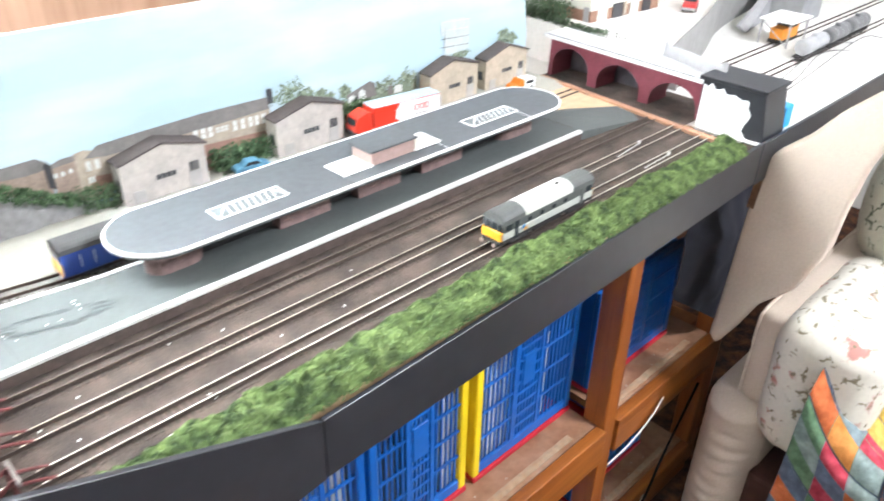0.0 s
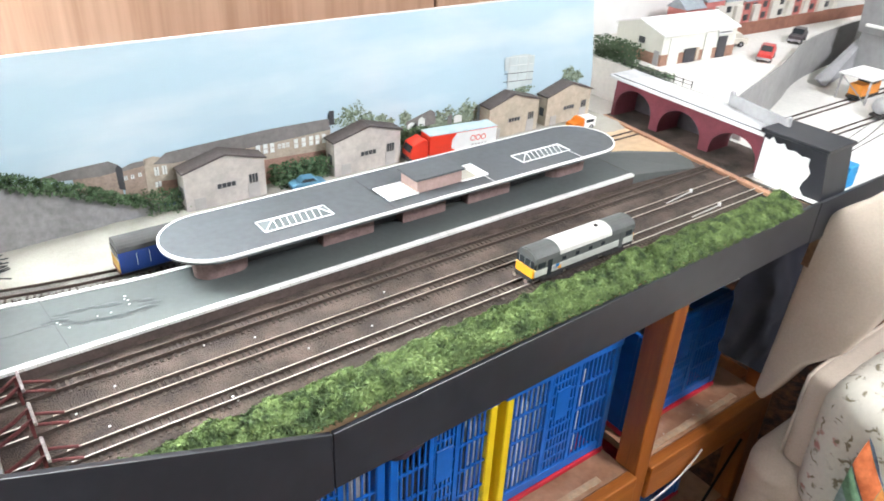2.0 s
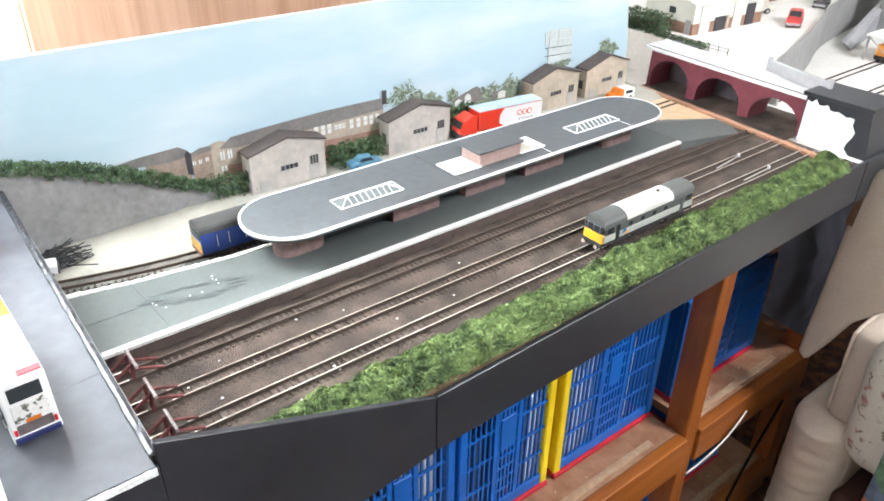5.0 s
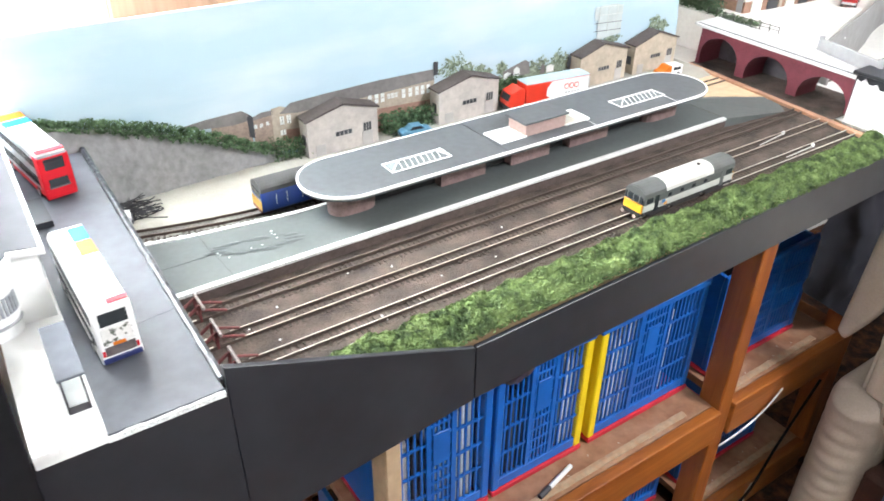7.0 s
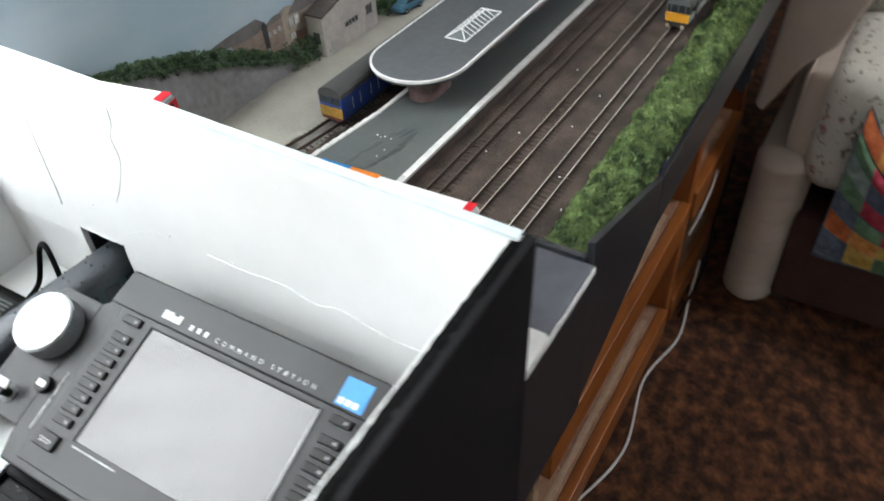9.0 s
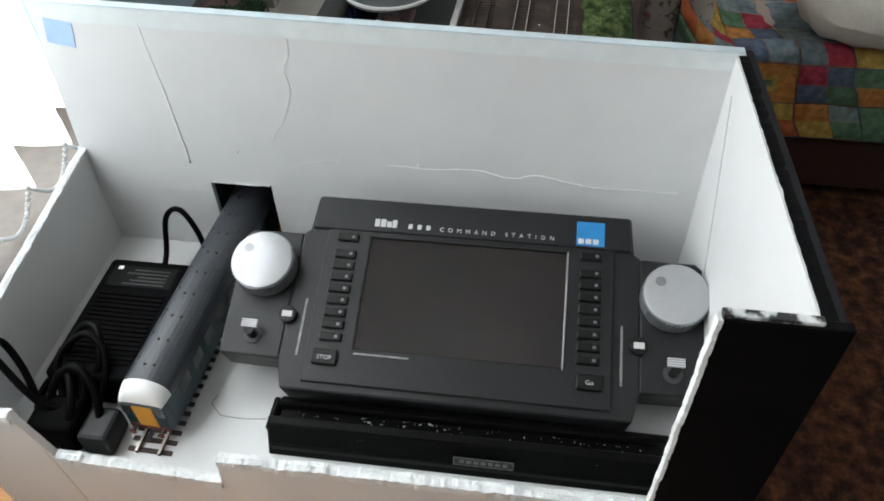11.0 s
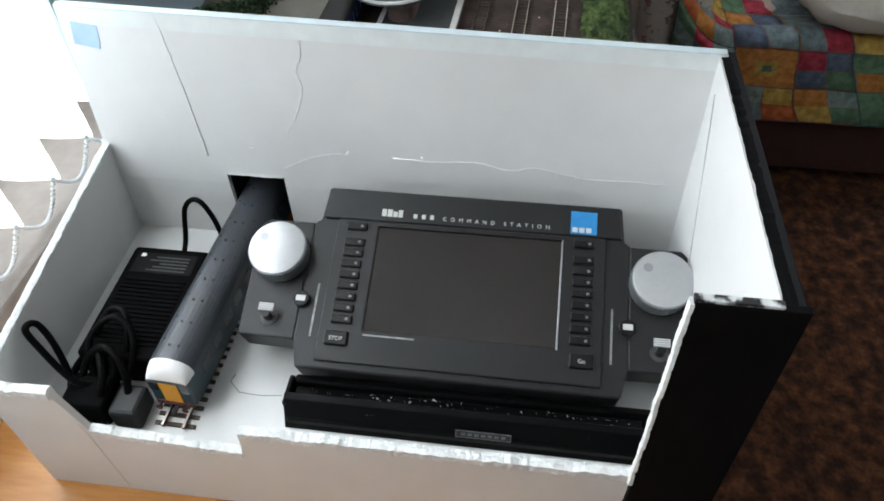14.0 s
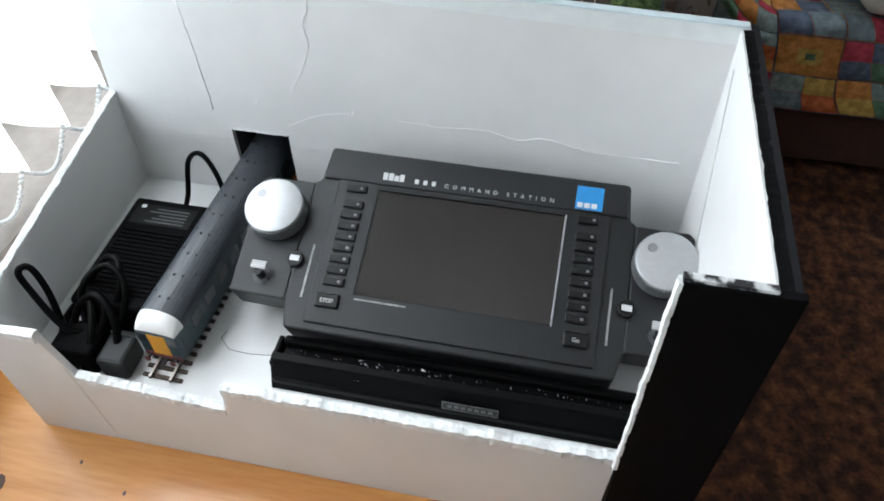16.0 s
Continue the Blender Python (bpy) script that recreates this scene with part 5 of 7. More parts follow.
for s in (-1, 1):
    pts = [(s * 0.1225, 0.0205), (s * 0.1665, 0.0215), (s * 0.1670, 0.112), (s * 0.1610, 0.1175), (s * 0.1225, 0.1175)]
    part("side_wing", slab(pts if s > 0 else pts[::-1], -0.030, -0.0010, 0.0015), anth, ec, local=True)
    kb = part("throttle_knob", cyl((s * 0.1445, 0.0868, 0.007), 0.0224, 0.014, "z", 72), alu_side, ec, "ribbed silver throttle knob", smooth=False, local=True)
    part("knob_cap", cyl((s * 0.1445, 0.0868, 0.0146), 0.0219, 0.0022, "z", 64, 0.0008), alu, kb, local=True, smooth=True)
    part("finger_dimple", cyl((s * 0.1445 - 0.011, 0.0950, 0.0156), 0.0034, 0.0006, "z", 20), M("dimple_grey", (0.28, 0.29, 0.30), 0.3, 0.4), kb, local=True)
    for k in range(44):
        a = 2 * math.pi * k / 44
        part("rib", move(box(-0.0007, 0.0218, 0.002, 0.0007, 0.0229, 0.0130), Matrix.Translation((s * 0.1445, 0.0868, 0)) @ Matrix.Rotation(a, 4, "Z")), alu_side, kb, local=True)
    rb = part("round_button", cyl((s * 0.1215, 0.0518, 0.0022), 0.0062, 0.0048, "z", 28, 0.0006), anth2, ec, local=True)
    lo = part("symbol", box(s * 0.1215 - 0.0036, 0.0496, 0.0046, s * 0.1215 + 0.0036, 0.0540, 0.0049, 0.0001), print_w, rb, "white locomotive symbol", local=True)
    jy = part("joystick", cyl((s * 0.1445, 0.0360, 0.004), 0.0032, 0.011, "z", 16), anth2, ec, local=True)
    part("joystick_well", cyl((s * 0.1445, 0.0360, -0.0008), 0.0065, 0.0012, "z", 28), print_dark, ec, local=True)
    part("joystick_cap", box(s * 0.1445 - 0.0058, 0.0375, 0.0085, s * 0.1445 + 0.0058, 0.0438, 0.0105, 0.0006), M("cap_silver", (0.30, 0.30, 0.31), 0.35, 0.3), jy, "silver ridged joystick cap", local=True)
    for k in range(4):
        part("ridge", box(s * 0.1445 - 0.0056, 0.0380 + 0.0016 * k, 0.0105, s * 0.1445 + 0.0056, 0.0387 + 0.0016 * k, 0.0111), print_w, jy, local=True)
    part("printed_line", box(s * 0.1105 - 0.0008, 0.024, 0.0001, s * 0.1105 + 0.0008, 0.066, 0.0004), M("print_grey", (0.24, 0.24, 0.24), 0.5, var=0.5, scale=900), ec, "row of tiny pale print", local=True)
    for k in range(9):
        y = 0.1148 - (0.0 if k == 0 else 0.0044) - k * 0.0090
        bt = part("soft_key", box(s * 0.0880 - 0.0078, y - 0.0031, 0.002, s * 0.0880 + 0.0078, y + 0.0031, 0.0049, 0.0009, 2), anth2, ec, local=True)
        part("symbol", box(s * 0.0880 + 0.0028, y - 0.0010, 0.0048, s * 0.0880 + 0.0050, y + 0.0010, 0.0051), M("symbol_grey", (0.16, 0.16, 0.17), 0.5), bt, local=True)
    bt = part("large_key", box(s * 0.0895 - 0.0088, 0.0180, 0.002, s * 0.0895 + 0.0088, 0.0292, 0.0052, 0.0012, 2), anth2, ec, local=True)
    lettering("lettering", "STOP" if s < 0 else "Go", 0.0043, Matrix.Translation((s * 0.0895, 0.0216, 0.0053)), print_w, bt, align="CENTER")
part("screen", box(-0.0712, 0.0315, 0.0020, 0.0712, 0.1160, 0.0028, 0.0003), screen_m, ec, "dark glossy colour screen", local=True)
for a in ((-0.0722, 0.0305, -0.0708, 0.1170), (0.0708, 0.0305, 0.0722, 0.1170), (-0.0722, 0.1158, 0.0722, 0.1170)):
    # the right strip's highlight is put into its colour
    part("bezel", box(a[0], a[1], 0.0018, a[2], a[3], 0.0040, 0.0004), anth2 if a[2] < 0.072 or a[0] < 0 else M("bezel_highlight", (0.30, 0.30, 0.31), 0.3), ec, local=True)
part("printed_line", box(-0.0705, 0.0275, 0.0024, -0.0320, 0.0288, 0.0027), M("print_grey", (0.24, 0.24, 0.24), 0.5, var=0.5, scale=900), ec, "row of tiny pale print", local=True)
# maker's marks as plain shapes, the plain words as words
for k, (x0, w) in enumerate(((-0.0705, 0.0036), (-0.0661, 0.0038), (-0.0616, 0.0036), (-0.0574, 0.0034))):
    part("maker_mark", box(x0, 0.1258, 0.0026, x0 + w, 0.1258 + (0.0062 if k != 2 else 0.0046), 0.0029), print_w, ec, "white maker's mark", local=True)
for k in range(3):
    part("maker_mark", box(-0.0453 + 0.0066 * k, 0.1258, 0.0026, -0.0423 + 0.0066 * k, 0.1296, 0.0028), print_w, ec, local=True)
lettering("lettering", "COMMAND STATION", 0.0046, Matrix.Translation((-0.0221, 0.1256, 0.0027)), print_w, ec, space=2.2)
sq = part("maker_badge", box(0.0770, 0.1232, 0.0020, 0.0970, 0.1424, 0.0030, 0.0003), M("badge_blue", (0.02, 0.22, 0.52), 0.4, var=0.12, scale=150), ec, "blue square maker's badge", local=True)
for k in range(3):
    part("badge_mark", box(0.0783 + 0.0052 * k, 0.1246, 0.0030, 0.0824 + 0.0052 * k, 0.1286, 0.0032), print_w, sq, local=True)
ec.matrix_world = Matrix.Translation((-0.358, 0.2905, 0.087)) @ Matrix(((0, math.cos(radians(20)), -math.sin(radians(20)), 0), (-1, 0, 0, 0), (0, math.sin(radians(20)), math.cos(radians(20)), 0), (0, 0, 0, 1)))

# ---- track cleaner tray in front ----
tt = thing("track_cleaning_tray", (-0.37, 0.285, FLZ), "black plastic rolling-road tray flecked with dust", "tray")
blk = M("black_gloss_plastic", (0.003, 0.003, 0.0033), 0.35, var=0.1, scale=120, spec=0.09)
part("base", box(-0.392, 0.158, FLZ, -0.360, 0.418, FLZ + 0.010, 0.001), blk, tt)
part("front_rail", prism([(-0.394, FLZ), (-0.386, FLZ), (-0.378, FLZ + 0.026), (-0.384, FLZ + 0.024)], "y", 0.150, 0.420, 0.0008), blk, tt)
part("back_rail", box(-0.367, 0.150, FLZ, -0.3605, 0.416, FLZ + 0.024, 0.0015), blk, tt)
part("bed", box(-0.384, 0.160, FLZ + 0.010, -0.367, 0.415, FLZ + 0.017, 0.0006), blk, tt)
part("gold_strip", box(-0.3795, 0.160, FLZ + 0.0170, -0.3789, 0.415, FLZ + 0.0176), M("brass_strip", (0.45, 0.33, 0.10), 0.35, 0.9), tt, "thin brass strip")
part("end_cap", box(-0.386, 0.417, FLZ, -0.361, 0.421, FLZ + 0.022, 0.001), blk, tt)
PL = pose(-0.3905, 0.272, FLZ + 0.0135, 0, 14, 0)
np_ = part("name_plate", move(box(-0.0002, -0.020, -0.0035, 0.0004, 0.020, 0.0035, 0.0001), PL), M("plate_dark", (0.012, 0.012, 0.013), 0.4, var=0.3, scale=500), tt, "small dark name plate with a pale rim")
plate_rim = M("plate_rim_grey", (0.12, 0.12, 0.12), 0.4, var=0.5, scale=500)
for ya, za, yb, zb_ in ((-0.020, 0.0029, 0.020, 0.0035), (-0.020, -0.0035, 0.020, -0.0029), (-0.020, -0.0029, -0.0194, 0.0029), (0.0194, -0.0029, 0.020, 0.0029)):
    part("rim", move(box(-0.0005, ya, za, 0.0, yb, zb_), PL), plate_rim, np_)
for k in range(7):
    part("letter_bar", move(box(-0.0004, -0.016 + 0.0048 * k, -0.0014, 0.0, -0.0128 + 0.0048 * k, 0.0014), PL), plate_rim, np_)
rgd = np.random.RandomState(33)
V, F = [], []
for i in range(230):
    y = 0.165 + 0.245 * rgd.rand() ** (0.8 if i % 2 else 1.4)
    x = -0.3815 + 0.0022 * rgd.randn() if i % 3 else -0.371 + 0.0015 * rgd.randn()
    p = np.array((x, y, FLZ + (0.0185 if i % 3 else 0.018)))
    s = 0.00025 + 0.0009 * rgd.rand() ** 4
    q = rgd.randn(4, 3)
    o = len(V)
    V += list(p + q * s)
    F += [(o, o + 1, o + 2), (o, o + 2, o + 3), (o, o + 3, o + 1), (o + 1, o + 3, o + 2)]
part("dust", from_arrays(V, F), M("dust_white", (0.6, 0.6, 0.6), 0.9), tt, "white specks of dust", "stuff")
tt.location += Vector((0.007, -0.006, 0))

# ---- trains ----
loco_grey = M("loco_dark_grey", (0.075, 0.08, 0.078), 0.5, var=0.12, scale=120)
loco_light = M("loco_light_grey", (0.42, 0.43, 0.40), 0.5, var=0.08, scale=120)
roof_white = M("loco_roof_white", (0.52, 0.51, 0.48), 0.5, var=0.06, scale=90)
yellow_p = M("warning_yellow", (0.66, 0.29, 0.015), 0.45, var=0.08, scale=100)
under = M("underframe_black", (0.025, 0.023, 0.022), 0.8, var=0.3, scale=200)


def body_section(w, z0, zs, zt, n=10):
    """A vehicle's cross section: straight sides and an arched roof."""
    half = w / 2
    return [(-half, z0), (half, z0), (half, zs)] + [(half * math.cos(math.pi * k / n), zs + (zt - zs) * math.sin(math.pi * k / n) ** 0.8) for k in range(1, n)] + [(-half, zs)]


def bogie(parent, x, w=0.030, axles=(-0.012, 0.012)):
    bg = part("bogie", box(x - 0.021, -w / 2, 0.0075, x + 0.021, w / 2, 0.0125, 0.0008), under, parent, local=True)
    for a in axles:
        for s in (-1, 1):
            part("wheel", cyl((x + a, s * 0.0083, 0.0062 + 0.004), 0.0062, 0.0024, "y", 18), under, bg, local=True)
    for s in (-1, 1):
        part("side_frame", box(x - 0.019, s * w / 2 - 0.0012, 0.0068, x + 0.019, s * w / 2 + 0.0012, 0.0115, 0.0006), under, bg, local=True)


lo = thing("diesel_locomotive", (0, 0, 0), "grey diesel locomotive with a yellow cab front", "locomotive")
LL, LW = 0.188, 0.035
part("lower_body", box(-LL / 2 + 0.002, -LW / 2, 0.0170, LL / 2 - 0.002, LW / 2, 0.0275, 0.0008), loco_light, lo, "light grey lower bodyside", local=True)
part("upper_body", prism(body_section(LW - 0.0003, 0.0273, 0.0385, 0.0515), "x", -LL / 2 + 0.004, LL / 2 - 0.004, 0.0), loco_grey, lo, "dark grey upper body and roof", smooth=False, local=True)
for s in (-1, 1):
    part("cab_roof", prism(body_section(LW - 0.001, 0.036, 0.0385, 0.0505), "x", s * (LL / 2 - 0.0045), s * (LL / 2 - 0.0012)), loco_grey, lo, local=True)
    part("yellow_front", box(s * (LL / 2 - 0.0035), -LW / 2 + 0.0012, 0.0160, s * (LL / 2 + 0.0004), LW / 2 - 0.0012, 0.0285, 0.0008), yellow_p, lo, "yellow warning panel", local=True)
    part("cab_window", box(s * (LL / 2 - 0.003), -LW / 2 + 0.0022, 0.0298, s * (LL / 2 + 0.0002), LW / 2 - 0.0022, 0.0400, 0.0006), bus_glass, lo, "dark windscreen", local=True)
    for k in (-1, 0, 1):
        part("window_pillar", box(s * (LL / 2 - 0.001), k * 0.0102 - 0.0006, 0.0298, s * (LL / 2 + 0.0006), k * 0.0102 + 0.0006, 0.0400), loco_grey, lo, local=True)
    part("buffer_beam", box(s * (LL / 2 - 0.002), -LW / 2 + 0.002, 0.0095, s * (LL / 2 + 0.0008), LW / 2 - 0.002, 0.0162, 0.0005), under, lo, local=True)
    for y in (-0.0105, 0.0105):
        bf = part("buffer", cyl((s * (LL / 2 + 0.003), y, 0.0125), 0.0013, 0.006, "x", 10), under, lo, local=True)
        part("buffer_head", cyl((s * (LL / 2 + 0.006), y, 0.0125), 0.0027, 0.0008, "x", 16), M("buffer_steel", (0.5, 0.4, 0.35), 0.5, 0.5), bf, local=True)
    for y in (-1, 1):
        part("cab_door", box(s * (LL / 2 - 0.031), y * LW / 2 - 0.0003, 0.0145, s * (LL / 2 - 0.0235), y * LW / 2 + 0.0003, 0.0375), bus_glass if s < 0 else loco_grey, lo, local=True)
        part("cab_side_window", box(s * (LL / 2 - 0.019), y * LW / 2 - 0.0004, 0.0295, s * (LL / 2 - 0.007), y * LW / 2 + 0.0003, 0.0368), bus_glass, lo, local=True)
    bogie(lo, s * 0.058)
for k in range(4):
    for y in (-1, 1):
        part("side_window", box(-0.045 + 0.024 * k, y * LW / 2 - 0.0004, 0.0297, -0.039 + 0.024 * k, y * LW / 2 + 0.0002, 0.0345), bus_glass, lo, local=True)
rp = prism([(y, z + 0.0006) for y, z in body_section(LW - 0.0003, 0.0382, 0.0385, 0.0515)[2:]] + [(-LW / 2 + 0.0003, 0.0385)], "x", -0.050, 0.046)
part("roof_panel", rp, roof_white, lo, "off-white roof panel", local=True)
part("exhaust", cyl((0.028, -0.002, 0.0524), 0.0028, 0.0012, "z", 16), under, lo, local=True)
part("solebar", box(-LL / 2 + 0.003, -LW / 2 + 0.0012, 0.0115, LL / 2 - 0.003, LW / 2 - 0.0012, 0.0172, 0.0006), under, lo, "black solebar", local=True)
part("tank", box(-0.030, -0.0145, 0.0065, 0.030, 0.0145, 0.0135, 0.001), under, lo, local=True)
for x, z, m in ((-0.056, 0.0225, blue_p), (-0.060, 0.0205, M("emblem_grey", (0.3, 0.32, 0.36), 0.5)), (-0.052, 0.0190, yellow_p)):
    part("emblem", box(x, -LW / 2 - 0.0003, z, x + 0.006, -LW / 2 + 0.0002, z + 0.0045), m, lo, "small blue emblem", local=True)
lo.location = (0.682, 0.2315, 0.0)

blue_train = M("unit_blue", (0.010, 0.045, 0.24), 0.35, var=0.08, scale=120)
unit_roof = M("unit_roof_grey", (0.050, 0.050, 0.050), 0.6, var=0.12, scale=90)


def unit_car(x0, x1, cab):
    c = thing("parcels_railcar", (0, 0, 0), "blue parcels railcar with a grey roof and yellow end", "railcar", "railcars behind the platform")
    L_ = x1 - x0
    part("body", box(-L_ / 2, -0.0172, 0.010, L_ / 2, 0.0172, 0.0395, 0.0006), blue_train, c, local=True)
    part("roof", prism(body_section(0.0346, 0.0385, 0.0395, 0.0515), "x", -L_ / 2, L_ / 2), unit_roof, c, "grey arched roof", local=True)
    if cab:
        part("cab_end", box(-L_ / 2 - 0.0006, -0.0168, 0.012, -L_ / 2 + 0.0005, 0.0168, 0.026, 0.0003), M("faded_yellow", (0.36, 0.20, 0.03), 0.6, var=0.3, scale=200), c, "faded yellow cab end", local=True)
        for y in (-0.0105, 0, 0.0105):
            part("cab_window", box(-L_ / 2 - 0.0009, y - 0.0045, 0.0305, -L_ / 2 + 0.0004, y + 0.0045, 0.0395), bus_glass, c, local=True)
        part("buffer_beam", box(-L_ / 2 - 0.001, -0.015, 0.0085, -L_ / 2 + 0.002, 0.015, 0.0125), buf_red, c, local=True)
    for k in range(6):
        x = -L_ / 2 + 0.022 + k * (L_ - 0.04) / 6
        part("door", box(x, -0.0176, 0.013, x + 0.014, -0.0170, 0.036, 0.0002), blue_train, c, local=True)
        for d in (-0.001, 0.0145):
            part("grab_rail", tube([(x + d, -0.0178, 0.018), (x + d, -0.0178, 0.034)], 0.0004, 5), white_plastic, c, local=True)
    for s in (-1, 1):
        bogie(c, s * (L_ / 2 - 0.035))
    c.location = ((x0 + x1) / 2, 0.5195, 0.0)
    return c


unit_car(0.1740, 0.440, True)
unit_car(0.445, 0.705, False)

# ---- coach, track and power supply in the box ----
ct = thing("display_track", (-0.30, 0.4885, FLZ), "short track panel inside the white box", "track")
for s in (-1, 1):
    r = part("rail", box(-0.398, 0.4885 + s * 0.00825 - 0.001, FLZ + 0.0015, -0.11, 0.4885 + s * 0.00825 + 0.001, FLZ + 0.0042), rail_side, ct)
    part("rail_head", box(-0.398, 0.4885 + s * 0.00825 - 0.0008, FLZ + 0.0042, -0.11, 0.4885 + s * 0.00825 + 0.0008, FLZ + 0.0048), rail_top, ct)
for k in range(36):
    x = -0.3965 + k * 0.008
    part("sleeper", box(x, 0.4725, FLZ, x + 0.0034, 0.5045, FLZ + 0.0018, 0.0003), sleeper_m, ct)
co = thing("railcar_coach", (0, 0, 0), "dark blue-green coach with a white-domed yellow-panelled end", "railcar")
coach_roof = M("coach_roof_slate", (0.032, 0.037, 0.045), 0.42, var=0.08, scale=100)
coach_side = M("coach_side_green", (0.012, 0.035, 0.045), 0.4, var=0.1, scale=100)
part("body", box(-0.136, -0.0172, 0.010, 0.136, 0.0172, 0.039, 0.0006), coach_side, co, local=True)
part("roof", prism(body_section(0.0350, 0.0382, 0.0395, 0.0530, 16), "x", -0.130, 0.136), coach_roof, co, "slate grey arched roof", smooth=False, local=True)
dome = grid_bm(16, 6, lambda u, v: (-0.130 - 0.0115 * math.sin(v * math.pi / 2), 0.0175 * math.cos(math.pi * u) * (1 - 0.12 * v), 0.0385 + (0.0145 * math.sin(math.pi * u) ** 0.8) * math.cos(v * math.pi / 2 * 0.92)))
part("white_dome", dome, white_plastic, co, "white domed cab roof", smooth=True, local=True)
part("cab_front", box(-0.1415, -0.0168, 0.011, -0.135, 0.0168, 0.0390, 0.0012), coach_side, co, local=True)
part("yellow_panel", box(-0.1421, -0.0072, 0.0135, -0.1412, 0.0072, 0.0365, 0.0003), yellow_p, co, "yellow gangway panel", local=True)
for y in (-0.0122, 0.0122):
    part("cab_window", box(-0.1420, y - 0.0035, 0.027, -0.1412, y + 0.0035, 0.0365, 0.0002), bus_glass, co, local=True)
    bf = part("buffer", cyl((-0.1445, y * 0.85, 0.0125), 0.0013, 0.006, "x", 10), under, co, local=True)
    part("buffer_head", cyl((-0.1475, y * 0.85, 0.0125), 0.0025, 0.0008, "x", 14), buf_red, bf, local=True)
part("buffer_beam", box(-0.1425, -0.015, 0.0095, -0.138, 0.015, 0.0138, 0.0004), buf_red, co, local=True)
part("coupling", box(-0.149, -0.0015, 0.0065, -0.140, 0.0015, 0.0085), under, co, local=True)
for k in range(12):
    for y in (-0.0105, -0.0035, 0.0035, 0.0105):
        zr = 0.0395 + 0.0135 * math.sqrt(1 - (y / 0.0175) ** 2)
        part("roof_vent", cyl((-0.118 + 0.0215 * k + (0.006 if abs(y) > 0.005 else 0.0), y, zr), 0.0009, 0.0022, "z", 8), under, co, local=True)
    for s in (-1, 1):
        part("side_window", box(-0.120 + 0.021 * k, s * 0.0172 - 0.0004, 0.024, -0.106 + 0.021 * k, s * 0.0172 + 0.0004, 0.035), bus_glass, co, local=True)
bogie(co, -0.098)
bogie(co, 0.098)
co.matrix_world = pose(-0.241, 0.4895, FLZ, 0, 0, -3.2)
ct.matrix_basis = Matrix.Translation((-0.241, 0.4915, 0)) @ Matrix.Rotation(radians(-1.8), 4, "Z") @ Matrix.Translation((0.241, -0.4885, 0)) @ ct.matrix_basis

ps = thing("power_supply", (-0.305, 0.545, FLZ), "black ribbed power supply brick", "power supply")
psm = M("psu_black", (0.0022, 0.0022, 0.0024), 0.6, var=0.1, scale=300, spec=0.03)
part("case", box(-0.362, 0.513, FLZ, -0.248, 0.580, FLZ + 0.034, 0.004, 3), psm, ps)
for k in range(16):
    part("cooling_rib", box(-0.350 + k * 0.0042, 0.520, FLZ + 0.0335, -0.348 + k * 0.0042, 0.573, FLZ + 0.0352, 0.0003), psm, ps)
part("rating_label", box(-0.278, 0.520, FLZ + 0.0338, -0.256, 0.573, FLZ + 0.0344), M("label_black", (0.004, 0.004, 0.004), 0.6, spec=0.1), ps)
for k in range(5):
    part("label_line", box(-0.2755 + 0.0036 * k, 0.526, FLZ + 0.0344, -0.2740 + 0.0036 * k, 0.560 - 0.005 * (k % 3), FLZ + 0.0346), M("label_grey", (0.010, 0.010, 0.010), 0.5), ps)
part("label_symbol", box(-0.2605, 0.5655, FLZ + 0.0344, -0.2572, 0.5695, FLZ + 0.0347), white_plastic, ps)
cord = M("cable_black", (0.0024, 0.0024, 0.0024), 0.4, spec=0.07)
cables = [
    ("power_cable", [(-0.250, 0.545, FLZ + 0.012), (-0.226, 0.548, FLZ + 0.018), (-0.213, 0.545, FLZ + 0.048), (-0.214, 0.530, FLZ + 0.060), (-0.220, 0.517, FLZ + 0.044), (-0.228, 0.509, FLZ + 0.015), (-0.235, 0.507, FLZ + 0.003)], 0.0023),
    ("power_cable", [(-0.362, 0.545, FLZ + 0.012), (-0.376, 0.552, FLZ + 0.02), (-0.384, 0.570, FLZ + 0.03), (-0.372, 0.596, FLZ + 0.056), (-0.366, 0.603, FLZ + 0.066), (-0.360, 0.598, FLZ + 0.064), (-0.366, 0.588, FLZ + 0.045), (-0.384, 0.574, FLZ + 0.020), (-0.398, 0.566, FLZ + 0.006)], 0.0026),
    ("power_cable", [(-0.398, 0.545, FLZ + 0.004), (-0.378, 0.560, FLZ + 0.018), (-0.356, 0.566, FLZ + 0.045), (-0.340, 0.552, FLZ + 0.054), (-0.348, 0.536, FLZ + 0.045), (-0.372, 0.536, FLZ + 0.022), (-0.388, 0.552, FLZ + 0.010)], 0.0026),
    ("power_cable", [(-0.392, 0.572, FLZ + 0.004), (-0.370, 0.568, FLZ + 0.032), (-0.362, 0.552, FLZ + 0.046), (-0.372, 0.536, FLZ + 0.036), (-0.390, 0.530, FLZ + 0.012)], 0.0030),
    ("power_cable", [(-0.345, 0.570, FLZ + 0.036), (-0.332, 0.560, FLZ + 0.050), (-0.334, 0.546, FLZ + 0.054), (-0.348, 0.540, FLZ + 0.044), (-0.366, 0.545, FLZ + 0.018)], 0.0026),
]
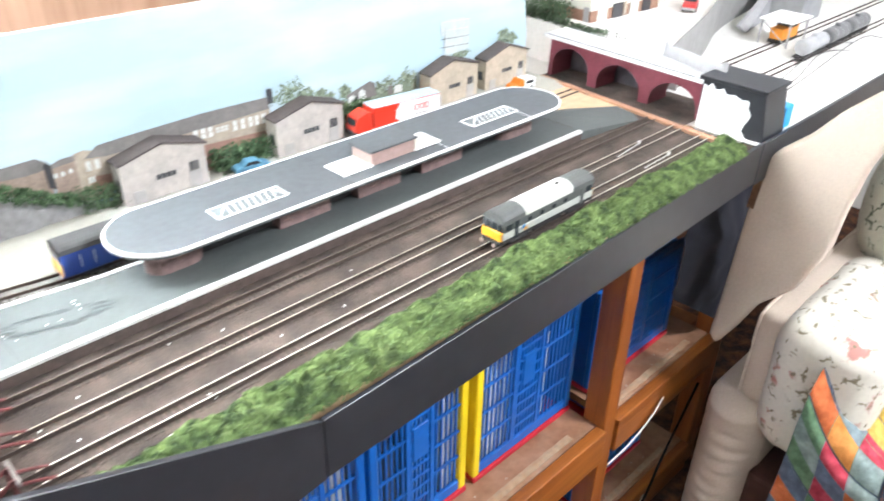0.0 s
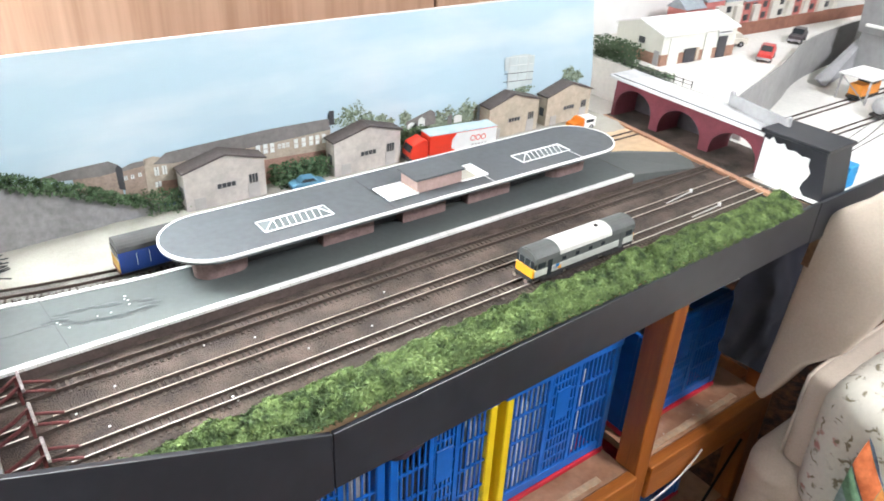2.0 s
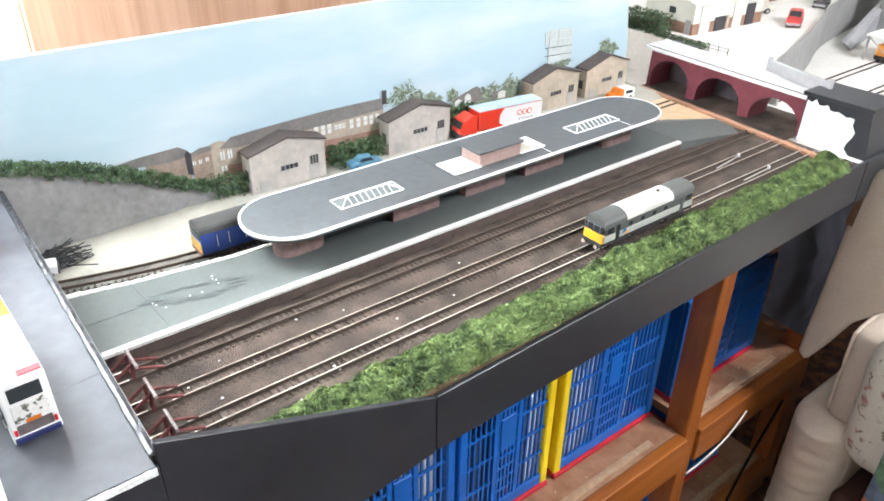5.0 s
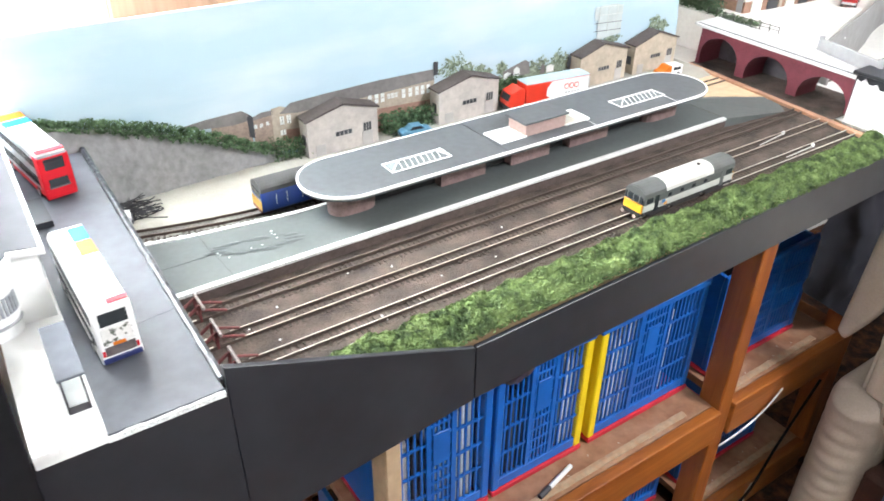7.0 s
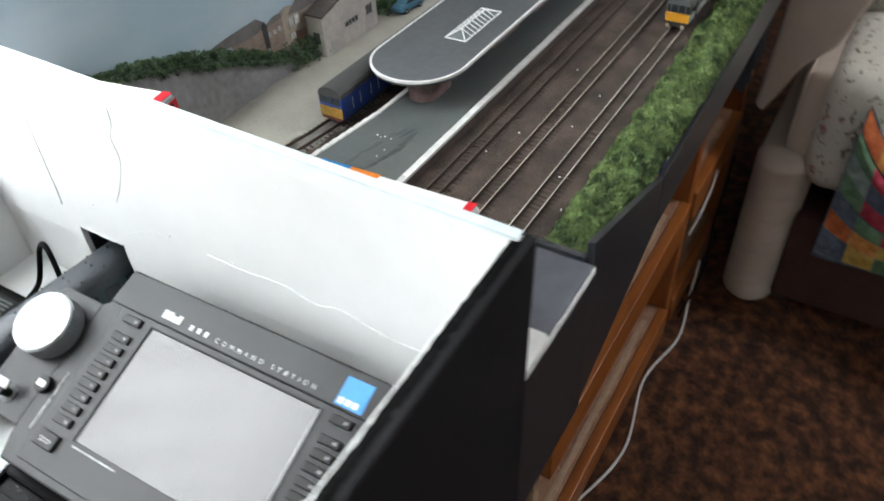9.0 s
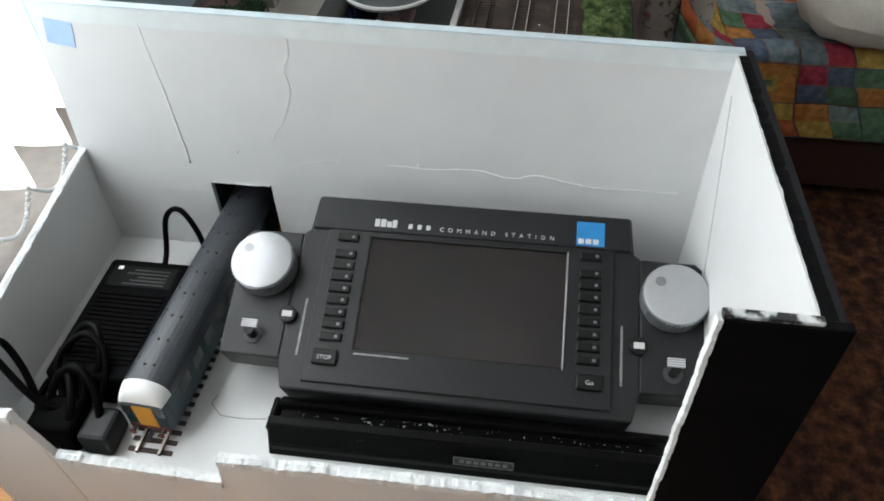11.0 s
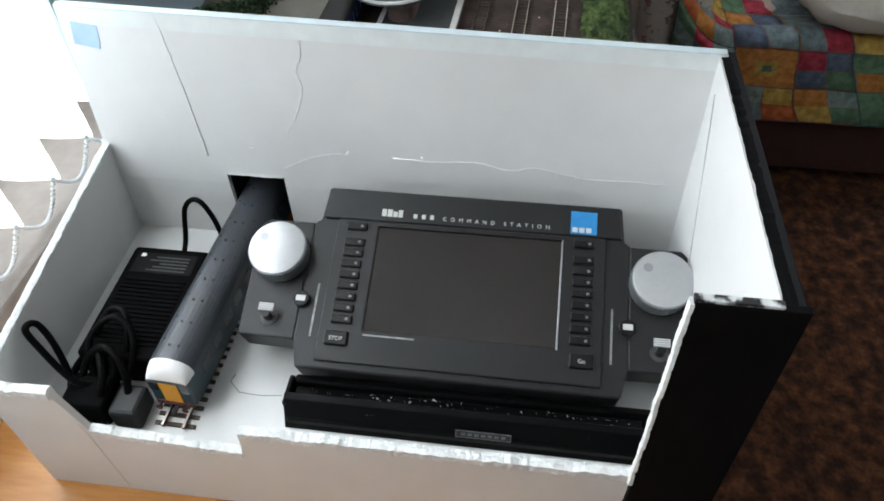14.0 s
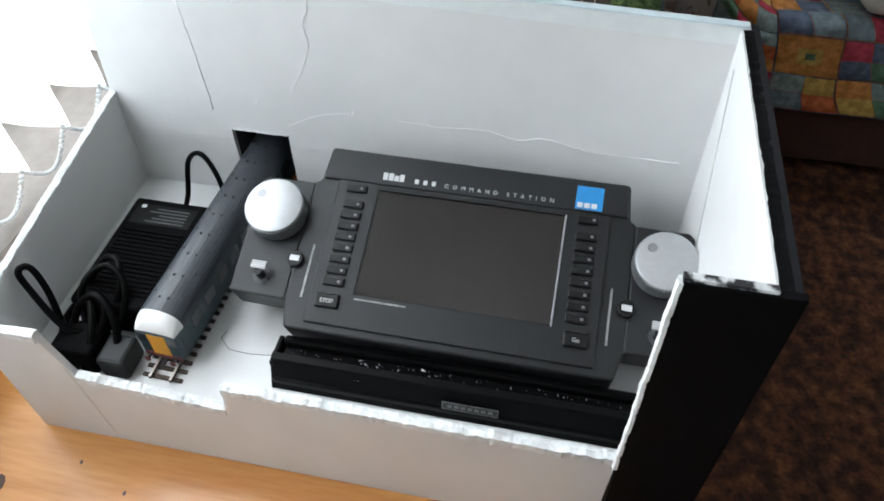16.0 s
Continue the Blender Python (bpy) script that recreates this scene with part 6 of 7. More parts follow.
cables += [
    ("power_cable", [(-0.402, 0.556, FLZ + 0.004), (-0.386, 0.548, FLZ + 0.030), (-0.366, 0.556, FLZ + 0.040), (-0.358, 0.572, FLZ + 0.030), (-0.372, 0.584, FLZ + 0.016), (-0.392, 0.578, FLZ + 0.006)], 0.0030),
    ("power_cable", [(-0.404, 0.566, FLZ + 0.004), (-0.392, 0.556, FLZ + 0.016), (-0.376, 0.546, FLZ + 0.026), (-0.362, 0.552, FLZ + 0.030), (-0.356, 0.566, FLZ + 0.018), (-0.372, 0.574, FLZ + 0.008), (-0.392, 0.566, FLZ + 0.004)], 0.0030),
]
for nm, pts, r in cables:
    solo(nm, tube(smooth_line(pts, 8), r, 9), cord, "looped black mains cable", "cable", group="cables in the box", smooth=True)
solo("mains_adapter", box(-0.402, 0.543, FLZ, -0.372, 0.578, FLZ + 0.026, 0.004, 3), psm, "black moulded mains adapter under the cable loops", "adapter")
solo("mains_plug", box(-0.402, 0.519, FLZ, -0.376, 0.541, FLZ + 0.022, 0.003, 2), M("plug_dark_grey", (0.009, 0.0095, 0.0105), 0.5, spec=0.3), "dark grey moulded mains plug", "plug")

# ---- road vehicles in the yard ----
def wheels(parent, xs, w, r):
    for x in xs:
        for s in (-1, 1):
            wl = part("wheel", cyl((x, s * (w / 2 - 0.001), r), r, 0.004, "y", 16), tyre, parent, local=True)
            part("hub", cyl((x, s * (w / 2 + 0.0012), r), r * 0.5, 0.0008, "y", 12), grey_wall, wl, local=True)


lr_red = M("lorry_red", (0.72, 0.045, 0.02), 0.4, var=0.06, scale=80)
ly = thing("articulated_lorry", (0, 0, 0), "red lorry with a pale-roofed box trailer", "lorry")
part("cab", prism([(-0.082, 0.006), (-0.050, 0.006), (-0.050, 0.038), (-0.058, 0.042), (-0.078, 0.034), (-0.083, 0.020)], "y", -0.0155, 0.0155, 0.001), lr_red, ly, "red lorry cab", local=True)
part("windscreen", prism([(-0.0833, 0.0215), (-0.0785, 0.0325), (-0.0775, 0.0325), (-0.0823, 0.0215)], "y", -0.013, 0.013), bus_glass, ly, local=True)
part("bumper", box(-0.0845, -0.0158, 0.004, -0.079, 0.0158, 0.012, 0.0006), print_dark, ly, local=True)
part("trailer", box(-0.048, -0.0165, 0.012, 0.085, 0.0165, 0.046, 0.0008), lr_red, ly, "red box trailer", local=True)
part("trailer_roof", box(-0.0485, -0.0170, 0.046, 0.0855, 0.0170, 0.0475, 0.0004), M("trailer_roof_pale", (0.38, 0.48, 0.52), 0.5), ly, "pale blue-grey trailer roof", local=True)
wp = part("side_panel", prism([(-0.006, 0.020), (0.004, 0.0142), (0.084, 0.0142), (0.084, 0.045), (0.004, 0.045), (-0.005, 0.034)], "y", -0.0171, -0.0160), white_plastic, ly, "white curtain side", local=True)
for k in range(3):
    ring = cyl((0.036 + 0.0105 * k, -0.0172, 0.032), 0.0052, 0.0005, "y", 20)
    q = part("roundel", ring, lr_red, wp, "red ring of a carrier's mark", local=True)
    part("roundel_centre", cyl((0.036 + 0.0105 * k, -0.0176, 0.032), 0.0037, 0.0005, "y", 16), white_plastic, q, local=True)
for k in range(5):
    part("small_print", box(0.034 + 0.0066 * k, -0.0173, 0.0185, 0.038 + 0.0066 * k, -0.0170, 0.0215), frame_m, wp, local=True)
wheels(ly, (-0.070, -0.035, 0.055, 0.068), 0.031, 0.0055)
ly.matrix_world = pose(0.752, 0.606, 0.0075, 0, 0, -7)

bc = thing("small_car", (0, 0, 0), "small rounded blue saloon car", "car")
car_blue = M("car_blue", (0.07, 0.19, 0.28), 0.45, var=0.08)
part("body", prism([(-0.027, 0.004), (0.027, 0.004), (0.028, 0.010), (0.020, 0.0125), (-0.020, 0.0135), (-0.0275, 0.010)], "y", -0.0105, 0.0105, 0.0018, 2), car_blue, bc, local=True)
part("cabin", prism([(-0.017, 0.0125), (0.016, 0.0125), (0.009, 0.0195), (-0.009, 0.0200)], "y", -0.009, 0.009, 0.0016, 2), car_blue, bc, local=True)
part("side_window", prism([(-0.013, 0.0138), (0.0115, 0.0138), (0.007, 0.0185), (-0.0075, 0.0190)], "y", -0.0093, -0.0085), bus_glass, bc, local=True)
wheels(bc, (-0.016, 0.016), 0.020, 0.0042)
bc.matrix_world = pose(0.483, 0.612, 0.0075, 0, 0, -8)

vn = thing("delivery_van", (0, 0, 0), "white van with an orange front", "van")
part("body", prism([(-0.026, 0.004), (0.028, 0.004), (0.028, 0.022), (-0.008, 0.0225), (-0.015, 0.0145), (-0.0255, 0.0125)], "y", -0.0115, 0.0115, 0.001), bus_white, vn, local=True)
part("orange_front", prism([(-0.0268, 0.0038), (0.0, 0.0038), (0.0, 0.0226), (-0.0085, 0.0230), (-0.0158, 0.0150), (-0.0262, 0.0130)], "y", -0.0118, 0.0118, 0.0008), orange_p, vn, "orange bonnet and doors", local=True)
part("windscreen", prism([(-0.0155, 0.0150), (-0.0095, 0.0218), (-0.0087, 0.0218), (-0.0147, 0.0150)], "y", -0.0095, 0.0095), bus_glass, vn, local=True)
part("side_window", box(0.004, -0.0122, 0.0135, 0.022, -0.0110, 0.0195, 0.0003), bus_glass, vn, local=True)
wheels(vn, (-0.016, 0.018), 0.022, 0.0046)
vn.matrix_world = pose(1.052, 0.584, 0.0078, 0, 0, -6)

jp = thing("off_road_car", (0, 0, 0), "white boxy off-road car with black trim", "car")
part("body", prism([(-0.030, 0.007), (0.030, 0.007), (0.030, 0.017), (0.010, 0.0185), (-0.030, 0.0185)], "y", -0.0115, 0.0115, 0.0008), bus_white, jp, local=True)
part("cabin", prism([(-0.029, 0.0183), (0.009, 0.0183), (0.004, 0.0275), (-0.029, 0.0275)], "y", -0.0108, 0.0108, 0.0008), bus_white, jp, local=True)
part("side_window", prism([(-0.025, 0.0195), (0.006, 0.0195), (0.002, 0.0258), (-0.025, 0.0258)], "y", -0.0112, -0.0104), bus_glass, jp, local=True)
part("bumper", box(0.0295, -0.0115, 0.0065, 0.0318, 0.0115, 0.0125, 0.0004), print_dark, jp, local=True)
wheels(jp, (-0.019, 0.019), 0.023, 0.0060)
jp.matrix_world = pose(-0.008, 0.576, 0.0075, 0, 0, -10)

# white specks and dropped bits on the ballast
bits = bmesh.new()
for x, y in ((0.208, 0.326), (0.203, 0.223), (0.201, 0.231), (0.069, 0.289), (0.11, 0.31), (0.30, 0.26), (0.26, 0.31), (0.38, 0.258), (0.43, 0.31), (0.15, 0.206), (0.09, 0.255)):
    bmesh.ops.create_icosphere(bits, subdivisions=1, radius=0.0013, matrix=Matrix.Translation((x, y, 0.0008)) @ Matrix.Diagonal((1.2, 1, 0.7, 1)))
solo("dropped_speck", bits, white_plastic, "scattered white specks on the ballast", "speck", "stuff")
for x, y, a in ((0.968, 0.2835, 6), (0.965, 0.2295, 2)):
    pr = thing("point_motor_rod", (x, y, 0.004), "loose pale metal rod lying by the rails", "rod", "rods by the rails")
    part("rod", move(box(-0.036, -0.0008, 0.0, 0.036, 0.0008, 0.0018, 0.0003), pose(x, y, 0.0048, 0, 0, a)), M("rod_pale", (0.52, 0.50, 0.48), 0.5, 0.3), pr)
    part("knob", move(cyl((0.036, 0, 0.0025), 0.0024, 0.005, "z", 12), pose(x, y, 0.0048, 0, 0, a)), white_plastic, pr)

# the foam board's back wall leans away at its top
for ob in cb.children:
    for v in ob.data.vertices:
        x, y, z = v.co + cb.location
        up = min(1, max(0, (z - 0.11) / 0.15))
        lean, sag = up * min(1, max(0, (x + 0.42) / 0.235)), up * (0.60 - y) / 0.48
        v.co += Vector(((0.0060 + 0.0088 * (y - 0.12) / 0.48) * lean, 0.0010 * sag, -0.0075 * sag * (0.5 + 0.5 * lean / max(up, 0.001))))
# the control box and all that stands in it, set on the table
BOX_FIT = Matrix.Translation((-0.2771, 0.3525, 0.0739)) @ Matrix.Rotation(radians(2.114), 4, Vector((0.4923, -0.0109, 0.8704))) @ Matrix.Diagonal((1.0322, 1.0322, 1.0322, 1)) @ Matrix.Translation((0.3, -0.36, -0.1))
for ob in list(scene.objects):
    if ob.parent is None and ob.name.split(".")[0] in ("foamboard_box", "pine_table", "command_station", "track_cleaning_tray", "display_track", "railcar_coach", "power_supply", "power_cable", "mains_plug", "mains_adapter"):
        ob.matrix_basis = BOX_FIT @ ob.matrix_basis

# ---- the far board beyond the bridge ----
yard_white = M("yard_pale", (0.67, 0.655, 0.62), 0.85, var=0.08, scale=120, coarse=0.1)
line = [(1.255, 0.405), (1.36, 0.432), (1.48, 0.462), (1.62, 0.510), (1.773, 0.567), (1.99, 0.610), (2.22, 0.632), (2.7, 0.65)]
solo("far_baseboard", box(1.16, 0.158, -0.06, 2.7, 0.88, -0.013), M("baseboard_ply", (0.42, 0.28, 0.16), 0.7), "plywood baseboard beyond the bridge", "baseboard")
solo("goods_yard_ground", grid_bm(120, 50, lambda u, v: (1.16 + 1.54 * u, 0.158 + 0.714 * v, -0.004 + 0.0012 * noise.noise(Vector((60 * u, 30 * v, 2))))), yard_white, "pale dusty ground of the goods yard", "ground", "structure", smooth=True)
solo("upper_yard", prism(line + [(2.7, 0.88), (1.255, 0.88)], "z", -0.003, 0.0785), yard_white, "raised pale yard beside the warehouse", "ground", "structure")
solo("far_fascia", move(prism([(0, -0.075), (1.55, -0.075), (1.55, 0.001), (0.05, 0.001), (0, 0.001)], "y", 0.0, 0.006, 0.0006), pose(1.166, 0.1505, 0, 0, 0, 0)), black_card, "black fascia of the far board", "fascia")
gw = thing("curved_retaining_wall", (1.7, 0.54, 0.0), "smooth grey concrete retaining wall curving away", "retaining wall")
fine_line = smooth_line([(x, y, 0) for x, y in line], 6)
bm = bmesh.new()
rows_ = []
for p in fine_line:
    d = 0.004
    top = 0.0835 + 0.012 * min(1, max(0, (p.x - 1.27) / 0.2))
    rows_.append([bm.verts.new((p.x + (d if s else 0), p.y - (d if not s else 0), z)) for s, z in ((0, -0.005), (0, top), (1, top), (1, -0.005))])
for a, b in zip(rows_, rows_[1:]):
    for k in range(3):
        bm.faces.new((a[k], b[k], b[k + 1], a[k + 1]))
part("wall", bm, M("concrete_grey", (0.27, 0.265, 0.26), 0.85, var=0.12, scale=60, coarse=0.15), gw)

sd = thing("industrial_unit", (1.42, 0.69, 0.08), "cream metal-clad industrial unit on brick footings", "building")
clad = M("cladding_cream", (0.66, 0.66, 0.60), 0.6, var=0.05, scale=80)
SB = pose(1.325, 0.632, 0.0785, 0, 0, -4) @ Matrix.Diagonal((1, 1, 1.17, 1))
part("wall", move(prism([(0, 0.0), (0.135, 0.0), (0.135, 0.056), (0.0675, 0.071), (0, 0.056)], "x", 0.0, 0.235), SB), clad, sd, "cream clad wall")
part("footing", move(box(-0.001, -0.001, 0.0, 0.236, 0.136, 0.020), SB), M("unit_brick", (0.30, 0.17, 0.12), 0.8, var=0.2, scale=300), sd, "brown brick footing")
for a, b in (((-0.006, 0.0535), (0.0675, 0.0715)), ((0.0675, 0.0715), (0.141, 0.0535))):
    part("roof", move(prism([a, b, (b[0], b[1] + 0.0025), (a[0], a[1] + 0.0025)], "x", -0.005, 0.240), SB), white_card, sd, "white metal roof slope")
for x0, x1, z1, m in ((0.020, 0.052, 0.050, clad), (0.070, 0.105, 0.026, print_dark), (0.108, 0.118, 0.026, print_wall), (0.130, 0.160, 0.050, clad), (0.175, 0.205, 0.040, print_dark)):
    part("door", move(box(x0, -0.003, 0.0, x1, -0.0012, z1, 0.0004), SB), m, sd, "door or window bay")
part("window", move(box(-0.003, 0.05, 0.032, -0.0005, 0.066, 0.043), SB), pane_dark, sd)
part("side_door", move(box(-0.003, 0.004, 0.0, -0.0012, 0.018, 0.026), SB), grey_wall, sd)
part("sign", move(box(0.17, -0.004, 0.044, 0.215, -0.002, 0.052), SB), white_plastic, sd, "blank white name board")
part("sign_line", move(box(0.173, -0.0045, 0.047, 0.211, -0.0039, 0.049), SB), print_dark, sd)
solo("bush", foliage(2200, lambda r: np.array((1.262 + 0.045 * r.rand(), 0.665 + 0.11 * r.rand(), 0.080 + 0.040 * r.rand() ** 1.5)), 0.003, 15), M("bush_grey_green", (0.07, 0.11, 0.06), 0.9, var=0.5, scale=200), "grey-green bushes beside the industrial unit", "bush", "stuff")
fe = thing("board_fence", (1.95, 0.73, 0.08), "brown wooden fence at the yard's back", "fence")
for k in range(36):
    part("board", move(box(0.0, -0.002, 0.0, 0.0235, 0.002, 0.030 + 0.002 * random.random()), pose(1.60 + 0.024 * k, 0.722 - 0.0007 * k, 0.0785, 0, 0, -2)), M("fence_board", (0.24, 0.105, 0.07), 0.8, var=0.2, scale=90) if k == 0 else bpy.data.materials["fence_board"], fe)


def small_vehicle(loc, turn, paint, label, kind_="car", cab=True):
    v = thing(kind_, (0, 0, 0), label, "car" if kind_ != "pickup_truck" else "truck")
    part("body", prism([(-0.03, 0.005), (0.03, 0.005), (0.030, 0.013), (0.012, 0.015), (-0.030, 0.015)], "y", -0.011, 0.011, 0.0015, 2), paint, v, local=True)
    part("cabin", prism([(-0.022, 0.0145), (0.012, 0.0145), (0.005, 0.0225), (-0.017, 0.0225)], "y", -0.0098, 0.0098, 0.0014, 2), paint if cab else bus_glass, v, local=True)
    part("side_window", prism([(-0.018, 0.0155), (0.008, 0.0155), (0.003, 0.021), (-0.015, 0.021)], "y", -0.0101, -0.0092), bus_glass, v, local=True)
    part("windscreen", prism([(0.0125, 0.0150), (0.0055, 0.0222), (0.0048, 0.0222), (0.0118, 0.0150)], "y", -0.0085, 0.0085), bus_glass, v, local=True)
    part("bumper", box(0.0292, -0.0105, 0.005, 0.0318, 0.0105, 0.0085), grey_wall, v, local=True)
    wheels(v, (-0.018, 0.019), 0.021, 0.0048)
    v.matrix_world = pose(*loc, 0, 0, turn) @ Matrix.Scale(1.4, 4)


car_red = M("car_red", (0.48, 0.03, 0.025), 0.35)
car_dark = M("car_dark", (0.05, 0.04, 0.045), 0.35)
car_cream = M("car_cream", (0.62, 0.58, 0.50), 0.35)
small_vehicle((1.60, 0.555, 0.0785), 205, car_red, "red vintage pickup truck in the yard", "pickup_truck")
small_vehicle((1.83, 0.615, 0.0785), 200, car_dark, "dark vintage saloon car in the yard", "saloon_car")
small_vehicle((1.625, 0.672, 0.0785), 150, car_cream, "cream saloon car beside the unit", "saloon_car")
small_vehicle((1.585, 0.705, 0.0785), 150, car_red, "red saloon car beside the unit", "saloon_car")

# low-relief houses in a row behind the fence
slate_blue = M("house_slate", (0.30, 0.33, 0.36), 0.7, var=0.15, scale=120)
brick_pink = M("house_brick_pink", (0.50, 0.17, 0.15), 0.8, var=0.15, scale=200)
render_cream = M("house_render_cream", (0.62, 0.60, 0.54), 0.8, var=0.1, scale=150)
for k in range(9):
    x, h = 1.60 + 0.082 * k, 0.062 + 0.006 * (k * 5 % 3)
    hs = thing("terraced_house", (x + 0.04, 0.80, 0.0785), "pink brick terraced house with a slate roof" if k % 3 < 2 else "cream rendered terraced house with a slate roof", "building", "terrace behind the yard")
    part("wall", box(x, 0.79, 0.0785, x + 0.079, 0.84, 0.0785 + h), brick_pink if k % 3 < 2 else render_cream, hs)
    part("roof", prism([(0.784, 0.0785 + h - 0.002), (0.815, 0.0785 + h + 0.024), (0.846, 0.0785 + h - 0.002)], "x", x - 0.001, x + 0.080), slate_blue, hs, "slate roof")
    for dx in (0.010, 0.044):
        for z in (0.010, 0.038):
            part("window", box(x + dx, 0.7885, 0.0785 + z, x + dx + 0.018, 0.7905, 0.0785 + z + 0.016), pane_dark if (k + z) % 2 else render_cream, hs)
    part("bay", box(x + 0.040, 0.780, 0.0785, x + 0.068, 0.790, 0.0785 + h * 0.8, 0.001), render_cream, hs, "cream bay front")

# coal stage, shunter, tank wagons
tw = thing("coaling_tower", (2.05, 0.50, 0.0), "tall grey concrete coaling tower", "tower")
cg = M("tower_grey", (0.30, 0.30, 0.31), 0.85, var=0.12, scale=50)
part("tower", box(2.00, 0.455, -0.004, 2.12, 0.545, 0.17, 0.002), cg, tw)
part("hopper", prism([(1.99, 0.10), (2.13, 0.10), (2.15, 0.20), (1.97, 0.20)], "y", 0.45, 0.55, 0.001), cg, tw)
part("ledge", box(1.975, 0.44, 0.118, 2.03, 0.53, 0.124, 0.001), white_card, tw, "white ledge")
part("ramp", from_arrays([(1.80, 0.50, 0.0), (2.16, 0.57, 0.0), (2.16, 0.57, 0.11), (1.80, 0.52, 0.012), (1.80, 0.51, 0.0), (2.16, 0.58, 0.0), (2.16, 0.58, 0.11), (1.80, 0.53, 0.012)], [(0, 1, 2, 3), (4, 5, 6, 7), (3, 2, 6, 7), (0, 3, 7, 4), (1, 2, 6, 5)]), cg, tw, "sloping grey ramp wall")
cs = thing("wagon_shelter", (1.80, 0.42, 0.0), "open shelter with a white flat roof", "shelter")
part("roof", box(1.75, 0.375, 0.052, 1.86, 0.455, 0.056, 0.0006), white_card, cs)
for x in (1.756, 1.85):
    for y in (0.38, 0.448):
        part("post", box(x, y, -0.004, x + 0.004, y + 0.004, 0.052), grey_wall, cs)
part("brace", tube([(1.757, 0.382, 0.0), (1.757, 0.45, 0.05)], 0.0012, 5), grey_wall, cs)
sn = thing("shunting_engine", (1.80, 0.415, 0.0), "small orange shunting engine under the shelter", "locomotive")
part("body", box(1.765, 0.398, 0.008, 1.85, 0.430, 0.035, 0.002, 2), M("shunter_orange", (0.75, 0.27, 0.03), 0.45), sn)
part("cab", box(1.80, 0.398, 0.03, 1.84, 0.430, 0.048, 0.002, 2), print_dark, sn)
part("frame", box(1.76, 0.399, 0.002, 1.855, 0.429, 0.010), under, sn)


def tank_wagon(x, y, turn, dark):
    w = thing("tank_wagon", (0, 0, 0), "grey tank wagon on the siding" if not dark else "dark grey tank wagon on the siding", "wagon", "tank wagons")
    tm = M("tank_grey_dark" if dark else "tank_grey", (0.13, 0.13, 0.135) if dark else (0.34, 0.34, 0.35), 0.45, var=0.15, scale=60)
    part("tank", cyl((0, 0, 0.030), 0.0175, 0.115, "x", 28, 0.006), tm, w, smooth=False, local=True)
    part("hatch", cyl((0, 0, 0.0485), 0.006, 0.008, "z", 16, 0.0008), tm, w, local=True)
    part("frame", box(-0.062, -0.013, 0.008, 0.062, 0.013, 0.013), under, w, local=True)
    for a in (-0.036, 0.036):
        for s in (-1, 1):
            part("wheel", cyl((a, s * 0.0083, 0.0066), 0.0066, 0.0024, "y", 16), under, w, local=True)
    for a in (-0.03, 0.0, 0.03):
        part("strap", cyl((a, 0, 0.030), 0.0178, 0.0015, "x", 28), grey_wall, w, local=True)
    w.matrix_world = pose(x, y, -0.004, 0, 0, turn)


tank_wagon(1.735, 0.318, 0, False)
tank_wagon(1.87, 0.320, 1, True)
tank_wagon(2.0, 0.323, 1, True)
for y in (0.32, 0.414):
    tk2 = thing("railway_track", (1.9, y, 0.0), "pale weathered track in the goods yard", "track", "yard tracks")
    for s in (-1, 1):
        part("rail", box(1.30, y + s * 0.00825 - 0.0009, -0.0045, 2.5, y + s * 0.00825 + 0.0009, -0.0005), rail_side, tk2)
wires = M("wire_dark", (0.03, 0.03, 0.03), 0.5)
for k, (ya, xb) in enumerate(((0.20, 1.55), (0.22, 1.62), (0.19, 1.72))):
    solo("loose_wire", tube(smooth_line([(1.27, 0.23, 0.0), (1.36, ya, 0.055), (xb, ya + 0.03, 0.06), (xb + 0.3, ya + 0.07, 0.0)], 8), 0.0009, 6), wires, "thin dark wire arching over the yard", "wire", group="loose wires", smooth=True)

# ---- shelf unit and crates under the layout ----
earlier = set(scene.objects)
su = thing("shelf_unit", (0.7, 0.3, LOW), "orange-stained wooden shelf unit under the layout", "shelf unit")
SY, SZ, LZ = 0.190, -0.485, -0.80
dusty = M("shelf_dusty_board", (0.29, 0.135, 0.07), 0.7, var=0.2, scale=60, second=(0.34, 0.19, 0.115), coarse=0.3)
raw = M("raw_pale_strip", (0.46, 0.33, 0.22), 0.8, var=0.25, scale=150, second=(0.33, 0.19, 0.11), mask=0.52, soft=0.16, coarse=0.5)
part("post", box(0.884, SY + 0.003, LOW, 0.922, SY + 0.05, -0.026, 0.003, 2), post_wood, su, "orange-stained front post")
part("post", box(1.285, SY + 0.004, LOW, 1.335, SY + 0.05, -0.026, 0.003, 2), post_wood, su)
part("post", box(0.185, SY + 0.012, LOW, 0.208, SY + 0.05, -0.026, 0.002), M("post_pale", (0.46, 0.33, 0.21), 0.7, var=0.15), su, "thin pale post")
for x in (0.185, 0.855, 1.285):
    part("post", box(x, 0.60, LOW, x + 0.044, 0.65, -0.082, 0.002), post_wood, su)
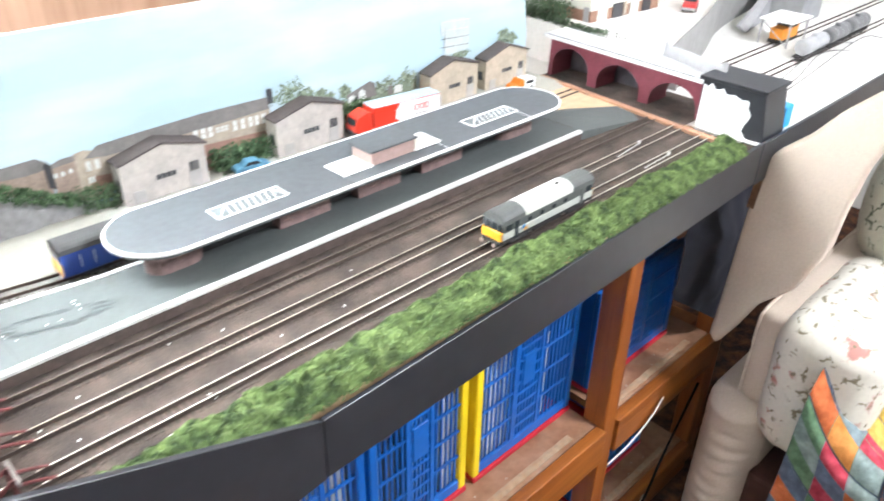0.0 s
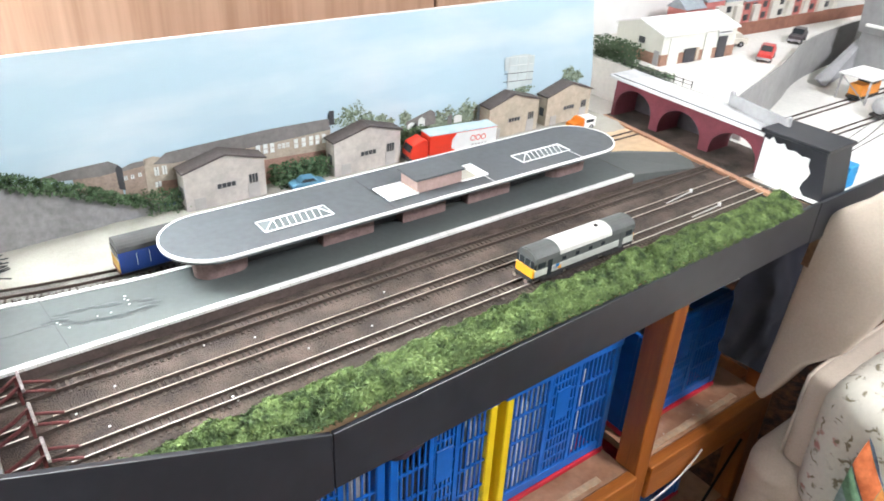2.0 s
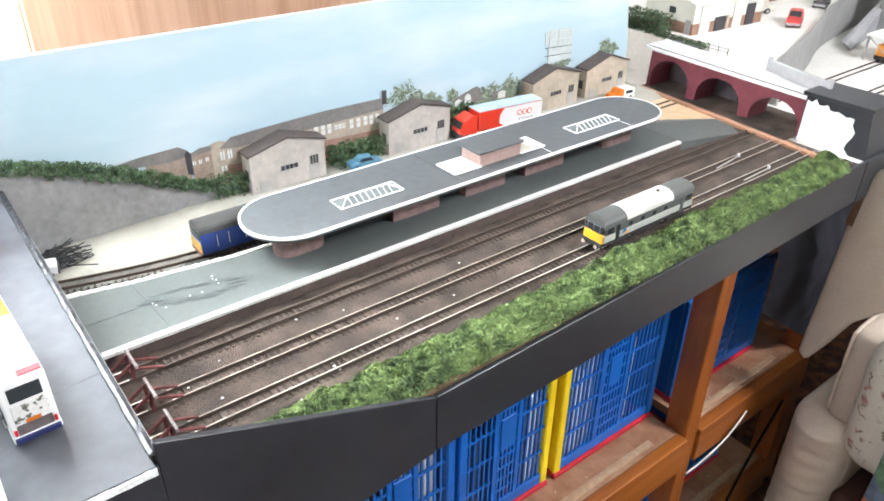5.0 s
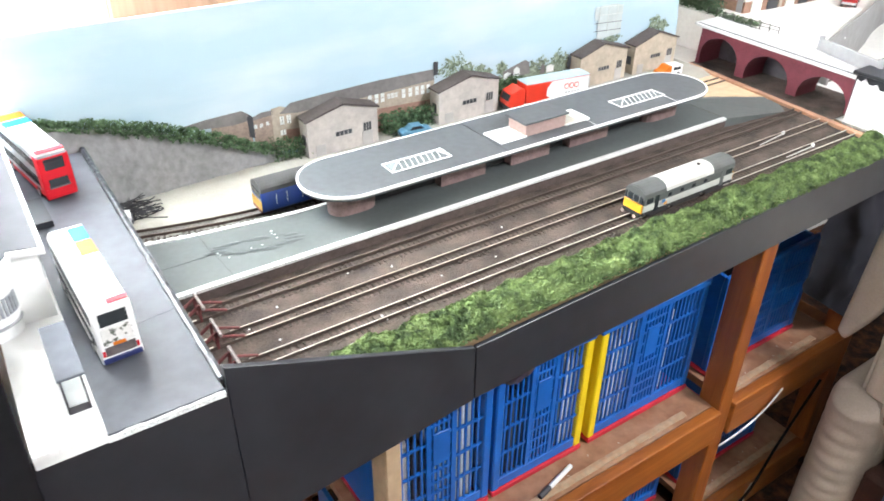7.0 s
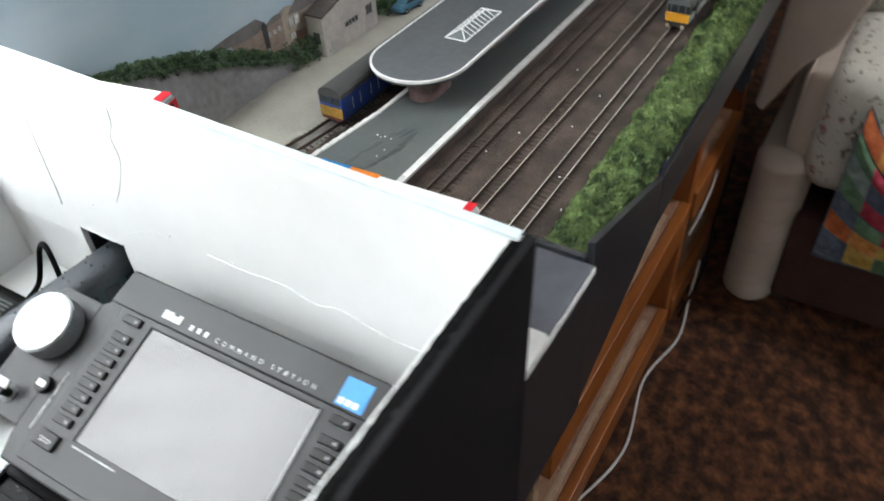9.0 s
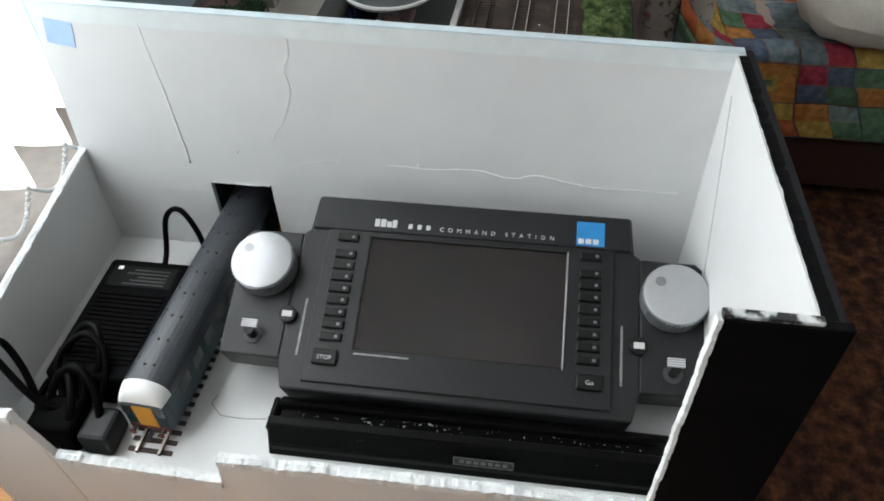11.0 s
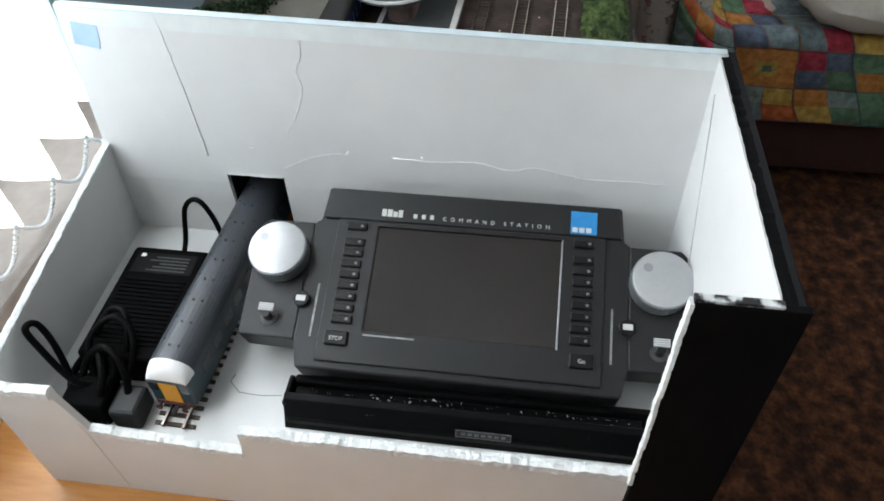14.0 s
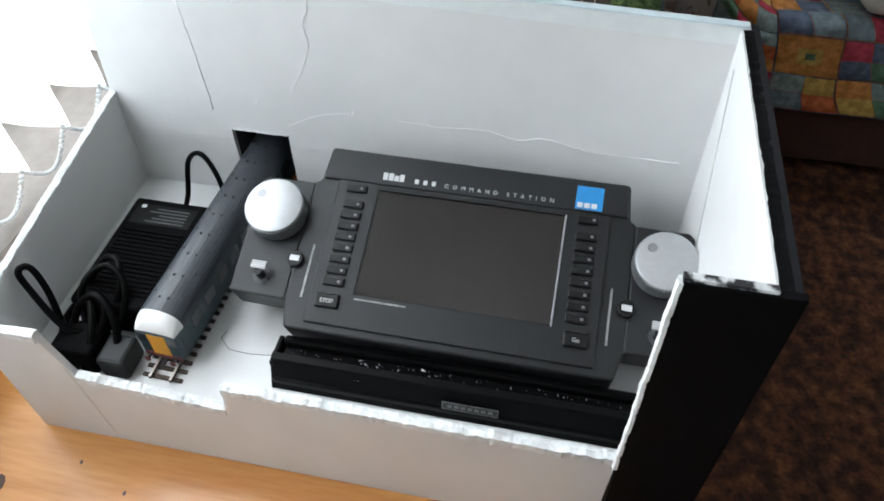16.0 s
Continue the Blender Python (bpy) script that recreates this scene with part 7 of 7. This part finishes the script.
for z, h in ((SZ, 0.080), (LZ, 0.078)):
    for x0, x1 in ((0.209, 0.8835), (0.9225, 1.2845)):
        part("shelf", box(x0, SY + 0.019, z - 0.018, x1, 0.64, z - 0.001), dusty, su, "dusty chipboard shelf")
        part("lip", box(x0, SY - 0.004, z - h, x1, SY + 0.018, z, 0.0025, 2), pine_stained, su, "stained front rail")
        part("raw_edge", ragged([(x0 + 0.01, SY + 0.032, z), (x1 - 0.06, SY + 0.034, z)], 0.007, -0.0005, 0.0025, 71, 40), raw, su, "pale chipped strip")
        chips = bmesh.new()
        rgq = np.random.RandomState(72)
        for k in range(4):
            bmesh.ops.create_icosphere(chips, subdivisions=1, radius=0.0014 + 0.002 * rgq.rand() ** 2, matrix=Matrix.Translation((x0 + (x1 - x0) * rgq.rand(), SY + 0.022 + 0.05 * rgq.rand(), z)) @ Matrix.Rotation(6 * rgq.rand(), 4, "Z") @ Matrix.Diagonal((1.8, 0.7, 0.3, 1)))
        part("chip", chips, M("chip_pale", (0.52, 0.44, 0.36), 0.8), su, "loose pale chips", "stuff")
part("side_rail", box(1.29, SY + 0.06, -0.53, 1.33, 0.59, -0.49, 0.002), pine_stained, su)
pen = thing("marker_pen", (0.50, SY + 0.05, SZ), "white marker pen with a black cap on the shelf", "pen")
part("barrel", move(cyl((0, 0, 0), 0.0042, 0.062, "x", 14, 0.0008), pose(0.532, SY + 0.047, SZ + 0.0042, 0, 0, 14)), white_plastic, pen)
part("cap", move(cyl((0, 0, 0), 0.0047, 0.028, "x", 14, 0.001), pose(0.489, SY + 0.0363, SZ + 0.0046, 0, 0, 14)), print_dark, pen, "black cap")
crate_blue = M("crate_blue", (0.006, 0.115, 0.45), 0.35, var=0.12, scale=60)
crate_yel = M("crate_yellow", (0.82, 0.60, 0.015), 0.4, var=0.06, scale=60)
crate_red = M("crate_red_rim", (0.52, 0.012, 0.03), 0.45)


def crate(x0, x1, z0, z1, y0=0.272, y1=0.56, ends=None, label="blue plastic mesh crate full of odds and ends"):
    c = thing("plastic_crate", ((x0 + x1) / 2, (y0 + y1) / 2, z0), label, "crate", "crates on the shelves")
    part("base", box(x0, y0 - 0.005, z0, x1, y1, z0 + 0.010, 0.001), crate_red, c, "red base rim")
    part("rim", box(x0 - 0.003, y0 - 0.004, z1 - 0.014, x1 + 0.003, y0 + 0.006, z1, 0.002), crate_blue, c)
    part("rim", box(x0 - 0.003, y1 - 0.004, z1 - 0.014, x1 + 0.003, y1 + 0.004, z1, 0.002), crate_blue, c)
    for x in (x0, x1 - 0.015):
        m = crate_yel if ends and ((x == x0) == (ends == "l")) else crate_blue
        part("corner_post", box(x, y0 - 0.003, z0 + 0.010, x + 0.015, y0 + 0.010, z1 - 0.012, 0.002), m, c, "yellow corner" if m is crate_yel else "")
        part("end_panel", box(x + 0.002, y0 + 0.010, z0 + 0.01, x + 0.010, y1, z1 - 0.004, 0.001), m, c)
    lat = bmesh.new()
    za, zb = z0 + 0.030, z1 - 0.012
    cuts = [x0 + 0.012 + (x1 - x0 - 0.024) * q for q in (0, 0.36, 0.64, 1)]
    for xa, xb, pitch, bar, rows in ((cuts[0], cuts[1], 0.0105, 0.0030, 4), (cuts[1], cuts[2], 0.0080, 0.0034, 9), (cuts[2], cuts[3], 0.0105, 0.0030, 4)):
        box(xa - 0.004, y0 - 0.0004, z0 + 0.02, xa + 0.004, y0 + 0.005, zb, bm=lat)
        n_ = max(3, round((xb - xa) / pitch))
        for k in range(1, n_):
            x = xa + (xb - xa) * k / n_
            box(x - bar / 2, y0 + 0.001, za, x + bar / 2, y0 + 0.0045, zb, bm=lat)
        for k in range(rows + 1):
            z = za + (zb - za) * k / rows
            box(xa, y0 + 0.0008, z - 0.0019, xb, y0 + 0.0048, z + 0.0019, bm=lat)
    part("lattice_panel", lat, crate_blue, c, "moulded open lattice side")
    part("lower_band", box(x0 + 0.014, y0 - 0.001, z0 + 0.0105, x1 - 0.014, y0 + 0.0046, z0 + 0.030, 0.0008), crate_blue, c)
    xm = (cuts[1] + cuts[2]) / 2 - 0.015
    part("label_plate", box(xm, y0 - 0.001, z0 + (z1 - z0) * 0.55, xm + 0.030, y0 + 0.0046, z0 + (z1 - z0) * 0.80, 0.0008), crate_blue, c, "plain moulded plate")
    return c


crate(0.225, 0.405, SZ + 0.001, -0.228)
crate(0.412, 0.6045, SZ + 0.001, -0.225, ends="r", label="blue plastic mesh crate with a yellow corner")
crate(0.6225, 0.878, SZ + 0.001, -0.228, ends="l", label="blue plastic mesh crate with a yellow corner")
crate(0.935, 1.215, SZ + 0.001, -0.25, label="blue plastic crate beside the post")
crate(0.225, 0.405, LZ + 0.001, -0.61)
crate(0.412, 0.6045, LZ + 0.001, -0.61, ends="r", label="blue plastic mesh crate with a yellow corner")
crate(0.6225, 0.870, LZ + 0.001, -0.61, ends="l", label="blue plastic mesh crate with a yellow corner")
crate(0.935, 1.20, LZ + 0.001, -0.60, label="blue plastic crate on the bottom shelf")
rgc = np.random.RandomState(77)
grey_stuff = [M("stored_white", (0.7, 0.7, 0.7), 0.5), M("stored_grey", (0.3, 0.31, 0.32), 0.5), M("stored_dark", (0.05, 0.05, 0.06), 0.6), M("stored_black", (0.012, 0.012, 0.014), 0.6)]
for x0, x1, zt, bright in ((0.24, 0.395, -0.28, 0), (0.43, 0.59, -0.28, 0), (0.64, 0.84, -0.255, 1), (0.95, 1.175, -0.30, 2)):
    x = x0
    while x < x1 - 0.02:
        w = 0.012 + 0.02 * rgc.rand()
        hgt = zt + 0.035 * rgc.rand() - 0.05 * rgc.rand()
        solo("stored_packet", move(box(-w / 2, 0, 0, w / 2, 0.12, hgt - SZ - 0.012, 0.002), pose(x + w / 2, 0.284 + 0.012 * rgc.rand(), SZ + 0.0115, 0, 0, 4 * rgc.randn())), grey_stuff[min(3, (0, 1, 1, 2, 0, 3)[rgc.randint(6)] if bright < 2 else 2 + rgc.randint(2))], "packet stored upright in a crate", "packet", group="packets in the crates")
        x += w + 0.004
for i, (x, r, col) in enumerate(((0.105, 0.016, (0.55, 0.56, 0.52)), (0.140, 0.014, (0.16, 0.24, 0.13)), (0.168, 0.011, (0.30, 0.05, 0.07)))):
    bt = thing("plastic_bottle", (x, 0.23, LOW), ("white", "green", "dark red")[i] + " plastic bottle standing under the road board", "bottle", "bottles under the board")
    part("body", cyl((x, 0.23, LOW + 0.27), r, 0.54, "z", 18, 0.004), M("bottle_%s" % "abc"[i], col, 0.4), bt, smooth=False)
    part("cap", cyl((x, 0.23, LOW + 0.555), r * 0.5, 0.03, "z", 14, 0.002), white_plastic, bt)
solo("black_bag", grid_bm(18, 12, lambda u, v: (0.34 + 0.12 * u, 0.215 - 0.02 * math.sin(math.pi * u) * math.sin(math.pi * v), -0.085 - 0.10 * v * (0.55 + 0.45 * math.sin(math.pi * u)) + 0.006 * noise.noise(Vector((9 * u, 9 * v, 0))))), M("bag_black", (0.012, 0.012, 0.014), 0.35), "black bag hanging under the board", "bag", smooth=True)
bag2 = grid_bm(24, 16, lambda u, v: (1.06 + 0.28 * u, 0.198 - 0.03 * math.sin(math.pi * u) * math.sin(math.pi * v) + 0.008 * noise.noise(Vector((7 * u, 7 * v, 1))), -0.085 - (0.20 + 0.20 * u) * v))
solo("dark_cloth", bag2, M("cloth_navy_dark", (0.005, 0.0055, 0.012), 0.9, var=0.4, scale=40), "dark navy cloth hanging at the shelf's end", "cloth", smooth=True)
wl = smooth_line([(0.90, 0.182, -0.578), (0.95, 0.179, -0.570), (1.00, 0.178, -0.556), (1.04, 0.178, -0.535), (1.075, 0.182, -0.520)], 8)
solo("white_cable", tube(wl, 0.002, 8), M("cable_white", (0.7, 0.7, 0.68), 0.4), "white cable clipped along the shelf", "cable", smooth=True)
fc = smooth_line([(0.33, 0.20, LOW + 0.004), (0.52, 0.150, LOW + 0.004), (0.72, 0.178, LOW + 0.004), (0.88, 0.150, LOW + 0.004), (1.0, 0.165, LOW + 0.03), (1.06, 0.17, LOW + 0.10)], 8)
solo("white_cable", tube(fc, 0.003, 8), bpy.data.materials["cable_white"], "white cable lying on the carpet", "cable", smooth=True)
solo("black_cable", tube(smooth_line([(0.9, 0.165, LOW + 0.05), (1.0, 0.15, LOW + 0.12), (1.1, 0.165, LOW + 0.2), (1.2, 0.17, LOW + 0.33)], 8), 0.003, 8), cord, "black cable behind the armchair", "cable", smooth=True)

# ---- sofa with quilt ----
cream = M("upholstery_cream", (0.49, 0.41, 0.34), 0.85, var=0.08, scale=250, bump=0.3, coarse=0.05)
skirt_m = M("sofa_skirt_brown", (0.055, 0.022, 0.016), 0.8, var=0.2, scale=60)
so = thing("sofa", (1.5, -0.5, LOW), "cream upholstered sofa with ruched arms and brown base", "sofa")
part("base", box(1.10, -1.30, LOW + 0.03, 1.85, 0.0, -0.60, 0.01, 2), skirt_m, so, "dark brown base panel")
for y in (-1.25, -0.04):
    part("foot", box(1.13, y, LOW, 1.17, y + 0.04, LOW + 0.03), print_dark, so)


def arm_front(u, v):
    # a rounded ruched front, wrapped round its two edges
    a = (u - 0.5) * math.pi
    close = max(0.0, (v - 0.88) / 0.12)
    y = 0.056 + 0.062 * math.sin(a) * math.sqrt(max(0.0, 1 - 0.8 * close ** 2))
    dent = (0.0026 * math.sin(v * 84 + 3.0 * u + 1.2 * noise.noise(Vector((3 * u, 9 * v, 1)))) + 0.003 * noise.noise(Vector((4 * u, 9 * v, 2)))) * math.cos(a) ** 0.5 * (1 if v < 0.82 else 0.3)
    x = 1.075 + 0.075 * (1 - math.cos(a)) - dent
    z = LOW + 0.012 + 0.425 * v
    return (x + 0.05 * close ** 2 * math.cos(a), y, z - 0.012 * close)


part("arm_front", grid_bm(24, 90, arm_front), cream, so, "ruched cream arm front", smooth=True)
part("arm", box(1.112, -0.006, LOW + 0.012, 1.85, 0.112, -0.455, 0.02, 3), cream, so, "cream sofa arm", smooth=True)
pad = box(1.112, -0.13, -0.462, 1.75, 0.066, -0.258, 0.022, 4)
part("arm_pad", pad, cream, so, "square plump cream arm pad", smooth=True)
part("piping", tube(smooth_line([(1.113, 0.060, -0.44), (1.113, 0.060, -0.29), (1.120, 0.058, -0.266), (1.16, 0.057, -0.259), (1.40, 0.057, -0.259), (1.70, 0.057, -0.259)], 6), 0.003, 7), cream, so)
part("seat_cushion", box(1.12, -1.28, -0.60, 1.80, -0.07, -0.44, 0.04, 4), cream, so, smooth=True)
part("backrest", box(1.72, -1.30, -0.62, 1.92, 0.10, -0.02, 0.05, 4), cream, so, smooth=True)
pn = thing("padded_panel", (1.145, 0.02, -0.2), "tall beige padded panel leaning behind the arm", "padded panel")
outline_p = [(0.130, -0.385), (0.148, -0.372), (0.141, -0.244), (0.136, -0.122), (0.134, -0.050), (0.117, 0.008), (0.073, 0.050), (0.037, 0.098), (0.0, 0.135), (-0.055, 0.188), (-0.045, 0.100), (-0.021, 0.023), (-0.009, -0.058), (-0.005, -0.121), (0.027, -0.213), (0.078, -0.270), (0.106, -0.338)]
part("panel", prism(outline_p, "x", 1.126, 1.158, 0.009, 3), cream, pn, "smooth beige padding", smooth=True)
part("torn_patch", move(box(-0.001, -0.006, -0.035, 0.0, 0.006, 0.035), pose(1.1255, 0.128, -0.060, 4, 0, 0)), M("torn_brown", (0.16, 0.09, 0.05), 0.9, var=0.5, scale=200), pn, "torn brown edge")

def floral_cloth(name, ground, flower, leaf, size):
    """Printed cloth: loose roses in a few tints, with leaf strokes winding between them."""
    m = M(name, ground, 0.85, var=0.06, scale=120, bump=0.2)
    N, L = m.node_tree.nodes, m.node_tree.links
    b = N["Principled BSDF"]
    base = b.inputs["Base Color"].links[0].from_socket
    co, bend, warp = N.new("ShaderNodeTexCoord"), N.new("ShaderNodeTexNoise"), N.new("ShaderNodeVectorMath")
    bend.inputs["Scale"].default_value, bend.inputs["Detail"].default_value = size * 2.5, 4.0
    warp.operation, warp.inputs["Scale"].default_value = "SCALE", 0.045
    L.new(co.outputs["Object"], bend.inputs["Vector"])
    L.new(bend.outputs["Color"], warp.inputs[0])
    at = N.new("ShaderNodeVectorMath")
    L.new(co.outputs["Object"], at.inputs[0])
    L.new(warp.outputs[0], at.inputs[1])
    for feature, scale, lo, hi, tint in (("DISTANCE_TO_EDGE", size * 1.5, 0.045, 0.02, leaf), ("F1", size, 0.36, 0.22, flower), ("F1", size * 4.2, 0.30, 0.16, leaf)):
        v, mr, cut, mx = N.new("ShaderNodeTexVoronoi"), N.new("ShaderNodeMapRange"), N.new("ShaderNodeTexNoise"), N.new("ShaderNodeMix")
        v.feature, v.inputs["Scale"].default_value = feature, scale
        L.new(at.outputs[0], v.inputs["Vector"])
        mr.inputs["From Min"].default_value, mr.inputs["From Max"].default_value = lo, hi
        L.new(v.outputs["Distance"], mr.inputs["Value"])
        cut.inputs["Scale"].default_value, cut.inputs["Detail"].default_value = size * 3.1, 3.0
        L.new(co.outputs["Object"], cut.inputs["Vector"])
        gate, mul = N.new("ShaderNodeMapRange"), N.new("ShaderNodeMath")
        gate.inputs["From Min"].default_value, gate.inputs["From Max"].default_value = 0.50, 0.58
        L.new(cut.outputs["Fac"], gate.inputs["Value"])
        mul.operation = "MULTIPLY"
        L.new(mr.outputs[0], mul.inputs[0])
        L.new(gate.outputs[0], mul.inputs[1])
        mx.data_type = "RGBA"
        L.new(mul.outputs[0], mx.inputs[0])
        L.new(base, mx.inputs[6])
        mx.inputs[7].default_value = (*tint, 1)
        base = mx.outputs[2]
    L.new(base, b.inputs["Base Color"])
    return m


floral = floral_cloth("floral_cream", (0.60, 0.57, 0.50), (0.42, 0.20, 0.17), (0.20, 0.17, 0.11), 12.0)
fl = box(1.086, -0.15, -0.525, 1.44, 0.028, -0.240, 0.050, 7)
bmesh.ops.subdivide_edges(fl, edges=[e for e in fl.edges if e.calc_length() > 0.05], cuts=7, use_grid_fill=True)
for v in fl.verts:
    q = noise.noise_vector(v.co * 16)
    v.co += Vector((0.006 * q.x + 0.012 * min(0, v.co.z + 0.45), 0.005 * q.y + 0.04 * (v.co.z + 0.35), 0.005 * q.z))
solo("floral_cushion", fl, floral, "cream floral cushion resting on the sofa arm", "cushion", smooth=True)

# patchwork quilt: a draped sheet of coloured squares
cols = [(0.34, 0.026, 0.05), (0.46, 0.19, 0.04), (0.19, 0.25, 0.24), (0.085, 0.115, 0.17), (0.44, 0.29, 0.06), (0.15, 0.20, 0.22), (0.09, 0.18, 0.10), (0.42, 0.10, 0.025)]
patches = [M("quilt_patch_%s" % n_, c, 0.9, var=0.18, scale=160, bump=0.3, second=tuple(min(1, v * 1.25 + 0.02) for v in c), coarse=0.3) for n_, c in zip("abcdefgh", cols)]


def quilt_at(u, v, puff=0.0):
    # u runs along the sofa, v from the seat's back over the front edge and down
    u = u + 0.16 * (v - 0.5) * min(1, 4 * u) + 0.02 * noise.noise(Vector((5 * u, 4 * v, 9))) * min(1, 5 * u)
    y = -0.072 + 0.016 * v - 1.22 * u
    s = v * 0.72
    if s < 0.36:
        x, z = 1.47 - s, -0.425 - 0.01 * math.sin(9 * u)
    elif s < 0.44:
        a = (s - 0.36) / 0.08 * math.pi / 2
        x, z = 1.11 - 0.045 * math.sin(a), -0.425 - 0.045 * (1 - math.cos(a))
    else:
        x, z = 1.065 - 0.01 * (s - 0.44), -0.47 - (s - 0.44) * 0.68
    if u < 0.12:
        z += 0.20 * (1 - u / 0.12) ** 2 * (1 - v) ** 0.5
    w = 0.018 * noise.noise(Vector((7 * u, 4 * v, 0))) + 0.006 * noise.noise(Vector((19 * u, 13 * v, 4))) + puff
    return (x - w - 0.006, y, z + w)


NU, NV = 9, 5
rq = np.random.RandomState(14)
quilt = thing("patchwork_quilt", (1.2, -0.6, -0.45), "bright patchwork quilt draped over the sofa's seat", "quilt")
part("backing", grid_bm(54, 30, lambda u, v: quilt_at(u, v, -0.007)), patches[3], quilt, "dark quilt backing", smooth=True)
last = -1
for cj in range(NV):
    for ck in range(NU):
        c = rq.randint(0, 8)
        while c == last:
            c = rq.randint(0, 8)
        last = c

        def cell(p, q, lift=0.0, inset=0.012, cj=cj, ck=ck):
            p, q = inset + (1 - 2 * inset) * p, inset + (1 - 2 * inset) * q
            edge = min(1.0, 6 * min(p, 1 - p, q, 1 - q))
            return quilt_at((ck + p) / NU, (cj + q) / NV, 0.005 * edge ** 0.5 + lift)

        if rq.rand() < (0.9 if ck < 3 else 0.4):
            n_ = 3 if ck == 0 else 2
            pt = part("patch", grid_bm(12, 12, lambda p, q: cell(p, q, -0.0035)), patches[c], quilt, smooth=True)
            for p0 in range(n_):
                for q0 in range(n_):
                    part("square", grid_bm(6, 6, lambda p, q: cell((p0 + 0.01 + 0.98 * p) / n_, (q0 + 0.01 + 0.98 * q) / n_)), patches[(c + 1 + (2 * p0 + 3 * q0 + rq.randint(0, 2)) % 7) % 8], pt, smooth=True)
            continue
        pt = part("patch", grid_bm(12, 12, cell), patches[c], quilt, smooth=True)
        if (cj + ck) % 2 == 0:
            c2 = (c + 3 + rq.randint(0, 3)) % 8
            m_ = 0.27 + 0.08 * rq.rand()
            part("applique", grid_bm(6, 6, lambda p, q: cell(p, q, 0.0012, m_)), patches[c2], pt, smooth=True)
            if rq.rand() < 0.5:
                part("applique", grid_bm(3, 3, lambda p, q: cell(p, q, 0.0022, 0.42)), patches[(c2 + 2) % 8], pt, smooth=True)
pl = bmesh.new()
bmesh.ops.create_uvsphere(pl, u_segments=32, v_segments=20, radius=1.0)
for v in pl.verts:
    c = v.co.copy()
    v.co = Vector((1.17 + 0.15 * c.x, -0.55 + 0.21 * math.copysign(abs(c.y) ** 0.7, c.y), -0.355 + 0.075 * c.z - 0.012 * math.exp(-((c.y + 0.1) / 0.12) ** 2) + 0.02 * noise.noise(c * 2.5)))
solo("white_pillow", pl, M("pillow_white", (0.66, 0.62, 0.54), 0.9, var=0.06, scale=120, bump=0.3), "plump off-white pillow on the quilt", "pillow", smooth=True)

fc2 = bmesh.new()
bmesh.ops.create_uvsphere(fc2, u_segments=32, v_segments=20, radius=1.0)
for v in fc2.verts:
    c = v.co.copy()
    v.co = Vector((1.47 + 0.085 * c.x, -0.10 + 0.15 * math.copysign(abs(c.y) ** 0.7, c.y), -0.155 + 0.155 * math.copysign(abs(c.z) ** 0.75, c.z) + 0.012 * noise.noise(c * 3)))
solo("floral_cushion", fc2, floral_cloth("floral_green_grey", (0.50, 0.48, 0.40), (0.13, 0.14, 0.10), (0.10, 0.11, 0.08), 13.0), "plump grey-green patterned cushion behind the sofa arm", "cushion", smooth=True)

# the shelf unit, the sofa and all on them, set to their true size and distance
ROOM_FIT = Matrix.Translation((-0.03, -0.33, 0.5)) @ Matrix.Diagonal((1.07, 1.07, 1.07, 1)) @ Matrix.Translation((0.03, 0.33, -0.5))
for ob in list(scene.objects):
    if ob not in earlier and ob.parent is None:
        ob.matrix_basis = ROOM_FIT @ ob.matrix_basis
